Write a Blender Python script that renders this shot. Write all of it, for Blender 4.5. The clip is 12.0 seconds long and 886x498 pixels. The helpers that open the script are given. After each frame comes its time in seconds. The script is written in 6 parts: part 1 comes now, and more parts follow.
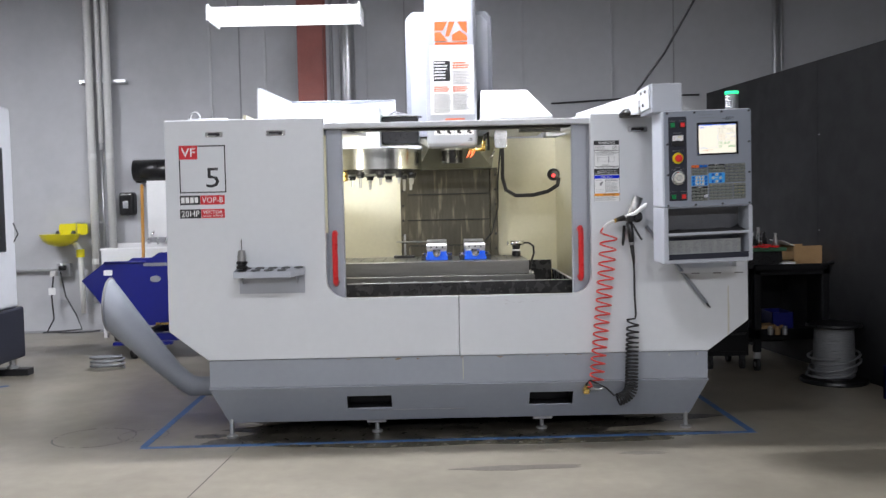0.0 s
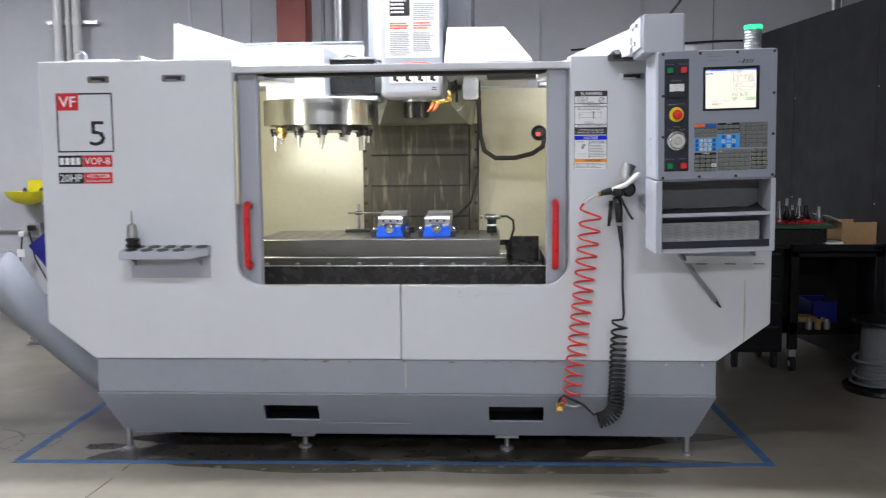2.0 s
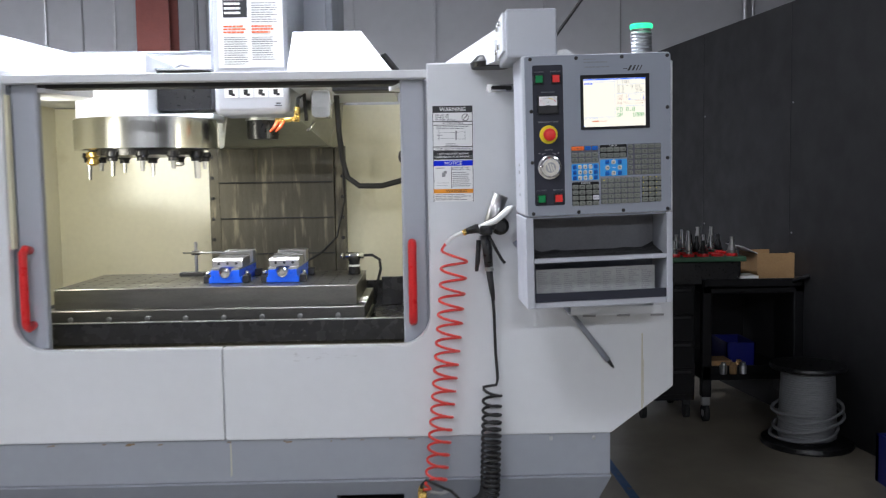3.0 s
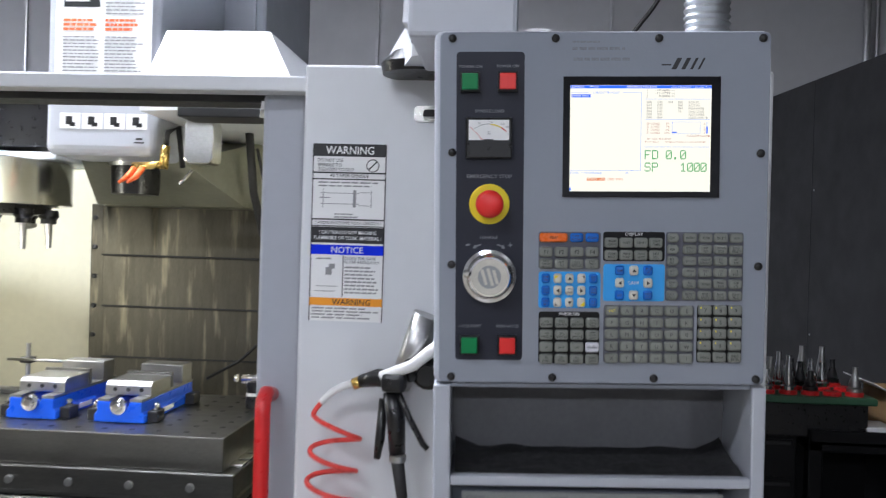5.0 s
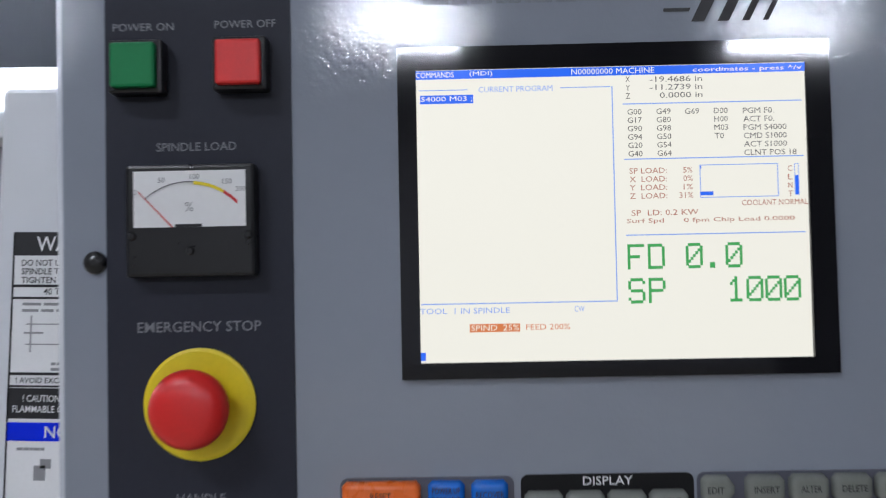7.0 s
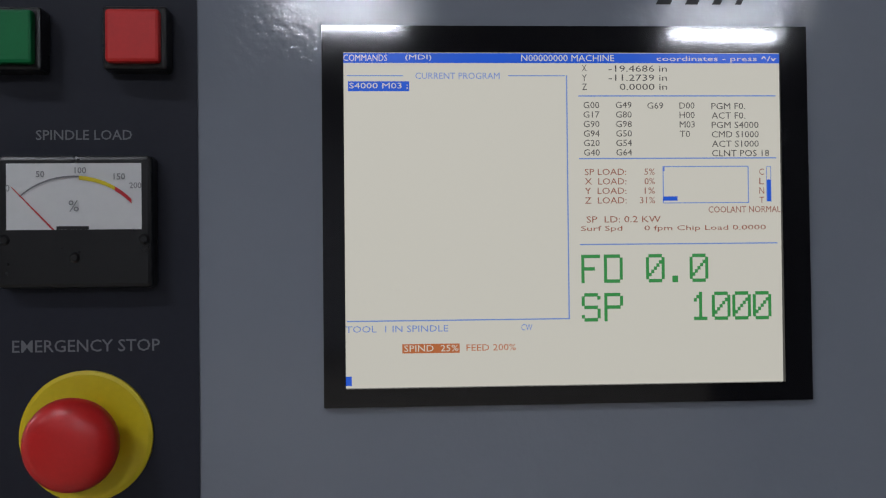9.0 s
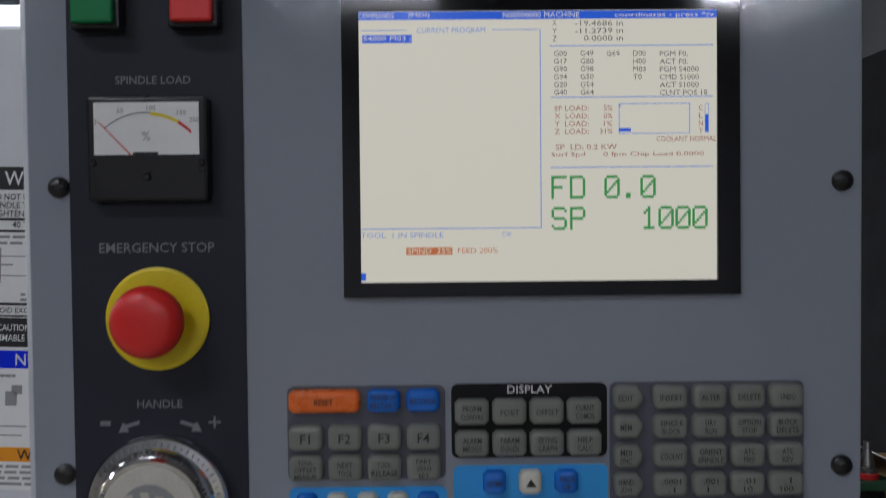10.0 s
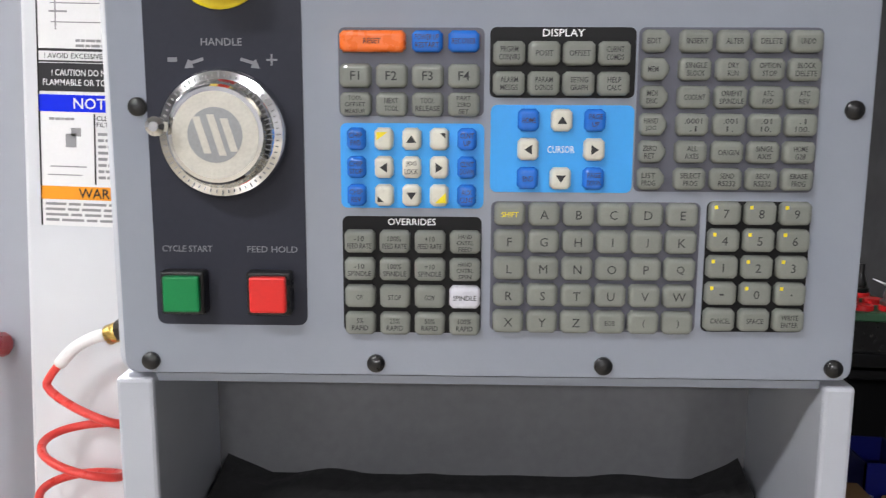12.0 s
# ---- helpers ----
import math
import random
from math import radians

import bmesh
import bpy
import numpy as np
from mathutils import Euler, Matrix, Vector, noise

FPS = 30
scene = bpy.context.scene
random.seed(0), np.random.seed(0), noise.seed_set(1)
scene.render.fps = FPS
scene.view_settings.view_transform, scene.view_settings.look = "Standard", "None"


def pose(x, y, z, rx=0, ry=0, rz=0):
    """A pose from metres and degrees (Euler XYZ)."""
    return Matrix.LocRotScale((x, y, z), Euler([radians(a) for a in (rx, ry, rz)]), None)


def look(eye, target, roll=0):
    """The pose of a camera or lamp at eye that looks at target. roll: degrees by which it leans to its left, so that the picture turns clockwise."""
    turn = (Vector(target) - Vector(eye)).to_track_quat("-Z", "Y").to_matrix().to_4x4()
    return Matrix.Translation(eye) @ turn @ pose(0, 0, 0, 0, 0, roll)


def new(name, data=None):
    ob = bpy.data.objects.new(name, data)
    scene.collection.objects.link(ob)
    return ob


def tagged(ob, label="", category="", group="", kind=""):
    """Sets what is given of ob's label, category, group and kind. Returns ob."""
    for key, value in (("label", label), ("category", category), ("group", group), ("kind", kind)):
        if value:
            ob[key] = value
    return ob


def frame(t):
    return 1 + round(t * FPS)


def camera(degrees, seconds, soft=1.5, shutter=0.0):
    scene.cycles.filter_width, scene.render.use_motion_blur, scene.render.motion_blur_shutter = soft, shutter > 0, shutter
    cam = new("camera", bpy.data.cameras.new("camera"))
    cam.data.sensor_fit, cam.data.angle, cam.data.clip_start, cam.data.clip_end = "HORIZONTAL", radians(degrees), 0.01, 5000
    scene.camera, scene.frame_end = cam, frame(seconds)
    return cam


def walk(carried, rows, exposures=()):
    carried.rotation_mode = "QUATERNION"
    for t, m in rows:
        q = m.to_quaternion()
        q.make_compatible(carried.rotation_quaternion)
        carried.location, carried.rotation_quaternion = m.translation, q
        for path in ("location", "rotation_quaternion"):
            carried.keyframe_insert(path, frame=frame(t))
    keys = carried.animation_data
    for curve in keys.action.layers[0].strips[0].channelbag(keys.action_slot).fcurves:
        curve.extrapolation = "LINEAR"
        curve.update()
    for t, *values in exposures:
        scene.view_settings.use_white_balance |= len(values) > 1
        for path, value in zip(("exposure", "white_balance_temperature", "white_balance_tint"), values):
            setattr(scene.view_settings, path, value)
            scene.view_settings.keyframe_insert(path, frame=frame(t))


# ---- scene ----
cam = camera(53.0, 12.0, soft=1.15, shutter=0.4)
PATH = [
    (0, (-0.111, -0.185, 1.420), (-0.103, 1.812, 1.323), -1.2),
    (0.5, (-0.045, 0.042, 1.404), (-0.097, 2.035, 1.246), -0.0),
    (1, (0.064, 0.286, 1.428), (0.007, 2.278, 1.251), -0.1),
    (1.5, (0.171, 0.617, 1.433), (0.144, 2.608, 1.242), -1.3),
    (2, (0.458, 0.945, 1.475), (0.341, 2.931, 1.276), -0.5),
    (2.5, (0.661, 1.338, 1.465), (0.643, 3.332, 1.313), -0.0),
    (3, (0.799, 1.765, 1.512), (0.837, 3.759, 1.356), -0.9),
    (5, (1.244, 3.382, 1.593), (1.092, 5.376, 1.581), 1.7),
    (5.5, (1.289, 3.670, 1.617), (1.226, 5.669, 1.664), -0.4),
    (6, (1.344, 3.931, 1.659), (1.295, 5.929, 1.745), 0.3),
    (6.5, (1.392, 4.117, 1.691), (1.265, 6.110, 1.802), 1.3),
    (7, (1.371, 4.242, 1.702), (1.239, 6.232, 1.852), 0.3),
    (7.5, (1.372, 4.308, 1.724), (1.297, 6.303, 1.854), 0.1),
    (9.3, (1.372, 4.295, 1.715), (1.375, 6.292, 1.828), 0.7),
    (9.5, (1.375, 4.263, 1.706), (1.322, 6.259, 1.828), 1.1),
    (10, (1.395, 4.201, 1.688), (1.319, 6.200, 1.723), 0.8),
    (10.5, (1.389, 4.172, 1.636), (1.298, 6.170, 1.613), 0.6),
    (11, (1.392, 4.157, 1.591), (1.286, 6.150, 1.470), 0.8),
    (11.5, (1.405, 4.149, 1.553), (1.305, 6.136, 1.345), 1.0),
    (12, (1.396, 4.152, 1.550), (1.255, 6.130, 1.295), 1.7),
]
EXPOSURES = [(0.0, 0.53, 6500, 10), (1.0, 0.55, 6480, 10), (3.0, 0.57, 6300, 10), (5.0, 0.58, 6200, 10), (6.0, 0.58, 6150, 10), (6.5, 0.5, 6150, 10), (7.0, 0.33, 6100, 10), (7.5, 0.0, 6150, 10), (9.5, -0.45, 6250, 10), (10.0, -0.4, 6300, 10), (10.5, -0.1, 6500, 10), (11.0, 0.6, 6750, 10), (11.5, 1.1, 6850, 10), (12.0, 1.35, 6850, 10)]
walk(cam, [(t, look(eye, target, roll)) for t, eye, target, roll in PATH], EXPOSURES)

# ---------------------------------------------------------------- light
world = bpy.data.worlds.new("world")
scene.world = world
world.use_nodes = True
world.node_tree.nodes["Background"].inputs[0].default_value = (0.55, 0.6, 0.7, 1)
world.node_tree.nodes["Background"].inputs[1].default_value = 0.02


def area(name, eye, target, w, h, watts, color=(1, 1, 1)):
    data = bpy.data.lights.new(name, "AREA")
    data.shape, data.size, data.size_y, data.energy, data.color = "RECTANGLE", w, h, watts, color
    ob = new(name, data)
    ob.matrix_world = look(eye, target)
    return ob


# hanging fluorescent fixtures: (x, y, z of the tubes, watts)
FIXTURES = [
    (-1.33, 7.25, 2.985, 40),
    (-3.6, 2.2, 4.0, 26), (-0.3, 2.2, 4.0, 42),
    (-2.85, -4.0, 4.0, 82), (1.15, -4.0, 4.0, 245), (5.15, -3.95, 4.0, 165),
    # unseen fixture, added to brighten the left of the back wall
    (-5.6, 6.6, 4.0, 150),
    (-0.5, 5.6, 4.2, 150),
]
COOL = (0.905, 0.92, 1.0)
for fx, fy, fz, watts in FIXTURES:
    area("fixture_light", (fx, fy, fz - 0.05), (fx, fy, 0), 1.15, 0.16, watts, COOL)
WARM = (1.0, 0.95, 0.8)
area("work_light_glow", (-0.93, 5.37, 1.55), (-0.2, 6.6, 1.25), 0.06, 0.55, 6.0, WARM)
area("work_light_glow", (0.95, 5.37, 1.55), (0.2, 6.6, 1.25), 0.06, 0.55, 2.4, WARM)

# ---------------------------------------------------------------- materials
MATS = {}


def material(name, color, rough=0.5, metal=0.0, vary=0.08, scale=6.0, bump=0.0, bump_scale=200.0, coat=0.0, emit=None, power=0.0, spec=0.5, stretch=(1, 1, 1), dark=None, dark_at=(0.55, 0.75), dark_scale=2.0, rough_vary=0.1):
    """A procedural surface: colour with grain at two scales, an optional stain colour, roughness that varies, and fine relief."""
    m = bpy.data.materials.new(name)
    m.use_nodes = True
    nt = m.node_tree
    b = nt.nodes["Principled BSDF"]
    b.inputs["Roughness"].default_value = rough
    b.inputs["Metallic"].default_value = metal
    b.inputs["Specular IOR Level"].default_value = spec
    b.inputs["Coat Weight"].default_value = coat
    b.inputs["Coat Roughness"].default_value = 0.08
    b.inputs["Base Color"].default_value = (*color, 1)
    co = nt.nodes.new("ShaderNodeNewGeometry")
    mp = nt.nodes.new("ShaderNodeMapping")
    mp.inputs["Scale"].default_value = stretch
    nt.links.new(co.outputs["Position"], mp.inputs["Vector"])

    def grain(sc, detail=4.0):
        n = nt.nodes.new("ShaderNodeTexNoise")
        n.inputs["Scale"].default_value, n.inputs["Detail"].default_value = sc, detail
        nt.links.new(mp.outputs[0], n.inputs["Vector"])
        return n.outputs["Fac"]

    if vary:
        add = nt.nodes.new("ShaderNodeMath")
        add.operation = "ADD"
        nt.links.new(grain(scale), add.inputs[0])
        nt.links.new(grain(scale * 9), add.inputs[1])
        rng = nt.nodes.new("ShaderNodeMapRange")
        rng.inputs[1].default_value, rng.inputs[2].default_value = 0.6, 1.4
        rng.inputs[3].default_value, rng.inputs[4].default_value = 1 - vary, 1 + vary
        nt.links.new(add.outputs[0], rng.inputs[0])
        mul = nt.nodes.new("ShaderNodeVectorMath")
        mul.operation = "SCALE"
        mul.inputs[0].default_value = color
        nt.links.new(rng.outputs[0], mul.inputs["Scale"])
        out = mul.outputs[0]
        if dark:
            ramp = nt.nodes.new("ShaderNodeMapRange")
            ramp.inputs[1].default_value, ramp.inputs[2].default_value = dark_at
            nt.links.new(grain(dark_scale, 6), ramp.inputs[0])
            mix = nt.nodes.new("ShaderNodeMix")
            mix.data_type = "RGBA"
            mix.inputs["B"].default_value = (*dark, 1)
            nt.links.new(ramp.outputs[0], mix.inputs["Factor"])
            nt.links.new(out, mix.inputs["A"])
            out = mix.outputs["Result"]
        nt.links.new(out, b.inputs["Base Color"])
        rr = nt.nodes.new("ShaderNodeMapRange")
        rr.inputs[1].default_value, rr.inputs[2].default_value = 0.35, 0.65
        rr.inputs[3].default_value, rr.inputs[4].default_value = rough * (1 - rough_vary), min(1, rough * (1 + rough_vary))
        nt.links.new(grain(scale * 2.3), rr.inputs[0])
        nt.links.new(rr.outputs[0], b.inputs["Roughness"])
    if bump:
        bp = nt.nodes.new("ShaderNodeBump")
        bp.inputs["Strength"].default_value, bp.inputs["Distance"].default_value = bump, 0.001
        nt.links.new(grain(bump_scale), bp.inputs["Height"])
        nt.links.new(bp.outputs[0], b.inputs["Normal"])
    if emit:
        b.inputs["Emission Color"].default_value = (*emit, 1)
        b.inputs["Emission Strength"].default_value = power
    MATS[name] = m
    return m


white_paint = material("white_machine_paint", (0.645, 0.662, 0.69), 0.36, vary=0.025, scale=2.5, bump=0.06, bump_scale=900)
grey_paint = material("grey_machine_paint", (0.29, 0.31, 0.35), 0.4, vary=0.04, scale=3, bump=0.06, bump_scale=900)
door_grey = material("door_grey_paint", (0.36, 0.38, 0.43), 0.35, vary=0.03, scale=4, bump=0.05, bump_scale=900)
pend_grey = material("pendant_grey_paint", (0.262, 0.284, 0.335), 0.06, vary=0.012, scale=14, bump=0.17, bump_scale=210)
pend_light = material("pendant_case_paint", (0.42, 0.44, 0.49), 0.33, vary=0.012, scale=9, bump=0.08, bump_scale=1300)
strip_dark = material("dark_overlay", (0.029, 0.031, 0.043), 0.42, spec=0.16, vary=0.06, scale=30, bump=0.05, bump_scale=1500)
cream = material("cream_enclosure_paint", (0.68, 0.65, 0.49), 0.42, vary=0.05, scale=4, dark=(0.5, 0.46, 0.28), dark_at=(0.62, 0.85), dark_scale=5)
steel = material("ground_steel", (0.46, 0.46, 0.45), 0.34, 1.0, vary=0.1, scale=7, stretch=(1, 1, 6))
table_steel = material("machined_table_steel", (0.22, 0.215, 0.2), 0.34, 1.0, vary=0.16, scale=6, stretch=(1, 3, 6))
polished = material("polished_steel", (0.66, 0.66, 0.63), 0.2, 1.0, vary=0.04, scale=6, stretch=(1, 1, 0.2))
chrome = material("chrome", (0.75, 0.75, 0.75), 0.1, 1.0, vary=0.02)
brass = material("brass", (0.7, 0.48, 0.15), 0.28, 1.0, vary=0.08)
cover_steel = material("oily_way_cover_steel", (0.088, 0.082, 0.064), 0.42, 0.7, vary=0.2, scale=9, stretch=(5, 1, 0.7), dark=(0.22, 0.2, 0.145), dark_at=(0.55, 0.7), dark_scale=5)
hood_olive = material("oily_guard_paint", (0.24, 0.24, 0.185), 0.4, vary=0.1, scale=6)
black = material("black_plastic", (0.009, 0.009, 0.01), 0.3, vary=0.1, scale=30)
black_gloss = material("black_glass", (0.006, 0.006, 0.008), 0.06, vary=0.0)
rubber = material("black_rubber", (0.018, 0.018, 0.019), 0.6, vary=0.15, scale=40)
tray_black = material("black_chip_pan", (0.02, 0.02, 0.022), 0.25, vary=0.25, scale=8, rough_vary=0.4)
red_plastic = material("red_plastic", (0.62, 0.018, 0.02), 0.3, vary=0.04, scale=20)
red_hose = material("red_hose", (0.75, 0.06, 0.05), 0.3, vary=0.04, scale=30)
red_button = material("red_button", (0.72, 0.022, 0.02), 0.36, vary=0.05, scale=60)
green_button = material("green_button", (0.003, 0.2, 0.06), 0.4, spec=0.3, vary=0.05, scale=60)
yellow_plastic = material("yellow_plastic", (0.78, 0.62, 0.01), 0.4, vary=0.05, scale=40)
blue_paint = material("vise_blue_paint", (0.01, 0.1, 0.72), 0.3, vary=0.06, scale=20)
cart_blue = material("cart_blue_paint", (0.008, 0.012, 0.16), 0.32, vary=0.08, scale=6)
orange_ink = material("orange_ink", (0.85, 0.14, 0.03), 0.5, vary=0.03)
label_white = material("label_white", (0.8, 0.8, 0.8), 0.4, vary=0.03, scale=30)
paper_grey = material("worn_placard", (0.36, 0.37, 0.36), 0.5, vary=0.15, scale=25)
ink_black = material("black_ink", (0.012, 0.012, 0.014), 0.45, vary=0.0)
ink_grey = material("grey_ink", (0.27, 0.27, 0.28), 0.5, vary=0.0)
ink_light = material("light_ink", (0.2, 0.2, 0.22), 0.5, vary=0.0)
ink_red = material("red_ink", (0.6, 0.02, 0.03), 0.45, vary=0.0)
ink_blue = material("blue_ink", (0.0, 0.02, 0.7), 0.6, vary=0.0, spec=0.2)
ink_amber = material("amber_ink", (0.85, 0.32, 0.01), 0.45, vary=0.0)
pencil = material("faint_pencil", (0.19, 0.2, 0.23), 0.5, vary=0.3, scale=300)
key_grey = material("key_grey_silicone", (0.2, 0.212, 0.19), 0.16, vary=0.06, scale=80)
key_white = material("key_white_silicone", (0.62, 0.6, 0.52), 0.3, vary=0.05, scale=80)
wheel_pale = material("worn_ivory_plastic", (0.58, 0.56, 0.5), 0.32, vary=0.12, scale=60)
key_blue = material("key_blue_silicone", (0.014, 0.15, 0.6), 0.24, vary=0.05, scale=80)
key_orange = material("key_orange_silicone", (0.85, 0.16, 0.02), 0.28, vary=0.05, scale=80)
key_pale = material("key_pale_silicone", (0.6, 0.6, 0.66), 0.28, vary=0.03, scale=80)
sky_overlay = material("light_blue_overlay", (0.03, 0.33, 0.78), 0.4, vary=0.03, scale=40)
slate_overlay = material("slate_overlay", (0.085, 0.088, 0.115), 0.42, vary=0.05, scale=40)
black_overlay = material("black_overlay", (0.008, 0.008, 0.009), 0.4, vary=0.05, scale=40, spec=0.2)
screen_lit = material("lit_screen", (0.02, 0.02, 0.02), 0.4, vary=0.0, emit=(0.92, 0.87, 0.74), power=0.76)
screen_blue = material("lit_screen_blue", (0.02, 0.02, 0.02), 0.12, vary=0.0, emit=(0.02, 0.12, 0.75), power=0.9)
screen_ink = material("screen_dark_dots", (0.02, 0.02, 0.02), 0.3, vary=0.0, emit=(0.12, 0.1, 0.09), power=0.5)
screen_green = material("screen_green_dots", (0.02, 0.02, 0.02), 0.3, vary=0.0, emit=(0.05, 0.38, 0.08), power=0.75)
screen_brown = material("screen_brown_dots", (0.02, 0.02, 0.02), 0.3, vary=0.0, emit=(0.42, 0.12, 0.06), power=0.75)
screen_sky = material("screen_pale_blue_dots", (0.02, 0.02, 0.02), 0.3, vary=0.0, emit=(0.2, 0.33, 0.75), power=0.85)
screen_orange = material("screen_orange_dots", (0.02, 0.02, 0.02), 0.3, vary=0.0, emit=(0.62, 0.17, 0.04), power=0.85)
tube_lit = material("lit_fluorescent_tube", (0.9, 0.9, 0.9), 0.4, vary=0.0, emit=(0.93, 0.97, 1.0), power=24)
slot_lit = material("lit_reflector_slot", (0.9, 0.9, 0.9), 0.4, vary=0.0, emit=(0.93, 0.97, 1.0), power=3)
green_lit = material("lit_green_lens", (0.02, 0.5, 0.2), 0.2, vary=0.0, emit=(0.05, 0.9, 0.35), power=0.9)
red_lit = material("lit_red_lens", (0.5, 0.02, 0.02), 0.2, vary=0.0, emit=(1.0, 0.04, 0.04), power=2.0)
work_lit = material("lit_work_lens", (0.9, 0.9, 0.8), 0.3, vary=0.0, emit=(1.0, 0.93, 0.72), power=5)
wall_paint = material("grey_wall_paint", (0.46, 0.465, 0.485), 0.6, vary=0.05, scale=1.2, bump=0.1, bump_scale=60, dark=(0.36, 0.365, 0.385), dark_at=(0.55, 0.8), dark_scale=0.7)
black_wall = material("black_partition", (0.0095, 0.0095, 0.0105), 0.58, vary=0.25, scale=2.5, bump=0.1, bump_scale=120)
concrete = material("polished_concrete", (0.275, 0.248, 0.197), 0.32, vary=0.15, scale=1.3, bump=0.06, bump_scale=80, dark=(0.17, 0.152, 0.118), dark_at=(0.42, 0.78), dark_scale=1.1, rough_vary=0.12)
ceiling_paint = material("ceiling_deck", (0.4, 0.4, 0.41), 0.8, vary=0.05)
tape_blue = material("blue_floor_tape", (0.045, 0.125, 0.3), 0.5, vary=0.3, scale=9, dark=(0.14, 0.14, 0.15), dark_at=(0.58, 0.68), dark_scale=14)
pipe_white = material("white_pipe_wrap", (0.76, 0.76, 0.74), 0.45, vary=0.05, scale=8)
galvanised = material("galvanised_steel", (0.5, 0.51, 0.52), 0.36, 0.85, vary=0.1, scale=15)
rust_red = material("red_primer_steel", (0.16, 0.032, 0.022), 0.55, vary=0.14, scale=6)
eyewash_yellow = material("yellow_eyewash_plastic", (0.75, 0.66, 0.02), 0.3, vary=0.05, scale=12)
wood = material("broom_wood", (0.55, 0.27, 0.06), 0.45, vary=0.12, scale=20, stretch=(8, 8, 1))
cardboard = material("cardboard", (0.33, 0.2, 0.09), 0.75, vary=0.12, scale=12)
cable_grey = material("grey_cable_jacket", (0.2, 0.205, 0.215), 0.4, vary=0.1, scale=40)
stain = material("dark_floor_stain", (0.055, 0.05, 0.045), 0.3, vary=0.3, scale=18)
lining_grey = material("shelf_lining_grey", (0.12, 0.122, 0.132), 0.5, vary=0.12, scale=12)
scuff_grey = material("scuffed_paint", (0.47, 0.47, 0.48), 0.5, vary=0.1, scale=60)
badge_grey = material("badge_grey_metal", (0.32, 0.33, 0.34), 0.35, 0.4, vary=0.1, scale=60)
# oily floor tones, darkened to carry the machine's shade as well
oily_shade = material("oily_shaded_concrete", (0.1, 0.09, 0.062), 0.25, vary=0.3, scale=7, dark=(0.2, 0.178, 0.135), dark_at=(0.5, 0.65), dark_scale=5)
dark_oily_shade = material("dark_oil_shade_on_concrete", (0.03, 0.027, 0.021), 0.3, vary=0.35, scale=9, dark=(0.085, 0.076, 0.06), dark_at=(0.5, 0.68), dark_scale=6)
faint_stain = material("faint_floor_stain", (0.15, 0.134, 0.114), 0.32, vary=0.2, scale=18)
green_mat = material("green_tray", (0.03, 0.1, 0.05), 0.5, vary=0.1, scale=20)
rust_fleck = material("rust_brown_fleck", (0.2, 0.13, 0.06), 0.6, vary=0.2, scale=60)
grime = material("brown_coolant_stain", (0.5, 0.47, 0.36), 0.45, vary=0.1, scale=40)


# ---------------------------------------------------------------- mesh helpers
def box(x0, x1, y0, y1, z0, z1, bevel=0.0, seg=2):
    bm = bmesh.new()
    bmesh.ops.create_cube(bm, size=1, matrix=Matrix.Translation(((x0 + x1) / 2, (y0 + y1) / 2, (z0 + z1) / 2)) @ Matrix.Diagonal((x1 - x0, y1 - y0, z1 - z0, 1)))
    if bevel:
        bmesh.ops.bevel(bm, geom=bm.edges[:], offset=bevel, segments=seg, affect="EDGES", profile=0.5)
    return bm


def prism(poly, a, b, axis="y", bevel=0.0):
    """A polygon of (u, v) drawn out along an axis from a to b. axis y: u, v are x, z; axis x: y, z; axis z: x, y."""
    bm = bmesh.new()

    def at(u, v, w):
        return {"y": (u, w, v), "x": (w, u, v), "z": (u, v, w)}[axis]
    lo = [bm.verts.new(at(u, v, a)) for u, v in poly]
    hi = [bm.verts.new(at(u, v, b)) for u, v in poly]
    bm.faces.new(lo)
    bm.faces.new(hi[::-1])
    n = len(poly)
    for i in range(n):
        bm.faces.new((lo[i], hi[i], hi[(i + 1) % n], lo[(i + 1) % n]))
    bmesh.ops.recalc_face_normals(bm, faces=bm.faces[:])
    if bevel:
        rim = [e for e in bm.edges if len(e.link_faces) == 2 and e.calc_face_angle(0) > 0.6]
        bmesh.ops.bevel(bm, geom=rim, offset=bevel, segments=2, affect="EDGES", profile=0.5)
    return bm


def arc(cx, cz, r, a0, a1, n=8):
    return [(cx + r * math.cos(radians(a0 + (a1 - a0) * i / n)), cz + r * math.sin(radians(a0 + (a1 - a0) * i / n))) for i in range(n + 1)]


def round_rect(x0, x1, z0, z1, r, n=4):
    return arc(x1 - r, z1 - r, r, 0, 90, n) + arc(x0 + r, z1 - r, r, 90, 180, n) + arc(x0 + r, z0 + r, r, 180, 270, n) + arc(x1 - r, z0 + r, r, 270, 360, n)


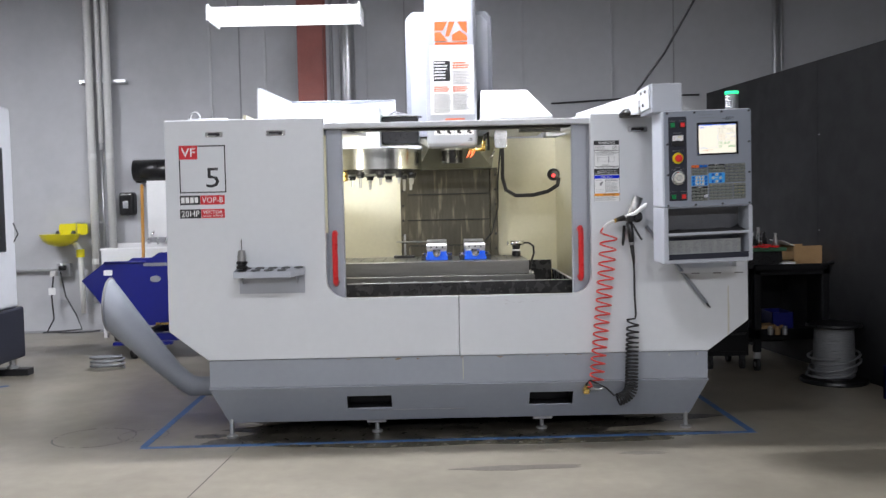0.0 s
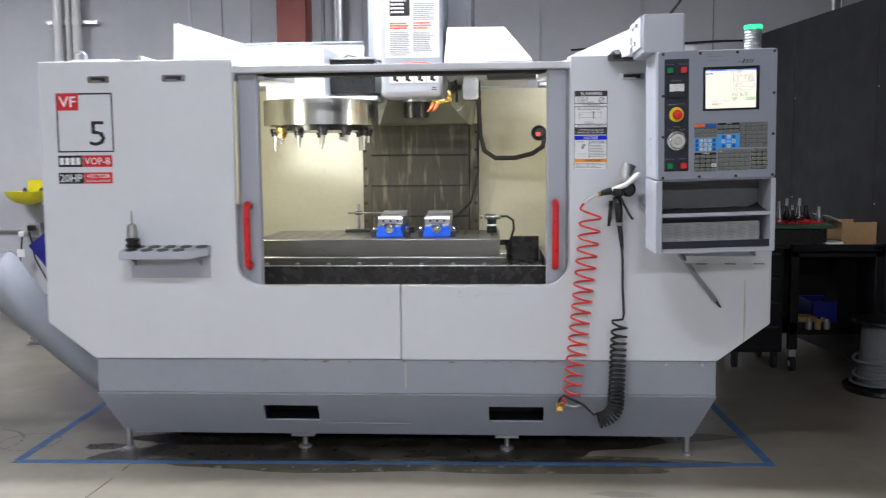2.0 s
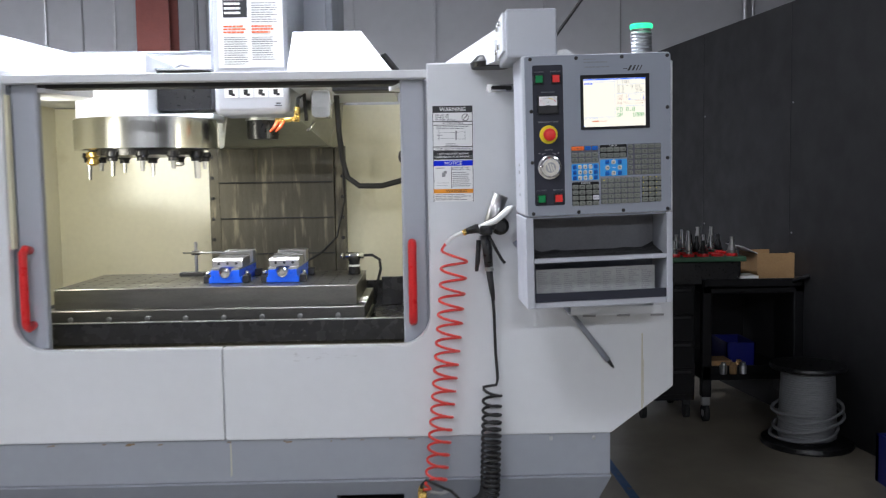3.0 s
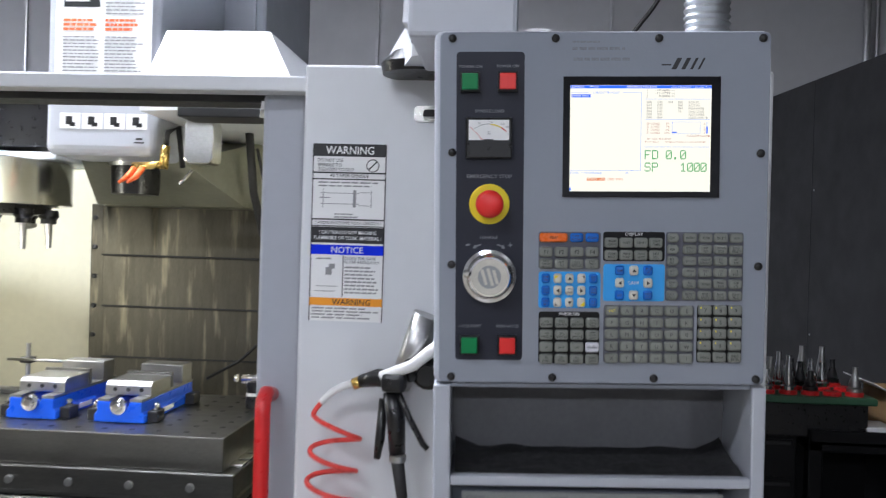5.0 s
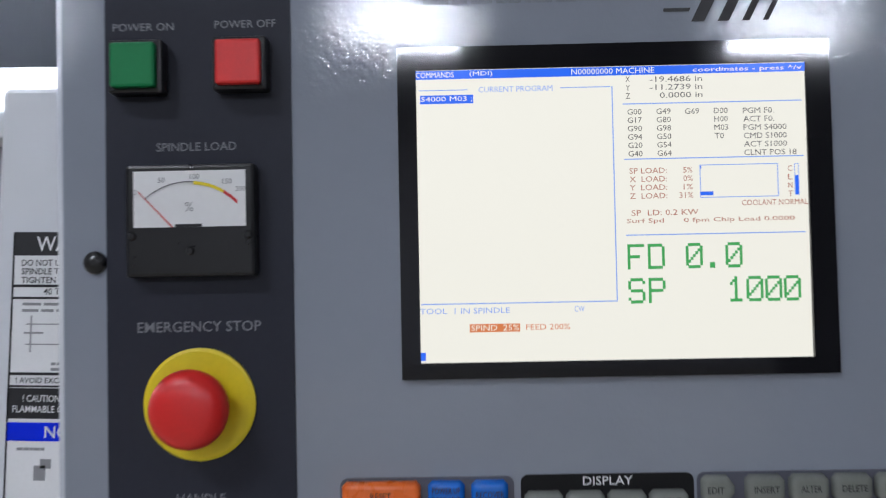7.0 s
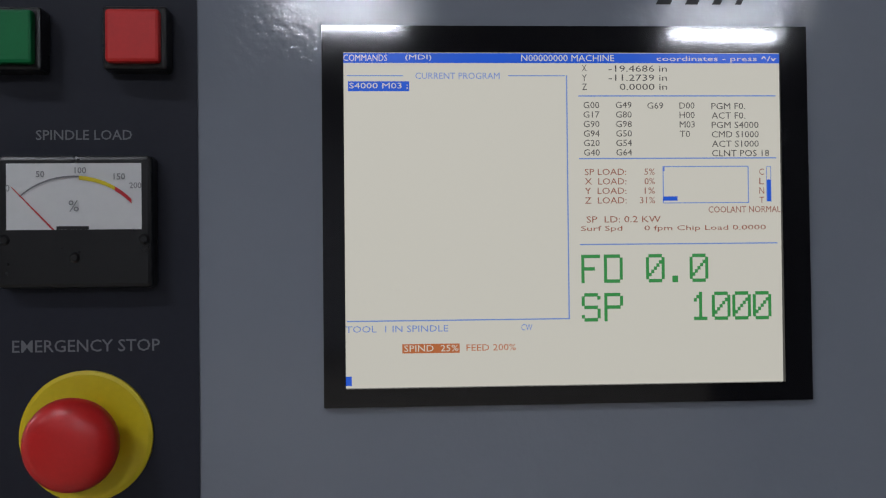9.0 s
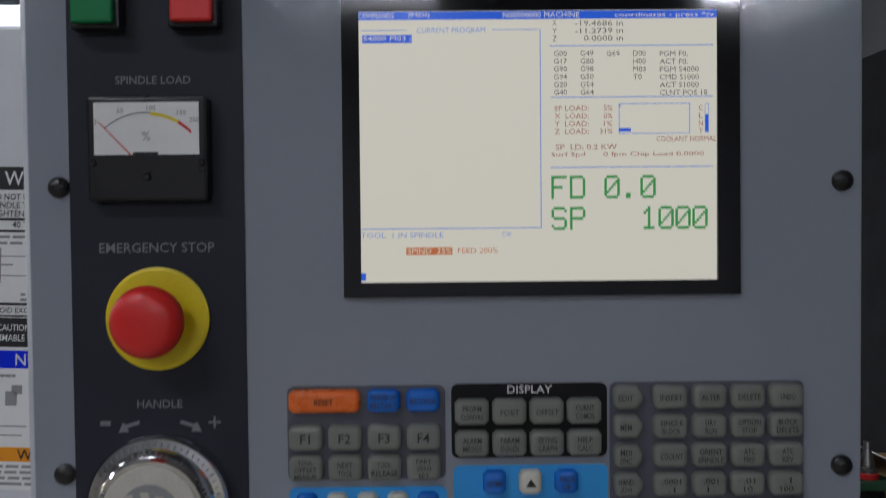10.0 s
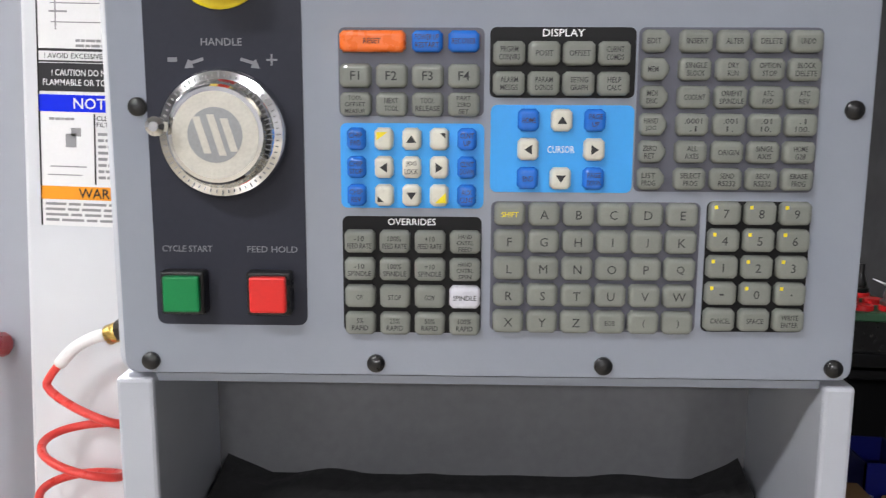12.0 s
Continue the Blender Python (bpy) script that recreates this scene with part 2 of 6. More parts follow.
def tube(points, radius, n=10, caps=True):
    """A round bar along points; radius is one number or one for each point."""
    bm = bmesh.new()
    pts = [Vector(p) for p in points]
    rad = radius if isinstance(radius, (list, tuple)) else [radius] * len(pts)
    side = None
    rings = []
    for i, p in enumerate(pts):
        t = (pts[min(i + 1, len(pts) - 1)] - pts[max(i - 1, 0)]).normalized()
        if side is None:
            side = t.orthogonal().normalized()
        side = (side - t * side.dot(t)).normalized()
        up = t.cross(side)
        rings.append([bm.verts.new(p + rad[i] * (math.cos(2 * math.pi * k / n) * side + math.sin(2 * math.pi * k / n) * up)) for k in range(n)])
    for a, b in zip(rings, rings[1:]):
        for k in range(n):
            bm.faces.new((a[k], a[(k + 1) % n], b[(k + 1) % n], b[k]))
    if caps:
        bm.faces.new(rings[0][::-1])
        bm.faces.new(rings[-1])
    for f in bm.faces:
        f.smooth = len(f.verts) == 4
    bmesh.ops.recalc_face_normals(bm, faces=bm.faces[:])
    return bm


def flowing(points, n=8):
    """A smooth run of points through those given."""
    p = [Vector(q) for q in points]
    p = [p[0] * 2 - p[1]] + p + [p[-1] * 2 - p[-2]]
    out = []
    for a, b, c, d in zip(p, p[1:], p[2:], p[3:]):
        for i in range(n):
            t = i / n
            out.append(0.5 * (2 * b + (c - a) * t + (2 * a - 5 * b + 4 * c - d) * t * t + (3 * b - a - 3 * c + d) * t ** 3))
    return out + [p[-2]]


def rod(p0, p1, r0, r1=None, n=20):
    return tube([p0, p1], [r0, r0 if r1 is None else r1], n)


def lathe(profile, foot, axis="z", n=28):
    """A turned shape: (radius, height) pairs up an axis from its foot. axis y turns towards the viewer, -y."""
    bm = bmesh.new()
    rings = []
    for r, h in profile:
        ring = []
        for k in range(n):
            a = 2 * math.pi * k / n
            u, v = r * math.cos(a), r * math.sin(a)
            ring.append(bm.verts.new({"z": (foot[0] + u, foot[1] + v, foot[2] + h), "y": (foot[0] + u, foot[1] - h, foot[2] + v), "x": (foot[0] + h, foot[1] + u, foot[2] + v)}[axis]))
        rings.append(ring)
    for a, b in zip(rings, rings[1:]):
        for k in range(n):
            bm.faces.new((a[k], a[(k + 1) % n], b[(k + 1) % n], b[k])).smooth = True
    bm.faces.new(rings[0][::-1])
    bm.faces.new(rings[-1])
    bmesh.ops.recalc_face_normals(bm, faces=bm.faces[:])
    sharp = [e for e in bm.edges if len(e.link_faces) == 2 and e.calc_face_angle(0) > 0.6]
    for e in sharp:
        e.smooth = False
    return bm


def joined(*parts):
    bm = bmesh.new()
    for p in parts:
        me = bpy.data.meshes.new("join")
        p.to_mesh(me)
        p.free()
        bm.from_mesh(me)
        bpy.data.meshes.remove(me)
    return bm


def mesh_of(name, bm, mat):
    me = bpy.data.meshes.new(name)
    bm.to_mesh(me)
    bm.free()
    me.materials.append(mat)
    return me


PLACE = {}


def thing(name, label, category, base=(0, 0, 0), group="", kind=""):
    """An empty at the base of a thing; its parts are built in the place's own metres."""
    ob = new(name)
    ob.empty_display_size = 0.05
    ob.location = base
    PLACE[ob.name] = Vector(base)
    return tagged(ob, label, category, group, kind)


def part(name, bm, mat, parent, label=""):
    return seat(new(name, mesh_of(name, bm, mat)), parent, label)


def seat(ob, parent, label="", at=(0, 0, 0)):
    """Puts ob under its parent without moving it from the place at."""
    ob.parent = parent
    ob.matrix_parent_inverse = Matrix.Translation(-PLACE.get(parent.name, Vector((0, 0, 0))))
    ob.location = at
    PLACE[ob.name] = Vector(at)
    if label:
        ob["label"] = label
    return ob


def nudge(ob, dx=0.0, dy=0.0, dz=0.0, size=(1, 1, 1)):
    """Moves a thing or a part, with all that hangs on it, and stretches it about its origin."""
    ob.location += Vector((dx, dy, dz))
    ob.scale = size
    return ob


def set_back(ob, size=(1.039, 1.039, 1.039)):
    """Places a thing of the back wall at the wall's distance."""
    x, y, z = ob.location
    ob.location = (x * 1.039, y * 1.039 - 0.002, 1.039 * z + (0.035 if z > 0.05 else 0.0))
    ob.scale = size
    return ob


def solid(name, bm, mat, label, category, group="", kind=""):
    return tagged(new(name, mesh_of(name, bm, mat)), label, category, group, kind)


def structure(name, bm, mat, label="", category=""):
    return tagged(new(name, mesh_of(name, bm, mat)), label, category, "", "structure")


# lettering: collected here and turned into flat meshes at the end of the file
LETTERS = []


def lettering(name, lines, mat, parent, y, label=""):
    """Lines of (text, x, z, height, width or None, 'l' 'c' or 'r') written on a plane that faces -y."""
    LETTERS.append((name, lines, mat, parent, y, label))


def bars(name, rects, mat, parent, y, label="", depth=0.0004):
    """Flat bars (x0, x1, z0, z1) on a plane that faces -y."""
    if 1 < len(rects) <= 16:
        for r in rects:
            ob = bars(name, [r], mat, parent, y, label, depth)
        return ob
    bm = bmesh.new()
    for x0, x1, z0, z1 in rects:
        bm.faces.new([bm.verts.new((x, y, z)) for x, z in ((x0, z0), (x1, z0), (x1, z1), (x0, z1))])
        v = [bm.verts.new((x, y + depth, z)) for x, z in ((x0, z0), (x0, z1), (x1, z1), (x1, z0))]
        bm.faces.new(v)
    return tagged(part(name, bm, mat, parent, label), kind="stuff" if len(rects) > 16 else "")


def text_rows(x0, x1, z_top, rows, pitch, height, seed=1, ragged=0.3):
    """Bars that stand for rows of small print."""
    rnd = random.Random(seed)
    out = []
    for i in range(rows):
        z = z_top - i * pitch
        x = x0
        end = x1 - (x1 - x0) * ragged * rnd.random()
        while x < end:
            w = min((x1 - x0) * rnd.uniform(0.08, 0.2), end - x)
            out.append((x, x + w, z - height, z))
            x += w + (x1 - x0) * 0.025
    return out

# ---------------------------------------------------------------- the hall
structure("floor", box(-10, 9, -9, 10.6, -0.12, 0.0), concrete, "polished grey-brown concrete floor with stains", "floor")
structure("ceiling", box(-10, 9, -9, 10.6, 6.0, 6.15), ceiling_paint, "plain grey roof deck", "ceiling")
wall_north = structure("wall_north", box(-10, 9, 10.4, 10.6, 0, 6.0), wall_paint, "light grey painted metal wall with seams", "wall")
structure("wall_south", box(-10, 9, -9.2, -9, 0, 6.0), wall_paint, "light grey painted wall", "wall")
structure("wall_west", box(-10.2, -10, -9, 10.6, 0, 6.0), wall_paint, "light grey painted wall", "wall")
structure("wall_east", box(9, 9.2, -9, 10.6, 0, 6.0), wall_paint, "light grey painted wall", "wall")
for sx in (-2.765, -2.12, -0.93, 0.14, 0.92, 1.97):
    part("seam", box(sx - 0.012, sx + 0.012, 10.375, 10.4, 0.0, 6.0, 0.004), galvanised if sx < -2 else wall_paint, wall_north)
for sx in (-2.42, -0.47, 2.7):
    part("seam", box(sx - 0.006, sx + 0.006, 10.385, 10.4, 0.0, 6.0), ink_grey, wall_north)
structure("baseboard", box(-10, 3.0, 10.38, 10.4, 0, 0.03), ink_grey, "dark line of sealant at the foot of the wall", "baseboard")
# the black partition runs back from the camera, a little askew
PW, PK, PH = 3.1, -0.13, 2.565


def partition_x(y):
    return PW + PK * (y - 7)


partition = structure("wall_partition", prism([(partition_x(-2), -2), (partition_x(-2) + 0.06, -2), (partition_x(9.4) + 0.06, 9.4), (partition_x(9.4), 9.4)], 0, PH, "z"), black_wall, "matt black partition wall with joints and screws", "wall")
for py in (2.4, 3.6, 4.82, 6.04, 7.26, 8.48):
    x = partition_x(py)
    part("joint", box(x - 0.003, x + 0.001, py - 0.003, py + 0.003, 0.0, PH - 0.01), rubber, partition)
    for pz in (0.35, 1.15, 1.95):
        for dy in (-0.04, 0.04):
            part("screw", lathe([(0.006, -0.002), (0.006, 0.002), (0.003, 0.0035)], (x - 0.002, py + dy, pz), "x", 8), galvanised, partition)

# marks on the floor
tape = tagged(new("floor_tape"), "blue tape outline stuck to the concrete round the machine", "tape", "", "")


def strip(p, q, w, name="tape_strip"):
    p, q = Vector((*p, 0)), Vector((*q, 0))
    d = (q - p).normalized()
    s = Vector((-d.y, d.x, 0)) * w / 2
    return prism([tuple((p + s)[:2]), tuple((p - s)[:2]), tuple((q - s)[:2]), tuple((q + s)[:2])], 0.0, 0.0012, "z")


part("tape_strip", strip((-1.94, 5.115), (1.80, 5.185), 0.045), tape_blue, tape)
part("tape_strip", strip((-1.925, 5.14), (-1.965, 7.4), 0.045), tape_blue, tape)
part("tape_strip", strip((1.78, 5.21), (1.72, 7.4), 0.045), tape_blue, tape)
solid("tape_line", strip((-4.3, 6.6), (-3.72, 7.16), 0.05), tape_blue, "blue tape on the concrete before the white machine", "tape")


def blot(cx, cy, rx, ry, seed, name, label, mat=None, z=0.0006):
    rnd = random.Random(seed)
    ph = [rnd.uniform(0, 6.28) for _ in range(5)]
    poly = []
    for i in range(40):
        a = 2 * math.pi * i / 40
        k = 1 + 0.16 * math.sin(2 * a + ph[0]) + 0.1 * math.sin(5 * a + ph[1]) + 0.07 * math.sin(9 * a + ph[2])
        poly.append((cx + rx * k * math.cos(a), cy + ry * k * math.sin(a)))
    return solid(name, prism(poly, -0.002, z, "z"), mat or stain, label, "stain", "", "stuff")


blot(-1.43, 5.2, 0.13, 0.1, 3, "oil_stain", "dark oil stain on the concrete by a machine foot")
blot(-1.58, 5.36, 0.09, 0.06, 4, "oil_stain", "dark oil stain on the concrete by a machine foot")
blot(0.3, 4.55, 0.3, 0.05, 21, "oil_stain", "faint smear on the concrete before the machine", faint_stain)
blot(-0.2, 3.9, 0.09, 0.02, 22, "oil_stain", "faint smear on the concrete before the machine", faint_stain)
blot(1.02, 4.78, 0.14, 0.03, 5, "oil_stain", "faint smear on the concrete before the machine", faint_stain)
# oily blots whose dark colour also paints the machine's shadow up to the tape
blot(0.12, 5.16, 1.25, 0.17, 8, "oily_shade", "oily film with painted machine shade on the concrete along the front", oily_shade, 0.0004)
blot(0.0, 5.5, 1.5, 0.3, 15, "oily_shade", "oily film with painted shade on the concrete under the machine skirt", dark_oily_shade, 0.0008)
blot(-0.62, 5.17, 0.5, 0.055, 16, "oily_shade", "oil smear with painted machine shade on the concrete by the tape", dark_oily_shade, 0.0006)
blot(0.75, 5.2, 0.62, 0.06, 17, "oily_shade", "oil smear with painted machine shade on the concrete by the tape", dark_oily_shade, 0.0006)
ring = bmesh.new()
for r0, r1, cx, cy in ((0.245, 0.258, -2.32, 5.39), (0.15, 0.158, -2.02, 5.42)):
    vs = [[ring.verts.new((cx + r * math.cos(a * math.pi / 24), cy + r * 0.95 * math.sin(a * math.pi / 24), 0.0007)) for a in range(48)] for r in (r0, r1)]
    for k in range(48):
        if (k * 7) % 11 not in (0, 3):
            ring.faces.new((vs[0][k], vs[1][k], vs[1][(k + 1) % 48], vs[0][(k + 1) % 48]))
solid("ring_stain", ring, stain, "faint dark ring stain on the concrete", "stain", "", "stuff")
joint_line = structure("floor_joint", joined(strip((-1.34, 4.9), (-1.52, 2.0), 0.006), strip((-1.34, 5.0), (-1.0, 10), 0.005), strip((-6, 1.9), (7, 1.9), 0.006)), stain, "thin sawn joint in the concrete", "joint")

# pipes on the wall
pipe_rack = thing("wall_pipes", "white wrapped pipes strapped to the grey wall", "pipes", (-3.9, 9.92, 0))
set_back(pipe_rack)
for px, r, z0 in ((-4.0, 0.042, 0.35), (-3.8, 0.042, 0.8)):
    part("pipe", tube([(px + 0.0, 9.9, 6.0), (px + 0.0, 9.9, z0)], r, 16), pipe_white, pipe_rack)
    for zc in (2.85, 2.0, 0.82):
        part("collar", lathe([(r + 0.004, -0.03), (r + 0.004, 0.03)], (px, 9.9, zc), "z", 16), pipe_white, pipe_rack)
part("pipe", tube([(-3.9, 9.92, 6.0), (-3.9, 9.92, 2.15)], 0.026, 12), pipe_white, pipe_rack)
part("valve", lathe([(0.03, 0), (0.035, 0.02), (0.035, 0.06), (0.02, 0.08)], (-3.9, 9.92, 2.08), "z", 12), galvanised, pipe_rack)
part("pipe", tube([(-3.9, 9.92, 2.1), (-3.9, 9.92, 0.6)], 0.014, 10), galvanised, pipe_rack)
for zc, x0, x1 in ((2.85, -4.13, -3.6), (0.85, -4.02, -3.55)):
    part("strut", box(x0, x1, 9.93, 10.0, zc - 0.02, zc + 0.02, 0.004), galvanised, pipe_rack)
part("branch_pipe", tube([(-4.22, 9.93, 1.05), (-4.22, 9.93, 1.26), (-3.9, 9.93, 1.26)], 0.012, 8), galvanised, pipe_rack)
conduit = thing("conduit", "thin grey conduit on the wall with a socket box and cords", "conduit", (-4.4, 9.97, 0.69))
set_back(conduit)
part("tube", rod((-9.9, 9.97, 0.69), (-4.45, 9.97, 0.69), 0.016, n=10), galvanised, conduit)
part("socket_box", box(-4.46, -4.31, 9.92, 10.0, 0.62, 0.77, 0.006), galvanised, conduit)
for i, (bx, bz) in enumerate(((-4.48, 0.66), (-4.38, 0.72))):
    part("plug", box(bx - 0.035, bx + 0.035, 9.85, 9.92, bz - 0.03, bz + 0.03, 0.012), pipe_white if i == 0 else black, conduit)
part("cord", tube([(-4.48, 9.87, 0.63), (-4.5, 9.85, 0.4), (-4.47, 9.82, 0.15), (-4.52, 9.75, 0.015), (-4.3, 9.65, 0.012), (-4.0, 9.7, 0.012), (-3.95, 9.8, 0.012)], 0.009, 6), rubber, conduit)
part("cord", tube([(-4.4, 9.87, 0.68), (-4.34, 9.85, 0.4), (-4.22, 9.82, 0.2), (-4.15, 9.8, 0.03), (-4.4, 9.78, 0.012), (-4.55, 9.7, 0.012)], 0.009, 6), rubber, conduit)
part("tag", box(-4.53, -4.45, 9.84, 9.845, 0.42, 0.5), label_white, conduit)

eyewash = thing("eyewash_station", "yellow plastic eyewash bowl on a wall pipe", "eyewash", (-4.32, 9.75, 0.7))
set_back(eyewash)
part("bowl", lathe([(0.05, 0.0), (0.13, 0.025), (0.19, 0.08), (0.215, 0.135), (0.2, 0.135), (0.17, 0.09), (0.06, 0.05)], (-4.34, 9.76, 0.97), "z", 28), eyewash_yellow, eyewash)
part("back_plate", prism(round_rect(-4.42, -4.1, 1.09, 1.22, 0.03), 9.93, 9.96), eyewash_yellow, eyewash)
for ex in (-4.38, -4.2):
    part("nozzle", lathe([(0.03, 0), (0.035, 0.03), (0.02, 0.06)], (ex, 9.8, 1.08), "z", 12), chrome, eyewash)
part("tailpiece", tube([(-4.2, 9.82, 1.0), (-4.16, 9.85, 0.92), (-4.16, 9.88, 0.55), (-4.16, 9.9, 0.2)], 0.03, 12), pipe_white, eyewash)
part("collar", lathe([(0.045, 0), (0.045, 0.09)], (-4.16, 9.86, 0.84), "z", 14), eyewash_yellow, eyewash)

soap = thing("soap_dispenser", "dark grey soap dispenser on the wall", "dispenser", (-3.62, 9.9, 1.3))
set_back(soap)
part("case", box(-3.71, -3.54, 9.86, 10.0, 1.3, 1.56, 0.03, 3), black, soap)
part("window", box(-3.66, -3.6, 9.853, 9.862, 1.38, 1.46, 0.006), galvanised, soap)
towel = thing("paper_towel_dispenser", "dark paper towel dispenser with a hanging sheet", "dispenser", (-3.25, 9.85, 1.6))
set_back(towel)
part("case", joined(rod((-3.5, 9.83, 1.8), (-3.02, 9.83, 1.8), 0.12, n=24), box(-3.5, -3.02, 9.83, 10.0, 1.66, 1.92, 0.01)), black, towel)
part("paper_sheet", box(-3.36, -3.08, 9.78, 9.785, 1.05, 1.68), label_white, towel)
sink = thing("utility_sink", "white utility sink with a chrome tap", "sink", (-3.3, 9.75, 0))
set_back(sink)
part("basin", joined(box(-3.82, -2.9, 9.5, 9.54, 0.72, 0.98, 0.01), box(-3.82, -2.9, 9.92, 9.97, 0.72, 1.02, 0.01), box(-3.82, -3.78, 9.5, 9.95, 0.72, 0.98, 0.01), box(-2.94, -2.9, 9.5, 9.95, 0.72, 0.98, 0.01), box(-3.8, -2.92, 9.52, 9.94, 0.7, 0.73)), label_white, sink)
for lx in (-3.78, -2.94):
    for ly in (9.54, 9.92):
        part("leg", box(lx - 0.02, lx + 0.02, ly - 0.02, ly + 0.02, 0, 0.72), label_white, sink)
part("tap", tube([(-3.3, 9.93, 1.0), (-3.3, 9.9, 1.14), (-3.3, 9.8, 1.16), (-3.3, 9.72, 1.1)], 0.014, 10), chrome, sink)
for tx in (-3.4, -3.2):
    part("tap_handle", lathe([(0.02, 0), (0.025, 0.04), (0.012, 0.06)], (tx, 9.92, 1.01), "z", 12), chrome, sink)
broom = thing("broom", "wooden broom handle leaning on the wall by the sink", "broom", (-3.26, 9.25, 0))
set_back(broom)
part("handle", rod((-3.26, 9.25, 0.1), (-3.3, 9.44, 1.66), 0.017, n=10), wood, broom)
part("brush_head", box(-3.43, -3.09, 9.2, 9.29, 0.0, 0.12, 0.01), black, broom)

# steel column, duct and a conduit on the wall
column = thing("steel_column", "red-primed steel I-beam column before the wall", "column", (-1.44, 9.5, 0), kind="structure")
nudge(column, 0.03)
part("flange", box(-1.6, -1.33, 9.3, 9.32, 0, 6.0), rust_red, column)
part("flange", box(-1.6, -1.33, 9.58, 9.6, 0, 6.0), rust_red, column)
part("web", box(-1.475, -1.455, 9.32, 9.58, 0, 6.0), rust_red, column)
duct = thing("vertical_duct", "round galvanised duct standing before the wall", "duct", (-1.08, 9.85, 0))
nudge(set_back(duct, (1.039, 1.039, 1)), -0.01)
part("tube", rod((-1.08, 9.86, 0), (-1.08, 9.86, 6), 0.085, n=24), galvanised, duct)
part("clamp", lathe([(0.092, -0.015), (0.092, 0.015)], (-1.08, 9.86, 2.62), "z", 20), steel, duct)
part("clamp_screw", rod((-1.2, 9.78, 2.62), (-1.1, 9.78, 2.62), 0.01, n=8), steel, duct)
solid("wall_conduit", joined(rod((3.89, 10.36, 0), (3.89, 10.36, 6), 0.028, n=12), rod((3.97, 10.37, 0), (3.97, 10.37, 6), 0.016, n=10)), galvanised, "pair of galvanised conduits on the wall", "conduit")
solid("wall_conduit", rod((-1.33, 10.33, 0), (-1.33, 10.33, 6), 0.022, n=10), ink_grey, "dark conduit beside the steel column", "conduit")
solid("wall_cable", tube([(1.25, 10.38, 2.6), (2.1, 10.38, 2.64), (2.8, 10.38, 2.67), (3.0, 10.39, 2.67)], 0.01, 8), rubber, "black cable run along the wall", "cable")
solid("power_cable", tube([(1.42, 7.5, 1.9), (1.5, 7.5, 2.2), (1.63, 7.5, 2.39), (1.86, 7.5, 2.7), (2.15, 7.5, 3.2), (2.4, 7.5, 3.8), (2.5, 7.5, 6.0)], 0.01, 8), rubber, "black power cable rising from the machine to the roof", "cable")

# light fixtures
for fx, fy, fz, watts in FIXTURES:
    fixture = thing("ceiling_light", "hanging white fluorescent fixture with slotted reflector", "light", (fx, fy, fz), "hanging fluorescent lights")
    part("reflector", prism([(fy - 0.2, fz - 0.01), (fy - 0.17, fz - 0.01), (fy - 0.1, fz + 0.075), (fy + 0.1, fz + 0.075), (fy + 0.17, fz - 0.01), (fy + 0.2, fz - 0.01), (fy + 0.11, fz + 0.09), (fy - 0.11, fz + 0.09)], fx - 0.6, fx + 0.6, "x"), label_white, fixture)
    for ex in (-0.62, 0.6):
        part("end_cap", box(fx + ex, fx + ex + 0.02, fy - 0.2, fy + 0.2, fz - 0.03, fz + 0.095, 0.004), label_white, fixture)
    for ty in (-0.07, 0.07):
        part("tube", rod((fx - 0.59, fy + ty, fz + 0.02), (fx + 0.59, fy + ty, fz + 0.02), 0.016, n=12), tube_lit, fixture)
    for i in range(8):
        sx = fx - 0.53 + i * 0.15
        part("slot", prism([(fy - 0.172, fz + 0.012), (fy - 0.178, fz + 0.014), (fy - 0.128, fz + 0.072), (fy - 0.122, fz + 0.07)], sx - 0.055, sx + 0.055, "x"), slot_lit, fixture)
    for wx in (-0.5, 0.5):
        part("hanger", rod((fx + wx, fy, fz + 0.09), (fx + wx, fy, 6.0), 0.004, n=6), galvanised, fixture)

# ---------------------------------------------------------------- the machining centre
FY = 5.19
machine = thing("machining_center", "white and grey enclosed vertical machining center with open doors", "machine", (0, 6.0, 0))
left_half = [(-1.75, 1.965), (-1.765, 0.69), (-1.532, 0.508), (-0.0015, 0.508), (-0.0015, 0.872)] + arc(-0.68, 0.992, 0.12, 270, 180, 8) + [(-0.797, 1.965)]
right_half = [(1.755, 1.955), (1.762, 0.688), (1.518, 0.506), (0.0015, 0.506), (0.0015, 0.872)] + arc(0.69, 0.992, 0.12, 270, 360, 8) + [(0.811, 1.955)]
part("front_panel", prism(left_half, FY, FY + 0.045, bevel=0.006), white_paint, machine, "white panel with rounded window corner")
part("front_panel", prism(right_half, FY, FY + 0.045, bevel=0.006), white_paint, machine, "white panel with faint coolant stains")
for x0, x1, zt in ((-1.765, -1.735, 1.965), (1.73, 1.76, 1.955)):
    part("side_panel", prism([(FY + 0.045, 0.69), (7.4, 0.69), (7.4, zt), (FY + 0.045, zt)], x0, x1, "x"), white_paint, machine)
part("side_skirt", prism([(-1.765, 0.69), (-1.532, 0.508), (-1.51, 0.508), (-1.735, 0.69)], FY + 0.045, 7.4), white_paint, machine)
part("side_skirt", prism([(1.76, 0.69), (1.518, 0.506), (1.49, 0.506), (1.73, 0.69)], FY + 0.045, 7.4), white_paint, machine)
part("roof_panel", box(-1.735, -0.84, FY + 0.045, 7.4, 1.945, 1.965), white_paint, machine)
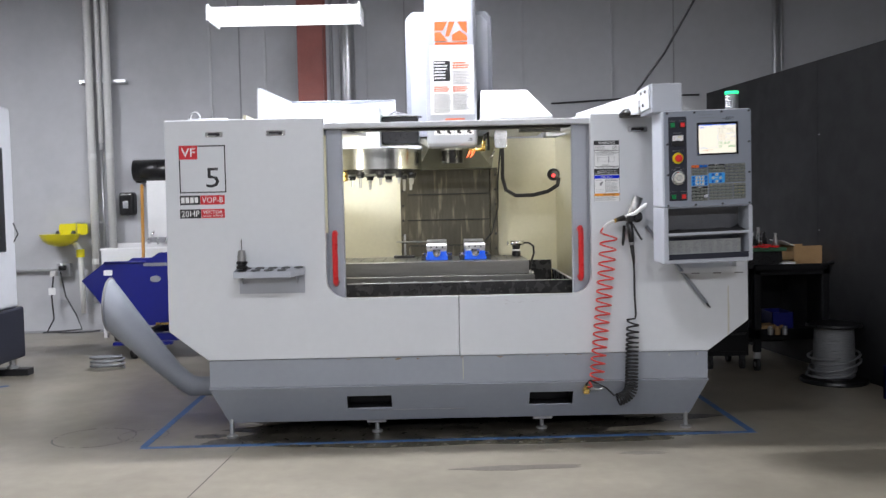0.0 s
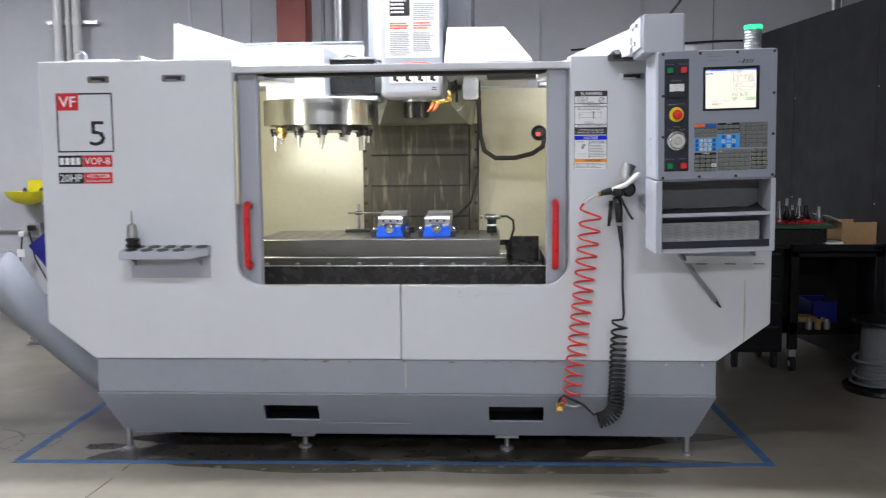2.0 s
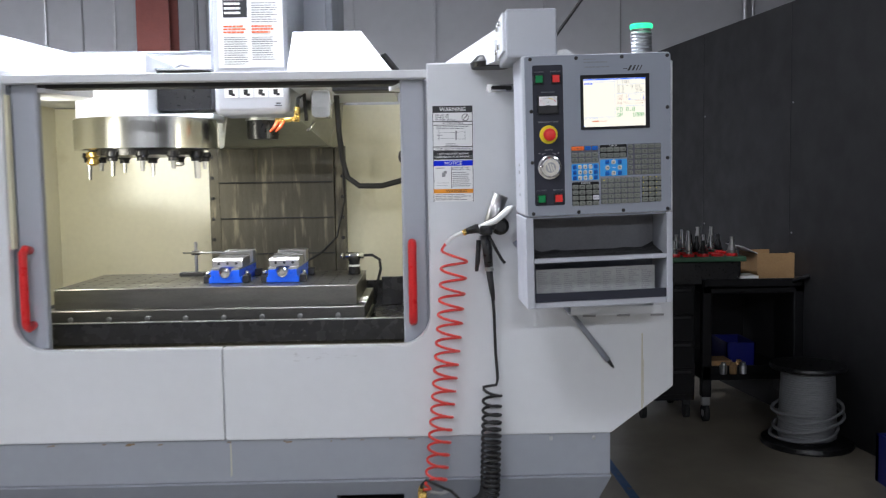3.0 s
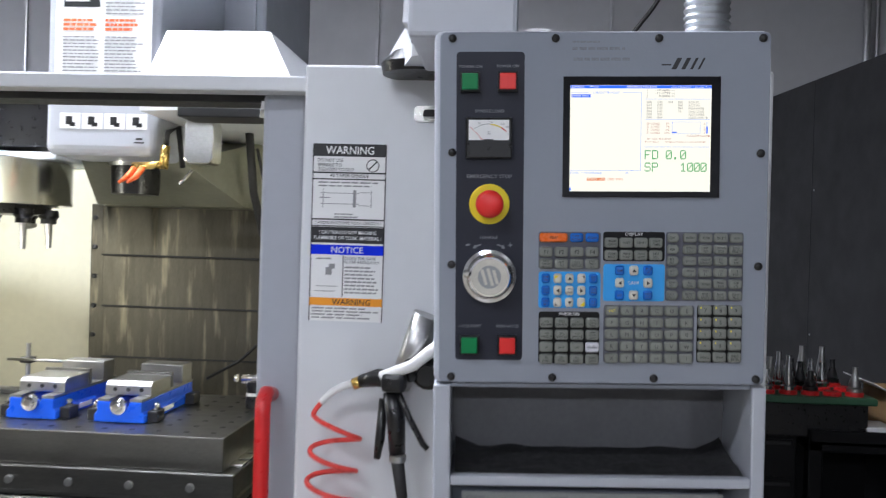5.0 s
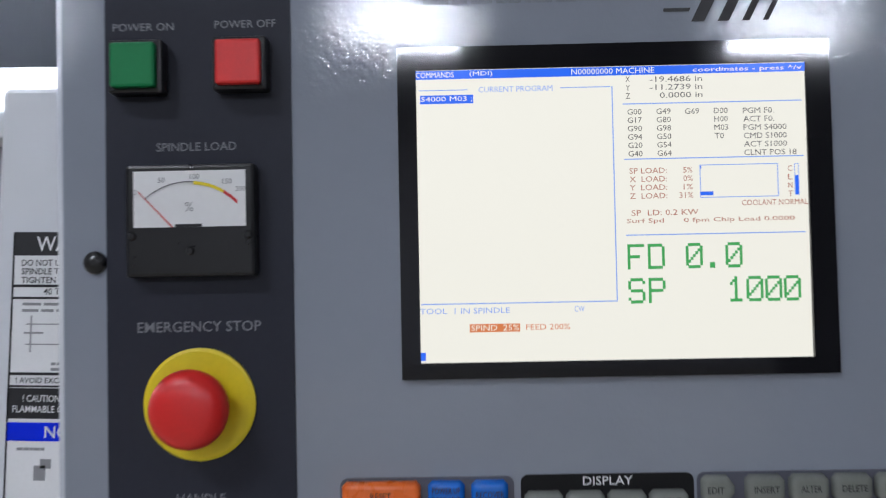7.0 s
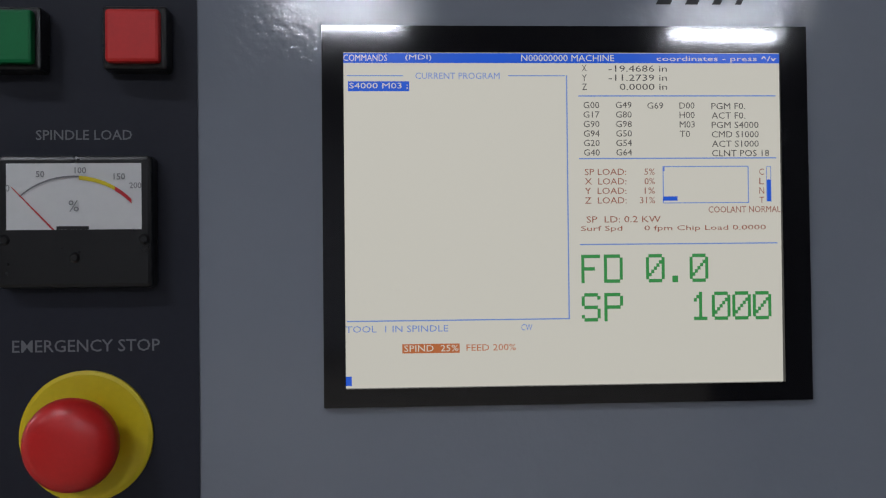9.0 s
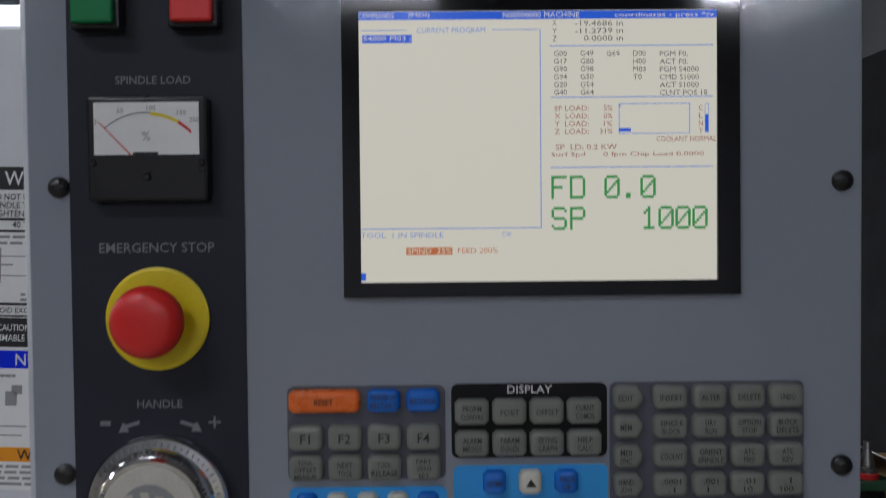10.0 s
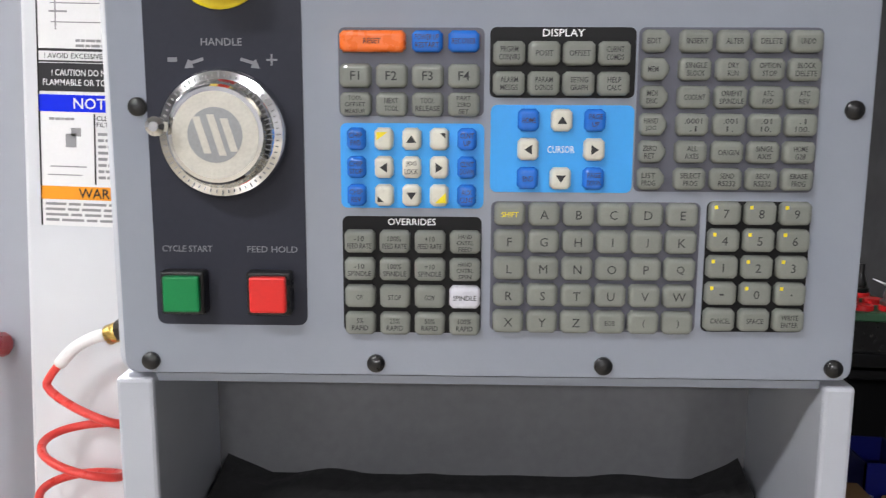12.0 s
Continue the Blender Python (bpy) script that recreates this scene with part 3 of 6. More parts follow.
part("roof_panel", box(0.85, 1.73, FY + 0.045, 7.4, 1.935, 1.955), white_paint, machine)
part("back_panel", box(-1.735, 1.73, 7.36, 7.4, 0.3, 1.95), white_paint, machine)
# grey base: upright band, bevelled lower band with two fork pockets
part("base_band", prism([(-1.53, 0.506), (-1.53, 0.335), (1.516, 0.335), (1.516, 0.504)], FY + 0.012, FY + 0.05, bevel=0.004), grey_paint, machine)
lower = bmesh.new()


def base_point(x, z):
    k = (0.335 - z) / 0.237
    half = 1.53 - 0.085 * k
    return (max(-half, min(half - 0.012, x)), FY + 0.012 + 0.13 * k, z)


xs = [-1.6, -0.70, -0.685, -0.44, -0.425, 0.425, 0.44, 0.68, 0.695, 1.6]
zs = [0.335, 0.27, 0.179, 0.098]
grid = [[lower.verts.new(base_point(x, z)) for x in xs] for z in zs]
for r in range(3):
    for c in range(len(xs) - 1):
        if r == 1 and c in (1, 2, 3, 6, 7, 5) and c in (1, 2, 3, 5, 6, 7) and (xs[c] in (-0.70, -0.685, -0.44, 0.425, 0.44, 0.68)):
            continue
        lower.faces.new((grid[r][c], grid[r + 1][c], grid[r + 1][c + 1], grid[r][c + 1]))
bmesh.ops.recalc_face_normals(lower, faces=lower.faces[:])
bmesh.ops.solidify(lower, geom=lower.faces[:], thickness=0.012)
part("base_skirt", lower, grey_paint, machine, "sloping grey skirt with fork pockets")
for p0, p1 in ((-0.70, -0.425), (0.425, 0.695)):
    part("fork_pocket", joined(box(p0 - 0.02, p1 + 0.02, 5.5, 5.51, 0.15, 0.3), box(p0 - 0.02, p1 + 0.02, 5.31, 5.5, 0.15, 0.16), box(p0 - 0.02, p1 + 0.02, 5.31, 5.5, 0.285, 0.295), box(p0 - 0.02, p0 - 0.01, 5.31, 5.5, 0.16, 0.29), box(p1 + 0.01, p1 + 0.02, 5.31, 5.5, 0.16, 0.29)), ink_black, machine, "dark fork pocket")
part("base_side", prism([(-1.53, 0.506), (-1.53, 0.335), (-1.445, 0.098), (-1.42, 0.098), (-1.505, 0.335), (-1.505, 0.506)], FY + 0.15, 7.3), grey_paint, machine)
part("base_side", prism([(1.516, 0.504), (1.516, 0.335), (1.433, 0.098), (1.41, 0.098), (1.49, 0.335), (1.49, 0.504)], FY + 0.15, 7.3), grey_paint, machine)
# black blocks added to shut out light and darken the gap under the skirt
part("base_shade_block", joined(box(-1.36, 1.36, 5.72, 7.2, 0.02, 0.3, 0.01), box(-1.3, -1.0, 5.8, 7.1, 0.0, 0.03), box(1.0, 1.3, 5.8, 7.1, 0.0, 0.03)), rubber, machine, "black block added under the skirt to keep the underside dark")
part("casting", box(-1.3, 1.3, 5.75, 7.2, 0.06, 0.5, 0.02), black, machine, "dark cast base under the skirt")
for fx, fy in ((-1.432, 5.32), (-0.528, 5.39), (0.515, 5.39), (1.412, 5.33), (-1.2, 6.9), (1.2, 6.9)):
    part("levelling_foot", lathe([(0.035, 0.0), (0.035, 0.012), (0.014, 0.018), (0.014, 0.12)], (fx, fy, 0.0), "z", 16), galvanised, machine)
for bx in (-0.528, 0.515):
    part("foot_bracket", box(bx - 0.06, bx + 0.06, 5.33, 5.45, 0.072, 0.1, 0.004), ink_grey, machine)
for sx, sz in ((1.28, 0.485), (1.45, 0.485)):
    part("bolt", lathe([(0.008, 0), (0.008, 0.004), (0.004, 0.006)], (sx, FY + 0.012, sz), "y", 10), galvanised, machine)
part("seam_line", box(-0.57, 0.03, FY + 0.068, FY + 0.072, 0.164, 0.168), ink_grey, machine)
# lifting slots
for x0, x1, z in ((-1.504, -1.399, 1.876), (-1.138, -1.024, 1.878), (1.04, 1.154, 1.856)):
    slot = part("lifting_slot", prism(round_rect(x0, x1, z - 0.016, z + 0.016, 0.008), FY - 0.003, FY + 0.004), polished, machine, "bright metal lifting slot")
    part("slot_hole", prism(round_rect(x0 + 0.018, x1 - 0.018, z - 0.009, z + 0.009, 0.006), FY - 0.006, FY - 0.002), ink_black, slot)
    part("slot_lip", box(x0 + 0.02, x1 - 0.04, FY - 0.012, FY - 0.004, z - 0.012, z - 0.004, 0.002), chrome, slot)
# doors pushed open behind the panels; their grey edges with red handles show
for s, x0, x1 in ((-1, -0.792, -0.69), (1, 0.706, 0.805)):
    xo = -1.6 if s < 0 else 1.6
    door = part("door", joined(box(min(x0, xo), max(x1, xo), FY + 0.07, FY + 0.1, 0.86, 1.9, 0.004), box(x0, x1, FY + 0.06, FY + 0.1, 0.862, 1.905, 0.012, 3)), door_grey, machine, "grey sliding door pushed open")
    hx = -0.742 if s < 0 else 0.745
    part("handle", tube([(hx, FY + 0.05, 1.262), (hx, FY + 0.01, 1.27), (hx, FY - 0.012, 1.255), (hx, FY - 0.014, 1.23), (hx, FY - 0.014, 1.0), (hx, FY - 0.012, 0.975), (hx, FY + 0.01, 0.962), (hx, FY + 0.05, 0.97)], 0.0165, 12), red_plastic, door, "red bar handle")
part("seal_strip", prism([(-0.815, 1.86), (-0.815, 1.3), (-0.8, 1.27), (-0.786, 1.27), (-0.786, 1.86)], FY + 0.02, FY + 0.05), cream, machine)
# header rail
part("header_rail", box(-0.81, 0.825, FY + 0.01, FY + 0.07, 1.9, 1.932, 0.004), white_paint, machine)
part("header_track", box(-0.8, 0.8, FY + 0.07, FY + 0.16, 1.885, 1.905, 0.003), rubber, machine)
part("rail_gusset", prism([(-0.80, FY + 0.07), (-0.66, FY + 0.07), (-0.56, FY + 0.3), (-0.66, FY + 0.42), (-0.8, FY + 0.42)], 1.87, 1.9, "z"), white_paint, machine)
part("rail_gusset", prism([(0.80, FY + 0.07), (0.70, FY + 0.07), (0.66, FY + 0.2), (0.8, FY + 0.3)], 1.87, 1.9, "z"), white_paint, machine)
part("top_bracket", box(-1.64, -1.4, 5.3, 5.36, 1.965, 1.985, 0.004), white_paint, machine)
part("lifting_eye", tube([(-1.6 + 0.03 * math.cos(a * 0.5236), 5.33, 1.995 + 0.03 * math.sin(a * 0.5236)) for a in range(13)], 0.007, 8), galvanised, machine)

# inside the enclosure
IB = 6.86
part("liner_back", box(-1.28, 1.1, IB, IB + 0.02, 0.75, 1.94), cream, machine, "cream inner wall")
part("liner_side", box(-1.3, -1.28, FY + 0.12, IB, 0.75, 2.0), cream, machine, "cream inner wall")
part("liner_side", prism([(1.06, FY + 0.12), (1.08, FY + 0.12), (0.84, IB), (0.82, IB)], 0.75, 1.94, "z"), cream, machine, "greenish cream inner wall")
part("liner_front", box(-1.28, -0.82, FY + 0.11, FY + 0.125, 0.75, 1.94), cream, machine)
part("liner_front", box(0.83, 1.06, FY + 0.11, FY + 0.125, 0.75, 1.94), cream, machine)
part("inner_sill", prism([(FY + 0.045, 0.872), (FY + 0.045, 0.75), (5.6, 0.7), (5.6, 0.715), (FY + 0.06, 0.872)], -1.28, 1.06, "x"), cover_steel, machine, "wet steel sill inside the window")
part("apron", box(-1.28, 1.0, 5.58, 5.6, 0.7, 0.86), cover_steel, machine, "wet steel apron below the table")
pan = part("chip_pan", box(-1.02, 0.735, 5.5, 6.7, 0.835, 0.85, 0.003), tray_black, machine, "black chip pan round the table")
for name, px0, px1, py0, py1, pz in (("pan_rim", -1.03, 0.745, 5.49, 5.505, 0.93), ("pan_rim", 0.735, 0.75, 5.5, 6.5, 0.93), ("pan_rim", -1.035, -1.02, 5.5, 6.7, 0.93), ("pan_rim", -1.02, 0.735, 6.68, 6.7, 0.96)):
    part(name, box(px0, px1, py0, py1, 0.84, pz, 0.003), tray_black, pan)
part("pan_edge", box(-1.02, 0.74, 5.488, 5.507, 0.93, 0.934, 0.001), steel, pan)
part("pan_edge", box(0.733, 0.752, 5.5, 6.5, 0.93, 0.933, 0.001), ink_grey, pan)
part("pan_end", box(0.56, 0.73, 6.48, 6.5, 0.85, 1.0, 0.004), tray_black, pan)
# table with a drilled top plate and T-slot fillers
table = part("table", joined(box(-0.9, 0.53, 5.72, 6.4, 0.865, 0.935, 0.004), box(-0.88, 0.54, 5.74, 6.38, 0.85, 0.87)), table_steel, machine, "machined steel table")
nudge(table, -0.01, 0.0, 0.018)
part("top_plate", box(-0.855, 0.495, 5.735, 6.38, 0.937, 1.03, 0.003), table_steel, table, "thick steel plate with a grid of holes")
for i in range(8):
    part("bolt", lathe([(0.012, 0), (0.012, 0.005), (0.006, 0.006)], (-0.78 + i * 0.17, 5.72, 0.895), "y", 10), steel, table)
for i in range(3):
    part("slot_filler", box(0.495, 0.532, 5.79 + i * 0.075, 5.84 + i * 0.075, 0.937, 0.947, 0.002), polished, table)
hole = mesh_of("hole", lathe([(0.0085, 0.0), (0.0085, 0.0006)], (0, 0, 0), "z", 10), ink_black)
for i in range(17):
    for j in range(8):
        hx, hy = -0.8 + i * 0.078, 5.79 + j * 0.078
        seat(new("hole", hole), table, at=(hx, hy, 1.0302))
# telescoping steel cover behind the table
cover = part("way_cover", box(-0.335, 0.305, 6.80, 6.83, 0.86, 1.68, 0.003), cover_steel, machine, "oily telescoping steel way cover")
nudge(cover, -0.015, -0.02, 0.03)
for z0, z1, y in ((1.482, 1.675, 6.765), (1.282, 1.478, 6.775), (1.082, 1.278, 6.785), (0.87, 1.078, 6.795)):
    part("cover_leaf", box(-0.335, 0.305, y, y + 0.012, z0, z1, 0.003), cover_steel, cover)
    part("wiper", box(-0.335, 0.305, y - 0.001, y + 0.02, z0 - 0.004, z0 + 0.003), rubber, cover)
for sx in (-0.365, 0.335):
    side = nudge(part("cover_rail", box(sx - 0.03, sx + 0.03, 6.79, 6.86, 0.86, 1.68, 0.004), cover_steel, machine), -0.012, -0.02, 0.03)
    for k in range(6):
        part("bolt", lathe([(0.01, 0), (0.01, 0.006), (0.006, 0.008)], (sx + (0.012 if sx > 0 else -0.012), 6.79, 1.05 + k * 0.115), "y", 10), ink_black, side)
# guard above the cover, and the spindle head
guard = bmesh.new()
gb = [guard.verts.new(p) for p in ((-0.255, 6.5, 1.7), (0.292, 6.5, 1.7), (0.32, 6.85, 1.7), (-0.365, 6.85, 1.7))]
gt = [guard.verts.new(p) for p in ((-0.17, 6.2, 1.835), (0.17, 6.2, 1.835), (0.35, 6.85, 2.0), (-0.365, 6.85, 2.0))]
guard.faces.new(gb)
guard.faces.new(gt[::-1])
for k in range(4):
    guard.faces.new((gb[k], gt[k], gt[(k + 1) % 4], gb[(k + 1) % 4]))
bmesh.ops.recalc_face_normals(guard, faces=guard.faces[:])
part("way_guard", guard, hood_olive, machine, "olive folded metal guard above the way cover")
part("column_cover", prism([(-0.335, 1.95), (0.32, 1.95), (0.32, 2.83), (0.27, 2.885), (-0.28, 2.885), (-0.335, 2.83)], 6.6, 7.3, bevel=0.01), grey_paint, machine, "grey column cover")
part("column_face", prism([(-0.3, 1.95), (0.285, 1.95), (0.285, 2.8), (0.24, 2.85), (-0.25, 2.85), (-0.3, 2.8)], 6.585, 6.602), pend_light, machine)
head = part("spindle_head_cover", box(-0.185, 0.164, 6.17, 6.84, 1.824, 3.2, 0.03, 4), pend_light, machine, "light grey spindle head cover with printed notices")
nudge(head, 0.005, -0.19, 0.056, (1, 1, 0.972))
HY = 6.1685
bars("notice_sheet", [(-0.1551, 0.1456, 2.0478, 2.5352)], label_white, head, HY, "white printed notice", depth=0.0006)
bars("notice_block", [(-0.1302, -0.0172, 2.2842, 2.4263)], ink_black, head, HY - 0.0006)
bars("notice_words", [r for i in range(6) for r in text_rows(-0.124, -0.0359, 2.419 - i * 0.0215, 1, 0.02, 0.011, 30 + i, 0.3)], label_white, head, HY - 0.0012)
bars("red_print", text_rows(0.0004, 0.1145, 2.4159, 3, 0.017, 0.01, 5) + text_rows(-0.1302, -0.0099, 2.2469, 3, 0.014, 0.008, 6) + text_rows(0.0004, 0.1041, 2.2469, 3, 0.014, 0.008, 7) + [(-0.0566, 0.0782, 2.0115, 2.0208)], orange_ink, head, HY - 0.0012)
bars("small_print", text_rows(0.0004, 0.1249, 2.3537, 9, 0.011, 0.004, 8) + text_rows(-0.1302, -0.0151, 2.193, 13, 0.0105, 0.004, 9) + text_rows(0.0004, 0.1197, 2.193, 11, 0.0105, 0.004, 10), ink_grey, head, HY - 0.0012)
# the maker's mark becomes plain orange shapes
mark = bmesh.new()
for poly in ([(-0.1188, 2.7011), (-0.0307, 2.7011), (-0.0618, 2.6389), (-0.1188, 2.6389)], [(-0.1188, 2.6285), (-0.0773, 2.6285), (-0.0307, 2.5663), (-0.1188, 2.5663)], [(-0.0203, 2.7011), (0.0212, 2.7011), (-0.0203, 2.5974), (-0.0462, 2.5974)], [(0.0367, 2.7011), (0.1041, 2.7011), (0.1041, 2.6181), (0.073, 2.6389)], [(0.0004, 2.6078), (0.0523, 2.6389), (0.1041, 2.5974), (0.1041, 2.5663), (0.0004, 2.5663)], [(-0.1188, 2.5559), (0.1041, 2.5559), (0.1041, 2.5404), (-0.1188, 2.5404)]):
    mark.faces.new([mark.verts.new((x, HY - 0.0006, z)) for x, z in poly])
part("mark", mark, orange_ink, head, "plain orange mark")
bars("pictogram_sheet", [(-0.1344 + k * 0.0695, -0.0701 + k * 0.0695, 1.9057, 1.9545) for k in range(4)], label_white, head, HY)
bars("pictogram", [(-0.1157 + k * 0.0695, -0.095 + k * 0.0695, 1.9182, 1.9441) for k in range(4)] + [(-0.1033 + k * 0.0695, -0.0856 + k * 0.0695, 1.913, 1.9254) for k in range(4)], ink_black, head, HY - 0.0006)
bars("head_arrow", [(0.099, 0.1301, 1.8632, 1.8674), (0.1041, 0.1249, 1.8736, 1.8798)], ink_black, head, HY)
part("spindle_nose", lathe([(0.075, 0.0), (0.078, 0.02), (0.078, 0.1)], (-0.005, 6.25, 1.725), "z", 28), black, machine, "black spindle nose")
part("spindle_ring", lathe([(0.085, 0.0), (0.085, 0.012)], (-0.005, 6.25, 1.817), "z", 28), steel, machine)
nozzle = part("coolant_block", prism(round_rect(0.29, 0.378, 1.805, 1.938, 0.02), 6.06, 6.14, bevel=0.004), polished, machine, "polished coolant nozzle block")
nudge(nozzle, -0.01, -0.14, 0.0)
part("fitting", tube([(0.115, 6.12, 1.80), (0.175, 6.1, 1.80), (0.215, 6.1, 1.805)], 0.012, 10), brass, nozzle, "brass fitting")
part("fitting", tube([(0.215, 6.1, 1.79), (0.220, 6.1, 1.86)], 0.014, 10), brass, nozzle, "brass elbow")
part("hose_stub", tube([(0.220, 6.1, 1.86), (0.225, 6.1, 1.9), (0.250, 6.12, 1.92), (0.255, 6.15, 1.8)], 0.009, 8), rubber, nozzle)
for nx in (0.115, 0.14):
    part("jet", tube([(nx + 0.01, 6.1, 1.79), (nx, 6.08, 1.765), (nx - 0.018, 6.06, 1.745)], [0.01, 0.009, 0.004], 8), orange_ink, nozzle, "orange coolant jet")
part("drip_tube", tube([(0.295, 6.12, 1.79), (0.275, 6.11, 1.76), (0.260, 6.11, 1.75)], 0.006, 8), chrome, nozzle)
part("coolant_hose", tube([(0.36, 6.3, 1.95), (0.365, 6.35, 1.75), (0.37, 6.45, 1.62), (0.395, 6.45, 1.53), (0.46, 6.4, 1.485), (0.58, 6.3, 1.485), (0.68, 6.2, 1.51), (0.735, 6.12, 1.55), (0.74, 6.1, 1.6)], 0.014, 10), rubber, machine, "black hose along the inner wall")
part("thin_cable", tube([(0.36, 6.4, 1.9), (0.35, 6.7, 1.6), (0.35, 6.72, 1.4), (0.3, 6.74, 1.2), (0.22, 6.72, 1.12), (0.1, 6.7, 1.05)], 0.006, 6), rubber, machine)
lamp_unit = part("probe_receiver", lathe([(0.042, 0), (0.046, 0.03), (0.04, 0.06), (0.026, 0.075)], (0.72, 6.14, 1.615), "y", 20), black, machine, "black receiver with a red light")
nudge(lamp_unit, -0.006, 0.06, 0.012)
part("red_light", lathe([(0.012, 0), (0.012, 0.008)], (0.712, 6.06, 1.607), "y", 12), red_lit, lamp_unit)
part("ceiling_strip", box(0.42, 0.78, 5.5, 5.62, 1.885, 1.91, 0.004), ink_black, machine)
# tool changer
drum = thing("tool_changer", "polished tool carousel with cutters hanging below it", "tool changer", (-0.54, 6.15, 1.65))
nudge(drum, -0.02, 0.03, 0.02)
part("carousel", lathe([(0.3, 0.0), (0.335, 0.004), (0.335, 0.145), (0.3, 0.15)], (-0.54, 6.15, 1.655), "z", 56), polished, drum, "polished drum")
part("disc", lathe([(0.27, 0.0), (0.27, 0.03)], (-0.54, 6.15, 1.628), "z", 40), black, drum)
part("motor_box", box(-0.835, -0.49, 6.02, 6.5, 1.806, 2.11, 0.008), white_paint, drum, "light grey gearbox cover")
part("arm_box", box(-0.486, -0.222, 6.16, 6.5, 1.85, 2.04, 0.006), black, drum, "dark arm cover")
part("arm_plate", box(-0.5, -0.2, 6.1, 6.5, 1.806, 1.83, 0.004), white_paint, drum)
part("air_line", tube([(-0.48, 6.3, 2.04), (-0.4, 6.3, 2.09), (-0.3, 6.3, 2.06), (-0.2, 6.32, 2.05)], 0.008, 8), ink_light, drum)
part("arm_top", box(-0.486, -0.222, 6.14, 6.3, 2.042, 2.055, 0.003), galvanised, drum)
for sx, sz in ((-0.815, 2.09), (-0.51, 2.09), (-0.815, 1.83), (-0.51, 1.83)):
    part("screw", lathe([(0.006, 0), (0.004, 0.004)], (sx, 6.02, sz), "y", 8), galvanised, drum)
for k in range(12):
    a = radians(30 * k + 12)
    tx, ty = -0.54 + 0.27 * math.cos(a), 6.15 + 0.27 * math.sin(a)
    tool = part("tool_holder", lathe([(0.03, 0.0), (0.032, -0.02), (0.024, -0.03), (0.024, -0.045)], (tx, ty, 1.645), "z", 14), brass if k == 7 else black, drum)
    ln = (0.04, 0.085, 0.02, 0.07, 0.05)[k % 5]
    part("cutter", lathe([(0.012 if k % 5 != 2 else 0.028, 0.0), (0.012 if k % 5 != 2 else 0.028, -0.012), (0.009, -ln)], (tx, ty, 1.602), "z", 10), brass if k == 7 else steel, tool)
# vises on the table


def vise(cx):
    v = thing("machine_vise", "blue machinist vise with ground steel jaws", "vise", (cx, 5.85, 1.03), "vises on the table")
    nudge(v, 0.002, 0.02, 0.018)
    base = joined(prism([(cx - 0.075, 1.032), (cx + 0.075, 1.032), (cx + 0.075, 1.055), (cx + 0.066, 1.062), (cx + 0.066, 1.092), (cx + 0.03, 1.092), (cx + 0.022, 1.07), (cx - 0.022, 1.07), (cx - 0.03, 1.092), (cx - 0.066, 1.092), (cx - 0.066, 1.062), (cx - 0.075, 1.055)], 5.84, 6.25, bevel=0.003))
    part("body", base, blue_paint, v, "blue cast body")
    part("rail", box(cx - 0.066, cx - 0.03, 5.842, 6.25, 1.0925, 1.1), steel, v)
    part("rail", box(cx + 0.03, cx + 0.066, 5.842, 6.25, 1.0925, 1.1), steel, v)
    part("moving_jaw", prism([(5.9, 1.101), (6.05, 1.101), (6.05, 1.142), (5.915, 1.142), (5.9, 1.13)], cx - 0.07, cx + 0.07, "x", 0.002), steel, v)
    part("fixed_jaw", box(cx - 0.07, cx + 0.07, 6.15, 6.23, 1.101, 1.16, 0.003), steel, v)
    part("jaw_plate", box(cx - 0.072, cx + 0.072, 6.05, 6.066, 1.103, 1.15, 0.001), table_steel, v)
    for hx in (-0.04, 0.0, 0.04):
        part("bolt_hole", lathe([(0.0065, 0), (0.0065, 0.001)], (cx + hx, 5.9, 1.118), "y", 10), ink_black, v)
    part("screw", lathe([(0.024, 0), (0.024, 0.012), (0.016, 0.014), (0.016, 0.024), (0.01, 0.026)], (cx, 5.842, 1.08), "y", 20), chrome, v, "chrome drive screw")
    for s in (-1, 1):
        c = part("clamp", box(cx + s * 0.09 - 0.015, cx + s * 0.09 + 0.015, 5.86, 5.92, 1.031, 1.065, 0.003), ink_black, v)
        part("nut", lathe([(0.011, 0), (0.011, 0.014), (0.006, 0.02)], (cx + s * 0.09, 5.89, 1.065), "z", 6), chrome, c)
        part("clamp", box(cx + s * 0.09 - 0.015, cx + s * 0.09 + 0.015, 6.16, 6.22, 1.031, 1.065, 0.003), ink_black, v)
    part("side_tag", box(cx + 0.0752, cx + 0.0765, 5.98, 6.06, 1.04, 1.054), label_white, v)
    return v


vise(-0.132)
vise(0.132)
stop = thing("work_stop", "black work stop with a steel cross rod", "work stop", (-0.29, 6.05, 1.03))
nudge(stop, -0.07, 0.2, 0.018)
part("foot", box(-0.37, -0.22, 6.02, 6.08, 1.031, 1.048, 0.003), ink_black, stop)
part("post", rod((-0.29, 6.05, 1.048), (-0.29, 6.05, 1.2), 0.008, n=10), ink_grey, stop)
part("clamp_block", box(-0.31, -0.27, 6.03, 6.07, 1.135, 1.155, 0.004), black, stop)
part("cross_rod", rod((-0.35, 6.03, 1.147), (-0.1, 6.03, 1.147), 0.005, n=8), steel, stop)
probe = thing("tool_probe", "small black and chrome tool probe with a cable", "tool probe", (0.44, 6.28, 1.03))
nudge(probe, 0, -0.1, 0.018)
part("base", lathe([(0.03, 0), (0.032, 0.01), (0.026, 0.06), (0.03, 0.07), (0.028, 0.085)], (0.44, 6.28, 1.031), "z", 20), black, probe)
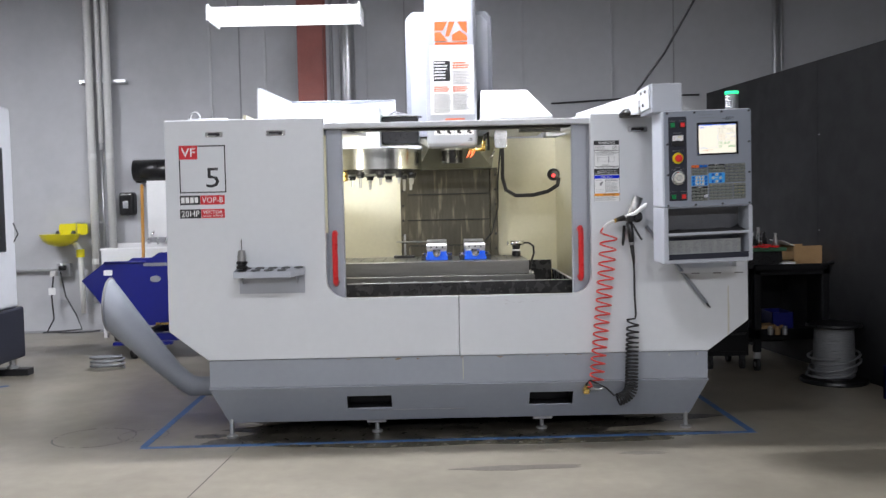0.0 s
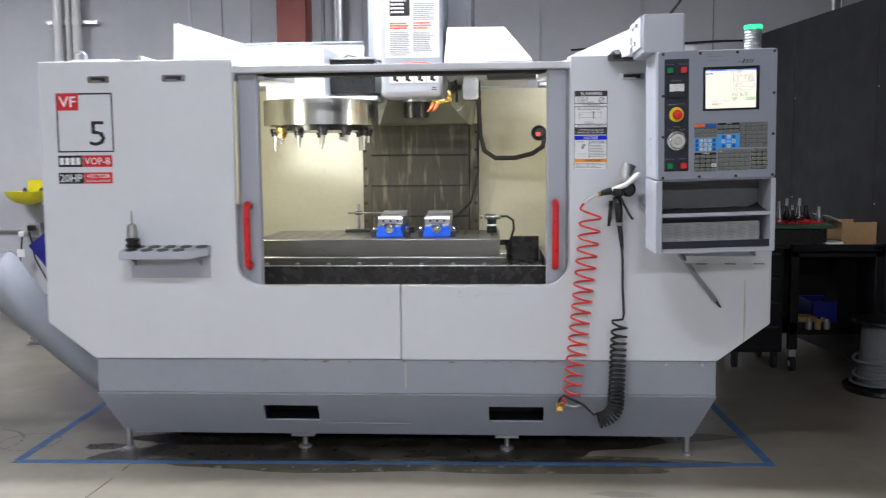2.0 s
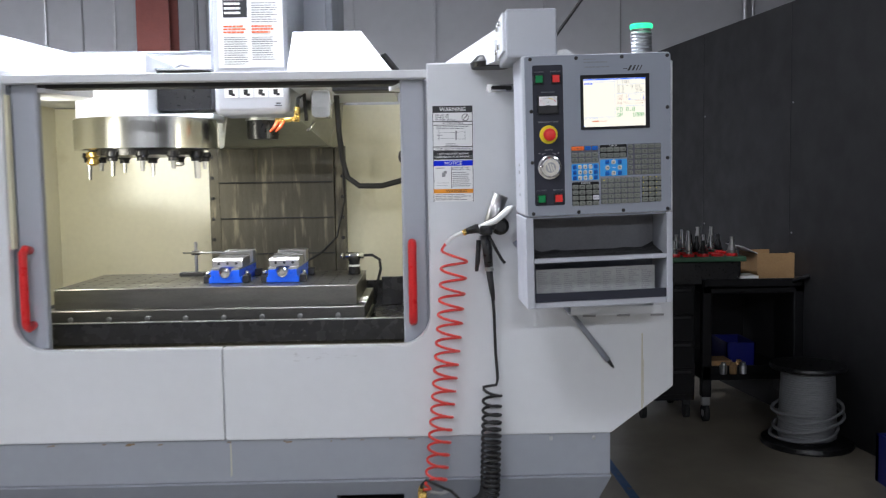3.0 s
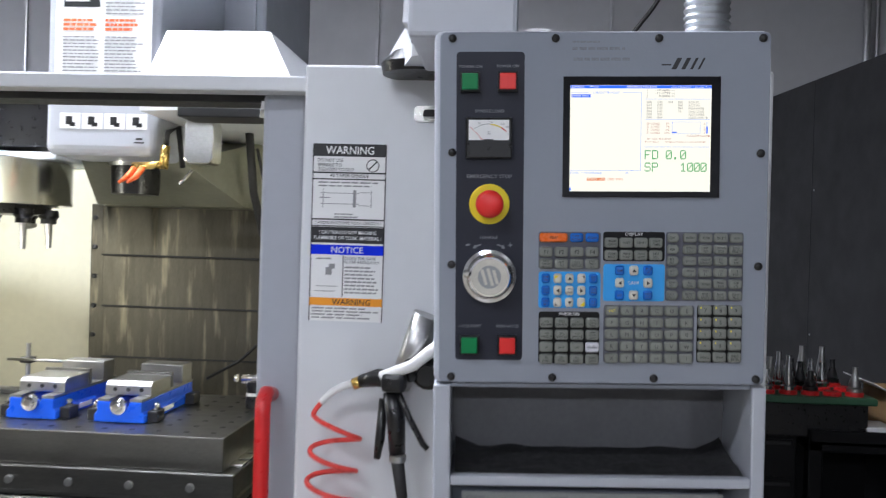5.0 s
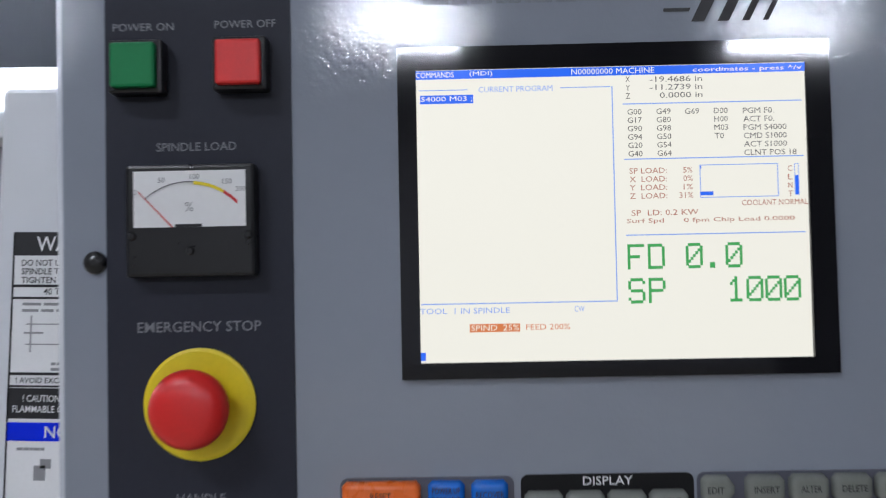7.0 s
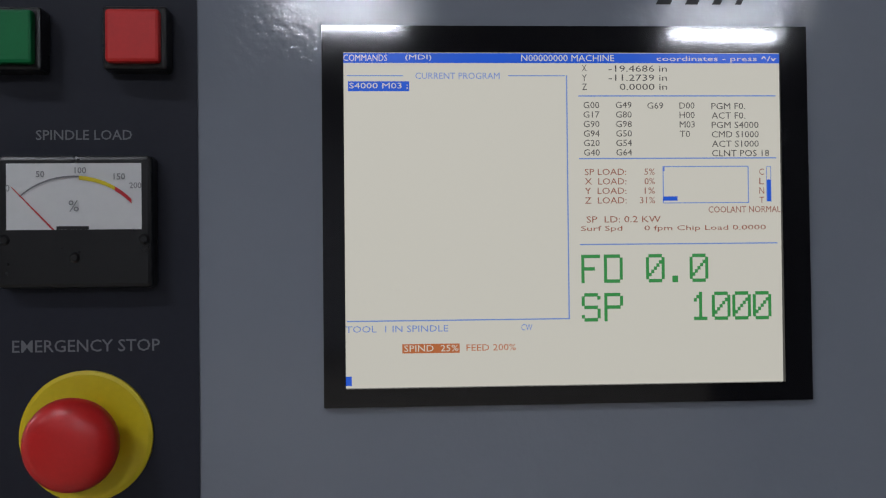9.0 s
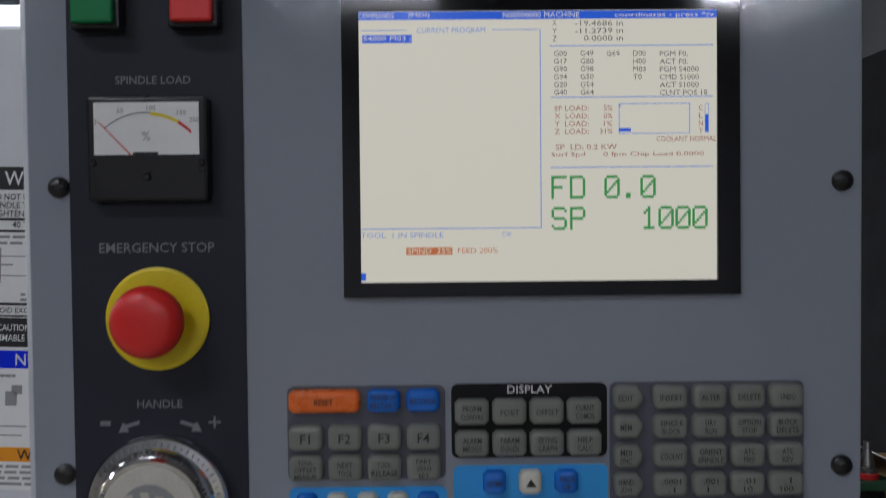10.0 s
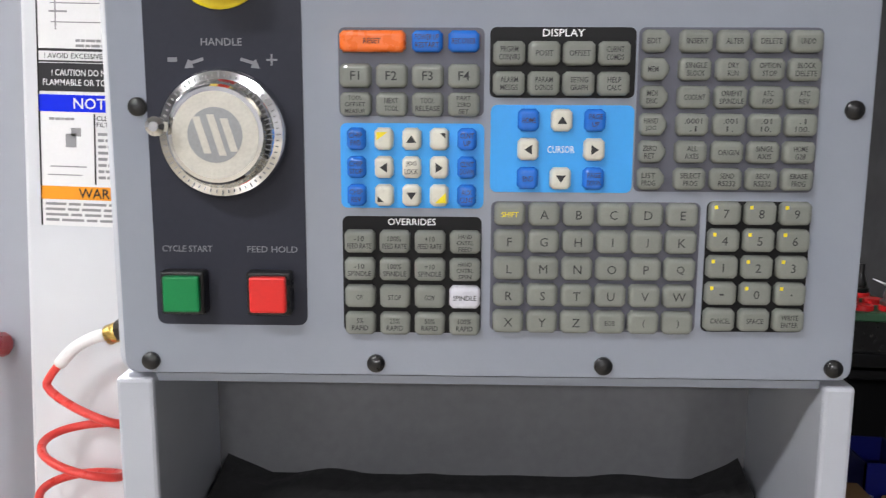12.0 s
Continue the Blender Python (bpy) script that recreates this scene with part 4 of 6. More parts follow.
part("label_band", lathe([(0.0285, 0), (0.0285, 0.02)], (0.44, 6.28, 1.06), "z", 20), label_white, probe)
part("barrel", rod((0.4, 6.27, 1.125), (0.49, 6.27, 1.125), 0.016, n=16), chrome, probe)
part("stylus_disc", rod((0.375, 6.27, 1.125), (0.385, 6.27, 1.125), 0.013, n=14), chrome, probe)
part("cable", tube([(0.49, 6.27, 1.125), (0.53, 6.28, 1.125), (0.565, 6.3, 1.1), (0.57, 6.31, 1.05), (0.55, 6.33, 0.98), (0.53, 6.36, 0.87)], 0.007, 8), rubber, probe)
# upper shroud, hood and boom
nudge(part("upper_shroud", joined(prism([(5.87, 1.935), (7.2, 1.935), (7.2, 2.26), (5.88, 2.21)], -1.32, -1.3, "x"), box(-1.32, -0.45, 7.19, 7.21, 1.965, 2.26)) , white_paint, machine, "white upper chip shroud"), dz=0.03)
part("shroud_rim", box(-1.33, -0.45, 7.175, 7.215, 2.29, 2.302, 0.002), grey_paint, machine, "grey folded rim")
part("shroud_rim", rod((-1.305, 5.88, 2.241), (-1.305, 7.18, 2.294), 0.007, n=8), grey_paint, machine, "grey folded rim")
hood = bmesh.new()
hb = [hood.verts.new(p) for p in ((0.195, 5.84, 1.93), (0.665, 5.74, 1.93), (0.665, 6.75, 1.93), (0.195, 6.75, 1.93))]
hm = [hood.verts.new(p) for p in ((0.195, 5.84, 1.99), (0.665, 5.74, 1.985), (0.665, 6.75, 1.985), (0.195, 6.75, 1.99))]
ht = [hood.verts.new(p) for p in ((0.205, 6.0, 2.195), (0.52, 6.0, 2.195), (0.52, 6.6, 2.195), (0.205, 6.6, 2.195))]
hood.faces.new(hb)
hood.faces.new(ht[::-1])
for low, up in ((hb, hm), (hm, ht)):
    for k in range(4):
        hood.faces.new((low[k], up[k], up[(k + 1) % 4], low[(k + 1) % 4]))
bmesh.ops.recalc_face_normals(hood, faces=hood.faces[:])
nudge(part("side_hood", hood, white_paint, machine, "white sloping hood beside the column"), -0.008, -0.02, 0.013)
part("cable_loop", tube([(0.5, 6.9, 2.1), (0.52, 6.9, 2.2), (0.58, 6.9, 2.22), (0.66, 6.9, 2.12), (0.8, 6.9, 2.0)], 0.018, 8), rubber, machine)
part("rear_box", box(0.75, 0.9, 6.9, 7.1, 1.955, 2.06, 0.005), label_white, machine)
boom = thing("pendant_boom", "white boom arm that carries the control pendant", "boom arm", (1.0, 5.5, 1.95))
nudge(boom, 0.01, 0, -0.025)
part("arm", joined(prism([(1.045, 4.98), (1.225, 4.9), (1.225, 5.15), (0.86, 6.3), (0.70, 6.3)], 1.955, 2.03, "z"), prism([(1.06, 4.98), (1.225, 4.9), (1.2, 5.2), (0.9, 6.1), (0.86, 6.1)], 2.03, 2.075, "z")), white_paint, boom)
part("end_box", box(1.065, 1.235, 4.74, 5.02, 1.935, 2.095, 0.008), pend_light, boom)
part("end_plate", prism([(4.76, 1.96), (5.06, 1.96), (5.06, 2.09), (4.78, 2.09)], 1.055, 1.065, "x", 0.003), white_paint, boom)
for by, bz in ((4.83, 2.06), (4.93, 2.06), (4.88, 1.99), (4.97, 1.985)):
    part("bolt", rod((1.045, by, bz), (1.056, by, bz), 0.01, n=10), chrome, boom)
part("boot", lathe([(0.07, 0), (0.075, 0.02), (0.05, 0.045)], (1.04, 5.14, 1.95), "z", 20), black, boom)
part("bracket", prism(arc(1.27, 1.93, 0.05, 0, 180, 10), 4.86, 4.95), galvanised, boom)
part("knob", lathe([(0.012, 0), (0.008, 0.02)], (1.21, 4.9, 2.095), "z", 10), black, boom)
# labels on the front
PY = FY - 0.0012
plate = thing("model_plate", "model plate with red, black and white lettering on the panel", "sign", (-1.53, FY, 1.6))
bars("frame_line", [(-1.668, -1.388, 1.805, 1.813), (-1.668, -1.388, 1.528, 1.535), (-1.668, -1.661, 1.528, 1.813), (-1.395, -1.388, 1.528, 1.813)], ink_black, plate, PY)
bars("red_block", [(-1.665, -1.556, 1.73, 1.812)], ink_red, plate, PY - 0.0006)
lettering("lettering", [("VF", -1.6105, 1.771, 0.052, 0.085, "c")], label_white, plate, PY - 0.0014)
lettering("lettering", [("5", -1.468, 1.618, 0.118, 0.08, "c")], ink_black, plate, PY)
bars("black_band", [(-1.669, -1.548, 1.457, 1.513), (-1.671, -1.545, 1.376, 1.43)], ink_black, plate, PY)
bars("red_band", [(-1.546, -1.4, 1.457, 1.513), (-1.543, -1.402, 1.376, 1.43)], ink_red, plate, PY)
bars("brand_bars", [(-1.662 + k * 0.027, -1.641 + k * 0.027, 1.468, 1.502) for k in range(4)], label_white, plate, PY - 0.0006)
lettering("lettering", [("VOP-B", -1.473, 1.485, 0.034, 0.128, "c"), ("20HP", -1.608, 1.403, 0.038, 0.11, "c"), ("VECTOR", -1.473, 1.412, 0.02, 0.12, "c"), ("DUAL DRIVE", -1.473, 1.389, 0.011, 0.12, "c")], label_white, plate, PY - 0.0006)

# warning label on the panel
warn = thing("warning_label", "white warning label with black, blue and amber bands", "sign", (0.905, FY, 1.6))
WX0, WX1 = 0.832, 0.985
bars("sheet", [(WX0, WX1, 1.427, 1.792)], label_white, warn, PY)
Y1, Y2 = PY - 0.0006, PY - 0.0012
bars("black_band", [(WX0, WX1, 1.766, 1.792), (WX0, WX1, 1.588, 1.621), (WX0, WX1, 1.731, 1.734), (WX0, WX1, 1.718, 1.7205), (WX0, WX1, 1.635, 1.638), (WX0, WX1, 1.622, 1.624), (0.9, 0.902, 1.478, 1.562), (WX0, WX0 + 0.002, 1.427, 1.792), (WX1 - 0.002, WX1, 1.427, 1.792)], ink_black, warn, Y1)
bars("blue_band", [(WX0, WX1, 1.564, 1.584)], ink_blue, warn, Y1)
bars("amber_band", [(WX0, WX1, 1.459, 1.475)], ink_amber, warn, Y1)
lettering("lettering", [("WARNING", 0.909, 1.779, 0.0165, 0.1, "c"), ("NOTICE", 0.909, 1.574, 0.013, 0.066, "c"), ("! CAUTION DO NOT MACHINE", 0.909, 1.61, 0.0075, 0.118, "c"), ("FLAMMABLE OR TOXIC MATERIAL !", 0.909, 1.5985, 0.0075, 0.14, "c")], label_white, warn, Y2)
lettering("lettering", [("DO NOT USE", 0.843, 1.758, 0.007, 0.052, "l"), ("SPINDLE TO", 0.843, 1.7485, 0.007, 0.05, "l"), ("TIGHTEN TOOLS!", 0.843, 1.739, 0.007, 0.075, "l"), ("40 TAPER SPINDLE", 0.909, 1.7265, 0.007, 0.08, "c"), ("! AVOID EXCESSIVE TOOL LENGTH !", 0.909, 1.6295, 0.006, 0.135, "c"), ("WARNING", 0.92, 1.467, 0.012, 0.08, "c"), ("CLEAN THE GATE", 0.904, 1.557, 0.0055, 0.065, "l"), ("FILTER REGULARLY", 0.904, 1.5495, 0.0055, 0.073, "l")], ink_black, warn, Y2)
bars("small_print", text_rows(0.845, 0.975, 1.714, 2, 0.007, 0.003, 21) + text_rows(0.88, 0.935, 1.649, 2, 0.006, 0.003, 22) + text_rows(0.905, 0.98, 1.54, 8, 0.0074, 0.0034, 23) + text_rows(0.838, 0.98, 1.455, 4, 0.0065, 0.003, 24) + text_rows(0.845, 0.88, 1.557, 1, 0.006, 0.003, 25), ink_grey, warn, Y1)
bars("drawing", [(0.85, 0.93, 1.69, 1.6912), (0.85, 0.93, 1.668, 1.6692), (0.918, 0.924, 1.662, 1.697), (0.93, 0.955, 1.665, 1.6662), (0.93, 0.955, 1.692, 1.6932), (0.955, 0.9565, 1.662, 1.697), (0.855, 0.8565, 1.66, 1.70), (0.848, 0.87, 1.68, 1.682), (0.865, 0.878, 1.522, 1.538), (0.872, 0.884, 1.535, 1.545), (0.845, 0.89, 1.498, 1.4995), (0.842, 0.885, 1.488, 1.4893)], ink_grey, warn, Y1)
circle = bmesh.new()
cv = [[circle.verts.new((0.957 + r * math.cos(a * math.pi / 16), Y1, 1.748 + r * math.sin(a * math.pi / 16))) for a in range(32)] for r in (0.0115, 0.0135)]
for k in range(32):
    circle.faces.new((cv[0][k], cv[0][(k + 1) % 32], cv[1][(k + 1) % 32], cv[1][k]))
circle.faces.new([circle.verts.new((0.957 + u, Y1, 1.748 + v)) for u, v in ((-0.009, -0.007), (-0.007, -0.009), (0.009, 0.007), (0.007, 0.009))])
part("circle", circle, ink_black, warn)

# coolant stains and rub marks on the panel
marks = thing("panel_stains", "brown drip stains and grey rub marks on the panel", "stain", (1.5, FY, 0.8), kind="stuff")
bars("drip", [(1.636, 1.641, 0.6, 0.9), (1.643, 1.645, 0.62, 0.8)], grime, marks, FY - 0.0008)
rub = random.Random(12)
scuffs = []
for k in range(26):
    sx, sz, sw = 0.27 + rub.random() * 0.25, 0.835 + rub.gauss(0, 0.009), rub.uniform(0.002, 0.02)
    scuffs.append((sx, sx + sw, sz, sz + rub.uniform(0.0008, 0.0025)))
bars("rub_mark", scuffs, scuff_grey, marks, FY - 0.0008)
bars("drip", [(0.016, 0.021, 0.36, 0.49)], grime, marks, FY + 0.0112)
wear = random.Random(5)
for n in range(14):
    dx, dz = wear.uniform(-0.7, 0.8), 0.5 - wear.random() * 0.006
    bars("grime_fleck", [(dx, dx + wear.uniform(0.006, 0.03), dz - wear.uniform(0.002, 0.006), dz)], rust_fleck, marks, FY + 0.0112)

# tool holder rack on the panel
rack = thing("tool_rack", "light grey tool holder tray screwed to the panel", "rack", (-1.13, FY, 0.92))
TX0, TX1 = -1.335, -0.925
part("back_plate", box(TX0 + 0.01, TX1 - 0.005, FY - 0.004, FY, 0.912, 1.06), pend_light, rack)
tray_bm = prism([(TX0, FY - 0.13), (TX1 - 0.07, FY - 0.13), (TX1, FY - 0.06), (TX1, FY - 0.005), (TX0, FY - 0.005)], 1.036, 1.074, "z", 0.003)
for v in tray_bm.verts:
    v.co.z += (v.co.y - FY) * 0.16
part("tray", tray_bm, pend_light, rack, "tilted tray with round holes")
for k in range(5):
    for j in range(2):
        if k == 4 and j == 0:
            continue
        hy = FY - 0.1 + j * 0.062
        hole_bm = lathe([(0.029, 0), (0.029, 0.0014)], (TX0 + 0.05 + k * 0.078 + j * 0.014, hy, 1.0742), "z", 20)
        for v in hole_bm.verts:
            v.co.z += (v.co.y - FY) * 0.16
        part("hole", hole_bm, ink_black, rack)
for k in range(2):
    part("bracket", prism([(FY - 0.005, 1.03), (FY - 0.005, 0.97), (FY - 0.09, 1.025)], TX0 + 0.03 + k * 0.33, TX0 + 0.036 + k * 0.33, "x"), grey_paint, rack)
holder = thing("tool_holder", "dark steel tool holder standing in the rack", "tool holder", (-1.3, FY - 0.05, 1.07))
part("flange", lathe([(0.032, 0), (0.034, 0.006), (0.034, 0.014), (0.026, 0.018), (0.026, 0.026), (0.034, 0.03), (0.034, 0.04), (0.026, 0.046)], (-1.298, FY - 0.045, 1.068), "z", 20), black, holder)
part("collet_nut", lathe([(0.026, 0), (0.027, 0.03), (0.024, 0.04), (0.022, 0.062), (0.014, 0.066)], (-1.298, FY - 0.045, 1.114), "z", 16), steel, holder)
part("stud", lathe([(0.004, 0), (0.004, 0.04), (0.002, 0.065)], (-1.298, FY - 0.045, 1.18), "z", 10), chrome, holder)

# hook with the two hand guns and their coiled hoses
hook = thing("gun_hook", "black wall hook on the panel", "hook", (1.08, FY, 1.3))
part("plate", lathe([(0.035, 0), (0.035, 0.012), (0.02, 0.02), (0.02, 0.06)], (1.085, FY, 1.33), "y", 20), black, hook)
part("peg", tube([(1.06, FY, 1.33), (1.055, FY - 0.07, 1.33), (1.055, FY - 0.09, 1.36)], 0.012, 10), black, hook)
air = thing("air_gun", "steel air gun with a red coiled hose", "air gun", (1.02, FY - 0.05, 1.3))
part("nozzle_body", rod((1.03, FY - 0.05, 1.305), (1.085, FY - 0.06, 1.45), 0.022, 0.03, 20), steel, air, "grey metal barrel")
part("blow_tube", tube([(1.0, FY - 0.09, 1.33), (1.06, FY - 0.1, 1.355), (1.115, FY - 0.11, 1.40), (1.125, FY - 0.112, 1.41)], [0.011, 0.012, 0.013, 0.003], 12), label_white, air, "white pointed blow tube")
part("body", tube([(0.955, FY - 0.06, 1.315), (0.99, FY - 0.07, 1.325), (1.03, FY - 0.07, 1.32)], [0.013, 0.018, 0.02], 12), black, air)
part("trigger", tube([(1.03, FY - 0.09, 1.31), (1.06, FY - 0.1, 1.25), (1.085, FY - 0.1, 1.205), (1.095, FY - 0.1, 1.195)], 0.006, 8), black, air)
part("brass_end", rod((0.94, FY - 0.058, 1.308), (0.957, FY - 0.06, 1.315), 0.012, n=12), brass, air)
part("sleeve", tube(flowing([(0.945, FY - 0.058, 1.31), (0.922, FY - 0.055, 1.304), (0.894, FY - 0.05, 1.288), (0.874, FY - 0.048, 1.267)], 6), 0.0075, 10), label_white, air, "clear hose sleeve")
coil = [(0.88, FY - 0.048, 1.275), (0.866, FY - 0.048, 1.257)]
turns, N = 17, 17 * 18
for i in range(N + 1):
    k = i / N
    a = 2 * math.pi * turns * k + math.pi
    cz = 1.24 - 0.912 * (k ** 0.9)
    cx = 0.908 - 0.088 * k
    ease = min(1, i / 9)
    coil.append((cx + (0.049 - 0.009 * k) * math.cos(a), FY - 0.05 + 0.036 * ease * math.sin(a), cz - 0.004 * math.cos(a)))
coil += [(0.80, FY - 0.03, 0.305), (0.775, FY - 0.02, 0.3)]
part("coiled_hose", tube(flowing(coil, 2), 0.0052, 8), red_hose, air, "red coiled hose")
wash = thing("coolant_gun", "black coolant gun with a black coiled hose", "coolant gun", (1.05, FY - 0.06, 1.2))
part("grip", tube([(1.02, FY - 0.08, 1.3), (1.03, FY - 0.085, 1.25), (1.035, FY - 0.085, 1.18)], [0.018, 0.019, 0.016], 14), black, wash)
part("gun_head", box(1.0, 1.05, FY - 0.11, FY - 0.06, 1.3, 1.34, 0.012), black, wash)
part("ring", lathe([(0.017, 0), (0.017, 0.012)], (1.036, FY - 0.085, 1.165), "z", 14), steel, wash)
part("valve", tube([(1.0, FY - 0.05, 1.28), (0.995, FY - 0.05, 1.2), (0.99, FY - 0.05, 1.16)], [0.009, 0.01, 0.007], 10), black, wash)
part("strain_relief", tube([(1.036, FY - 0.085, 1.165), (1.045, FY - 0.08, 1.1), (1.052, FY - 0.07, 1.05)], [0.013, 0.011, 0.007], 10), rubber, wash)
line = [(1.045, FY - 0.08, 1.1), (1.055, FY - 0.06, 1.0), (1.06, FY - 0.04, 0.85), (1.068, FY - 0.035, 0.74), (1.062, FY - 0.035, 0.715)]
axis_pts = []
for i in range(200):
    k = i / 199
    if k < 0.72:
        axis_pts.append(Vector((1.045 - 0.012 * k / 0.72, FY - 0.05, 0.71 - 0.40 * k / 0.72)))
    else:
        a = (k - 0.72) / 0.28 * radians(80)
        axis_pts.append(Vector((1.033 - 0.1 * (1 - math.cos(a)), FY - 0.05, 0.31 - 0.085 * math.sin(a))))
turns = 24
for i in range(turns * 16 + 1):
    k = (i / (turns * 16)) ** 0.72
    q = min(k * 199, 198.99)
    p = axis_pts[int(q)].lerp(axis_pts[int(q) + 1], q - int(q))
    t = (axis_pts[min(int(q) + 2, 199)] - axis_pts[max(int(q) - 2, 0)]).normalized()
    out = Vector((0, -1, 0))
    sd = t.cross(out).normalized()
    a = 2 * math.pi * i / 16
    line.append(tuple(p + 0.035 * (math.cos(a) * sd + math.sin(a) * out)))
line += [(0.93, FY - 0.04, 0.25), (0.88, FY - 0.045, 0.3), (0.82, FY - 0.05, 0.33), (0.785, FY - 0.04, 0.345), (0.765, FY - 0.025, 0.32), (0.765, FY - 0.01, 0.29)]
part("coiled_hose", tube(line, 0.0058, 8), rubber, wash, "black coiled hose")
valve = thing("hose_fitting", "brass hose fittings at the grey skirt", "fitting", (0.77, FY, 0.28))
part("block", box(0.75, 0.785, FY - 0.02, FY + 0.07, 0.255, 0.29, 0.005), brass, valve)
part("elbow", tube([(0.765, FY - 0.01, 0.29), (0.765, FY - 0.02, 0.31)], 0.011, 10), brass, valve)
part("elbow", tube([(0.785, FY - 0.01, 0.275), (0.80, FY - 0.02, 0.29), (0.84, FY - 0.03, 0.285), (0.87, FY - 0.04, 0.3)], 0.007, 10), galvanised, valve)

# small shelf and a slanting rod under the pendant
shelf = thing("panel_shelf", "small white metal shelf on the panel", "shelf", (1.53, FY, 1.0))
part("plate", joined(box(1.34, 1.70, FY - 0.085, FY, 0.988, 0.994, 0.002), box(1.345, 1.695, FY - 0.085, FY - 0.08, 0.99, 1.022, 0.002)), white_paint, shelf)
part("flange", box(1.66, 1.71, FY - 0.085, FY - 0.001, 1.022, 1.05, 0.002), white_paint, shelf)
for k in range(3):
    part("clip", box(1.39 + k * 0.13, 1.44 + k * 0.13, FY - 0.088, FY - 0.084, 0.982, 0.99), ink_grey, shelf)
arm_rod = thing("support_rod", "grey rod slanting along the panel", "rod", (1.3, FY, 0.95))
part("bar", rod((1.14, FY - 0.02, 1.27), (1.5, FY - 0.02, 0.80), 0.011, n=12), grey_paint, arm_rod)
part("tip", rod((1.5, FY - 0.02, 0.80), (1.523, FY - 0.02, 0.77), 0.008, 0.004, n=10), ink_black, arm_rod)

# chip chute on the machine's flank
chute = thing("chip_chute", "grey flared chip chute slanting from the machine base", "chute", (-1.6, 5.9, 0.2))
nudge(chute, 0, 0, 0.018)
bm = bmesh.new()
rings = []
# rings from the elbow to the flared mouth: upper edge, lower edge (x, z) and half width
CHUTE = [((-1.50, 0.244), (-1.50, 0.115), 0.058), ((-1.73, 0.246), (-1.74, 0.113), 0.06), ((-1.80, 0.247), (-1.87, 0.113), 0.062), ((-1.845, 0.255), (-1.92, 0.14), 0.066), ((-1.93, 0.323), (-2.0, 0.206), 0.075), ((-2.113, 0.561), (-2.125, 0.311), 0.1), ((-2.252, 0.747), (-2.25, 0.43), 0.13), ((-2.385, 0.93), (-2.39, 0.55), 0.15), ((-2.401, 0.947), (-2.415, 0.58), 0.15)]
for (ux, uz), (lx, lz), half_w in CHUTE:
    mx, mz, dx, dz = (ux + lx) / 2, (uz + lz) / 2, (ux - lx) / 2, (uz - lz) / 2
    rings.append([bm.verts.new((mx + dx * math.cos(2 * math.pi * k / 32), 5.98 + half_w * math.sin(2 * math.pi * k / 32), mz + dz * math.cos(2 * math.pi * k / 32))) for k in range(32)])
for a, b in zip(rings, rings[1:]):
    for k in range(32):
        bm.faces.new((a[k], a[(k + 1) % 32], b[(k + 1) % 32], b[k])).smooth = True
bmesh.ops.recalc_face_normals(bm, faces=bm.faces[:])
bmesh.ops.solidify(bm, geom=bm.faces[:], thickness=0.004)
part("duct", bm, grey_paint, chute)
part("mouth_rim", tube([(-2.408 - 0.007 * math.cos(k * math.pi / 16 + math.pi), 5.98 + 0.151 * math.sin(k * math.pi / 16), 0.7635 + 0.184 * math.cos(k * math.pi / 16)) for k in range(33)], 0.006, 6), ink_grey, chute)
part("seam_band", lathe([(0.064, -0.006), (0.064, 0.006)], (-1.69, 5.98, 0.203), "x", 24), galvanised, chute)

# ---------------------------------------------------------------- the control pendant
PF = 4.693
pend = thing("control_pendant", "grey control pendant with lit screen, keys and knobs", "control panel", (1.36, 4.8, 1.09))
# the pendant hangs from its boom turned and tipped a little
PC = Vector((1.3655, PF, 1.66))
HANG = Matrix.Translation(PC + Vector((0.0166, 0.0296, -0.0097))) @ Matrix.Rotation(radians(2.77), 4, "Z") @ Matrix.Rotation(radians(2.62), 4, "X") @ Matrix.Rotation(radians(-1.37), 4, "Y") @ Matrix.Scale(1.0103, 4) @ Matrix.Translation(-PC)


def hang(ob):
    ob.matrix_basis = HANG @ Matrix.Translation(ob.location)


hang(pend)
part("case", box(1.113, 1.608, PF + 0.004, 4.9, 1.398, 1.924, 0.012, 3), pend_light, pend, "light grey case")
face_poly = round_rect(1.1215, 1.6035, 1.4015, 1.92, 0.008)
face = part("face_plate", prism(face_poly, PF, PF + 0.005, bevel=0.0012), pend_grey, pend, "grey painted face plate")
for sx in (1.1395, 1.2905, 1.441, 1.5915):
    for sz in (1.911, 1.744, 1.578, 1.41):
        if sx in (1.1395, 1.5915) or sz in (1.911, 1.41):
            part("screw", lathe([(0.0062, 0), (0.006, 0.0022), (0.004, 0.0038), (0.0015, 0.0044)], (sx, PF, sz), "y", 16), black, pend, "black domed screw")
part("overlay_strip", prism(round_rect(1.1455, 1.2455, 1.4355, 1.8915, 0.006), PF - 0.0008, PF + 0.001), strip_dark, pend, "dark control strip")
SY = PF - 0.0012
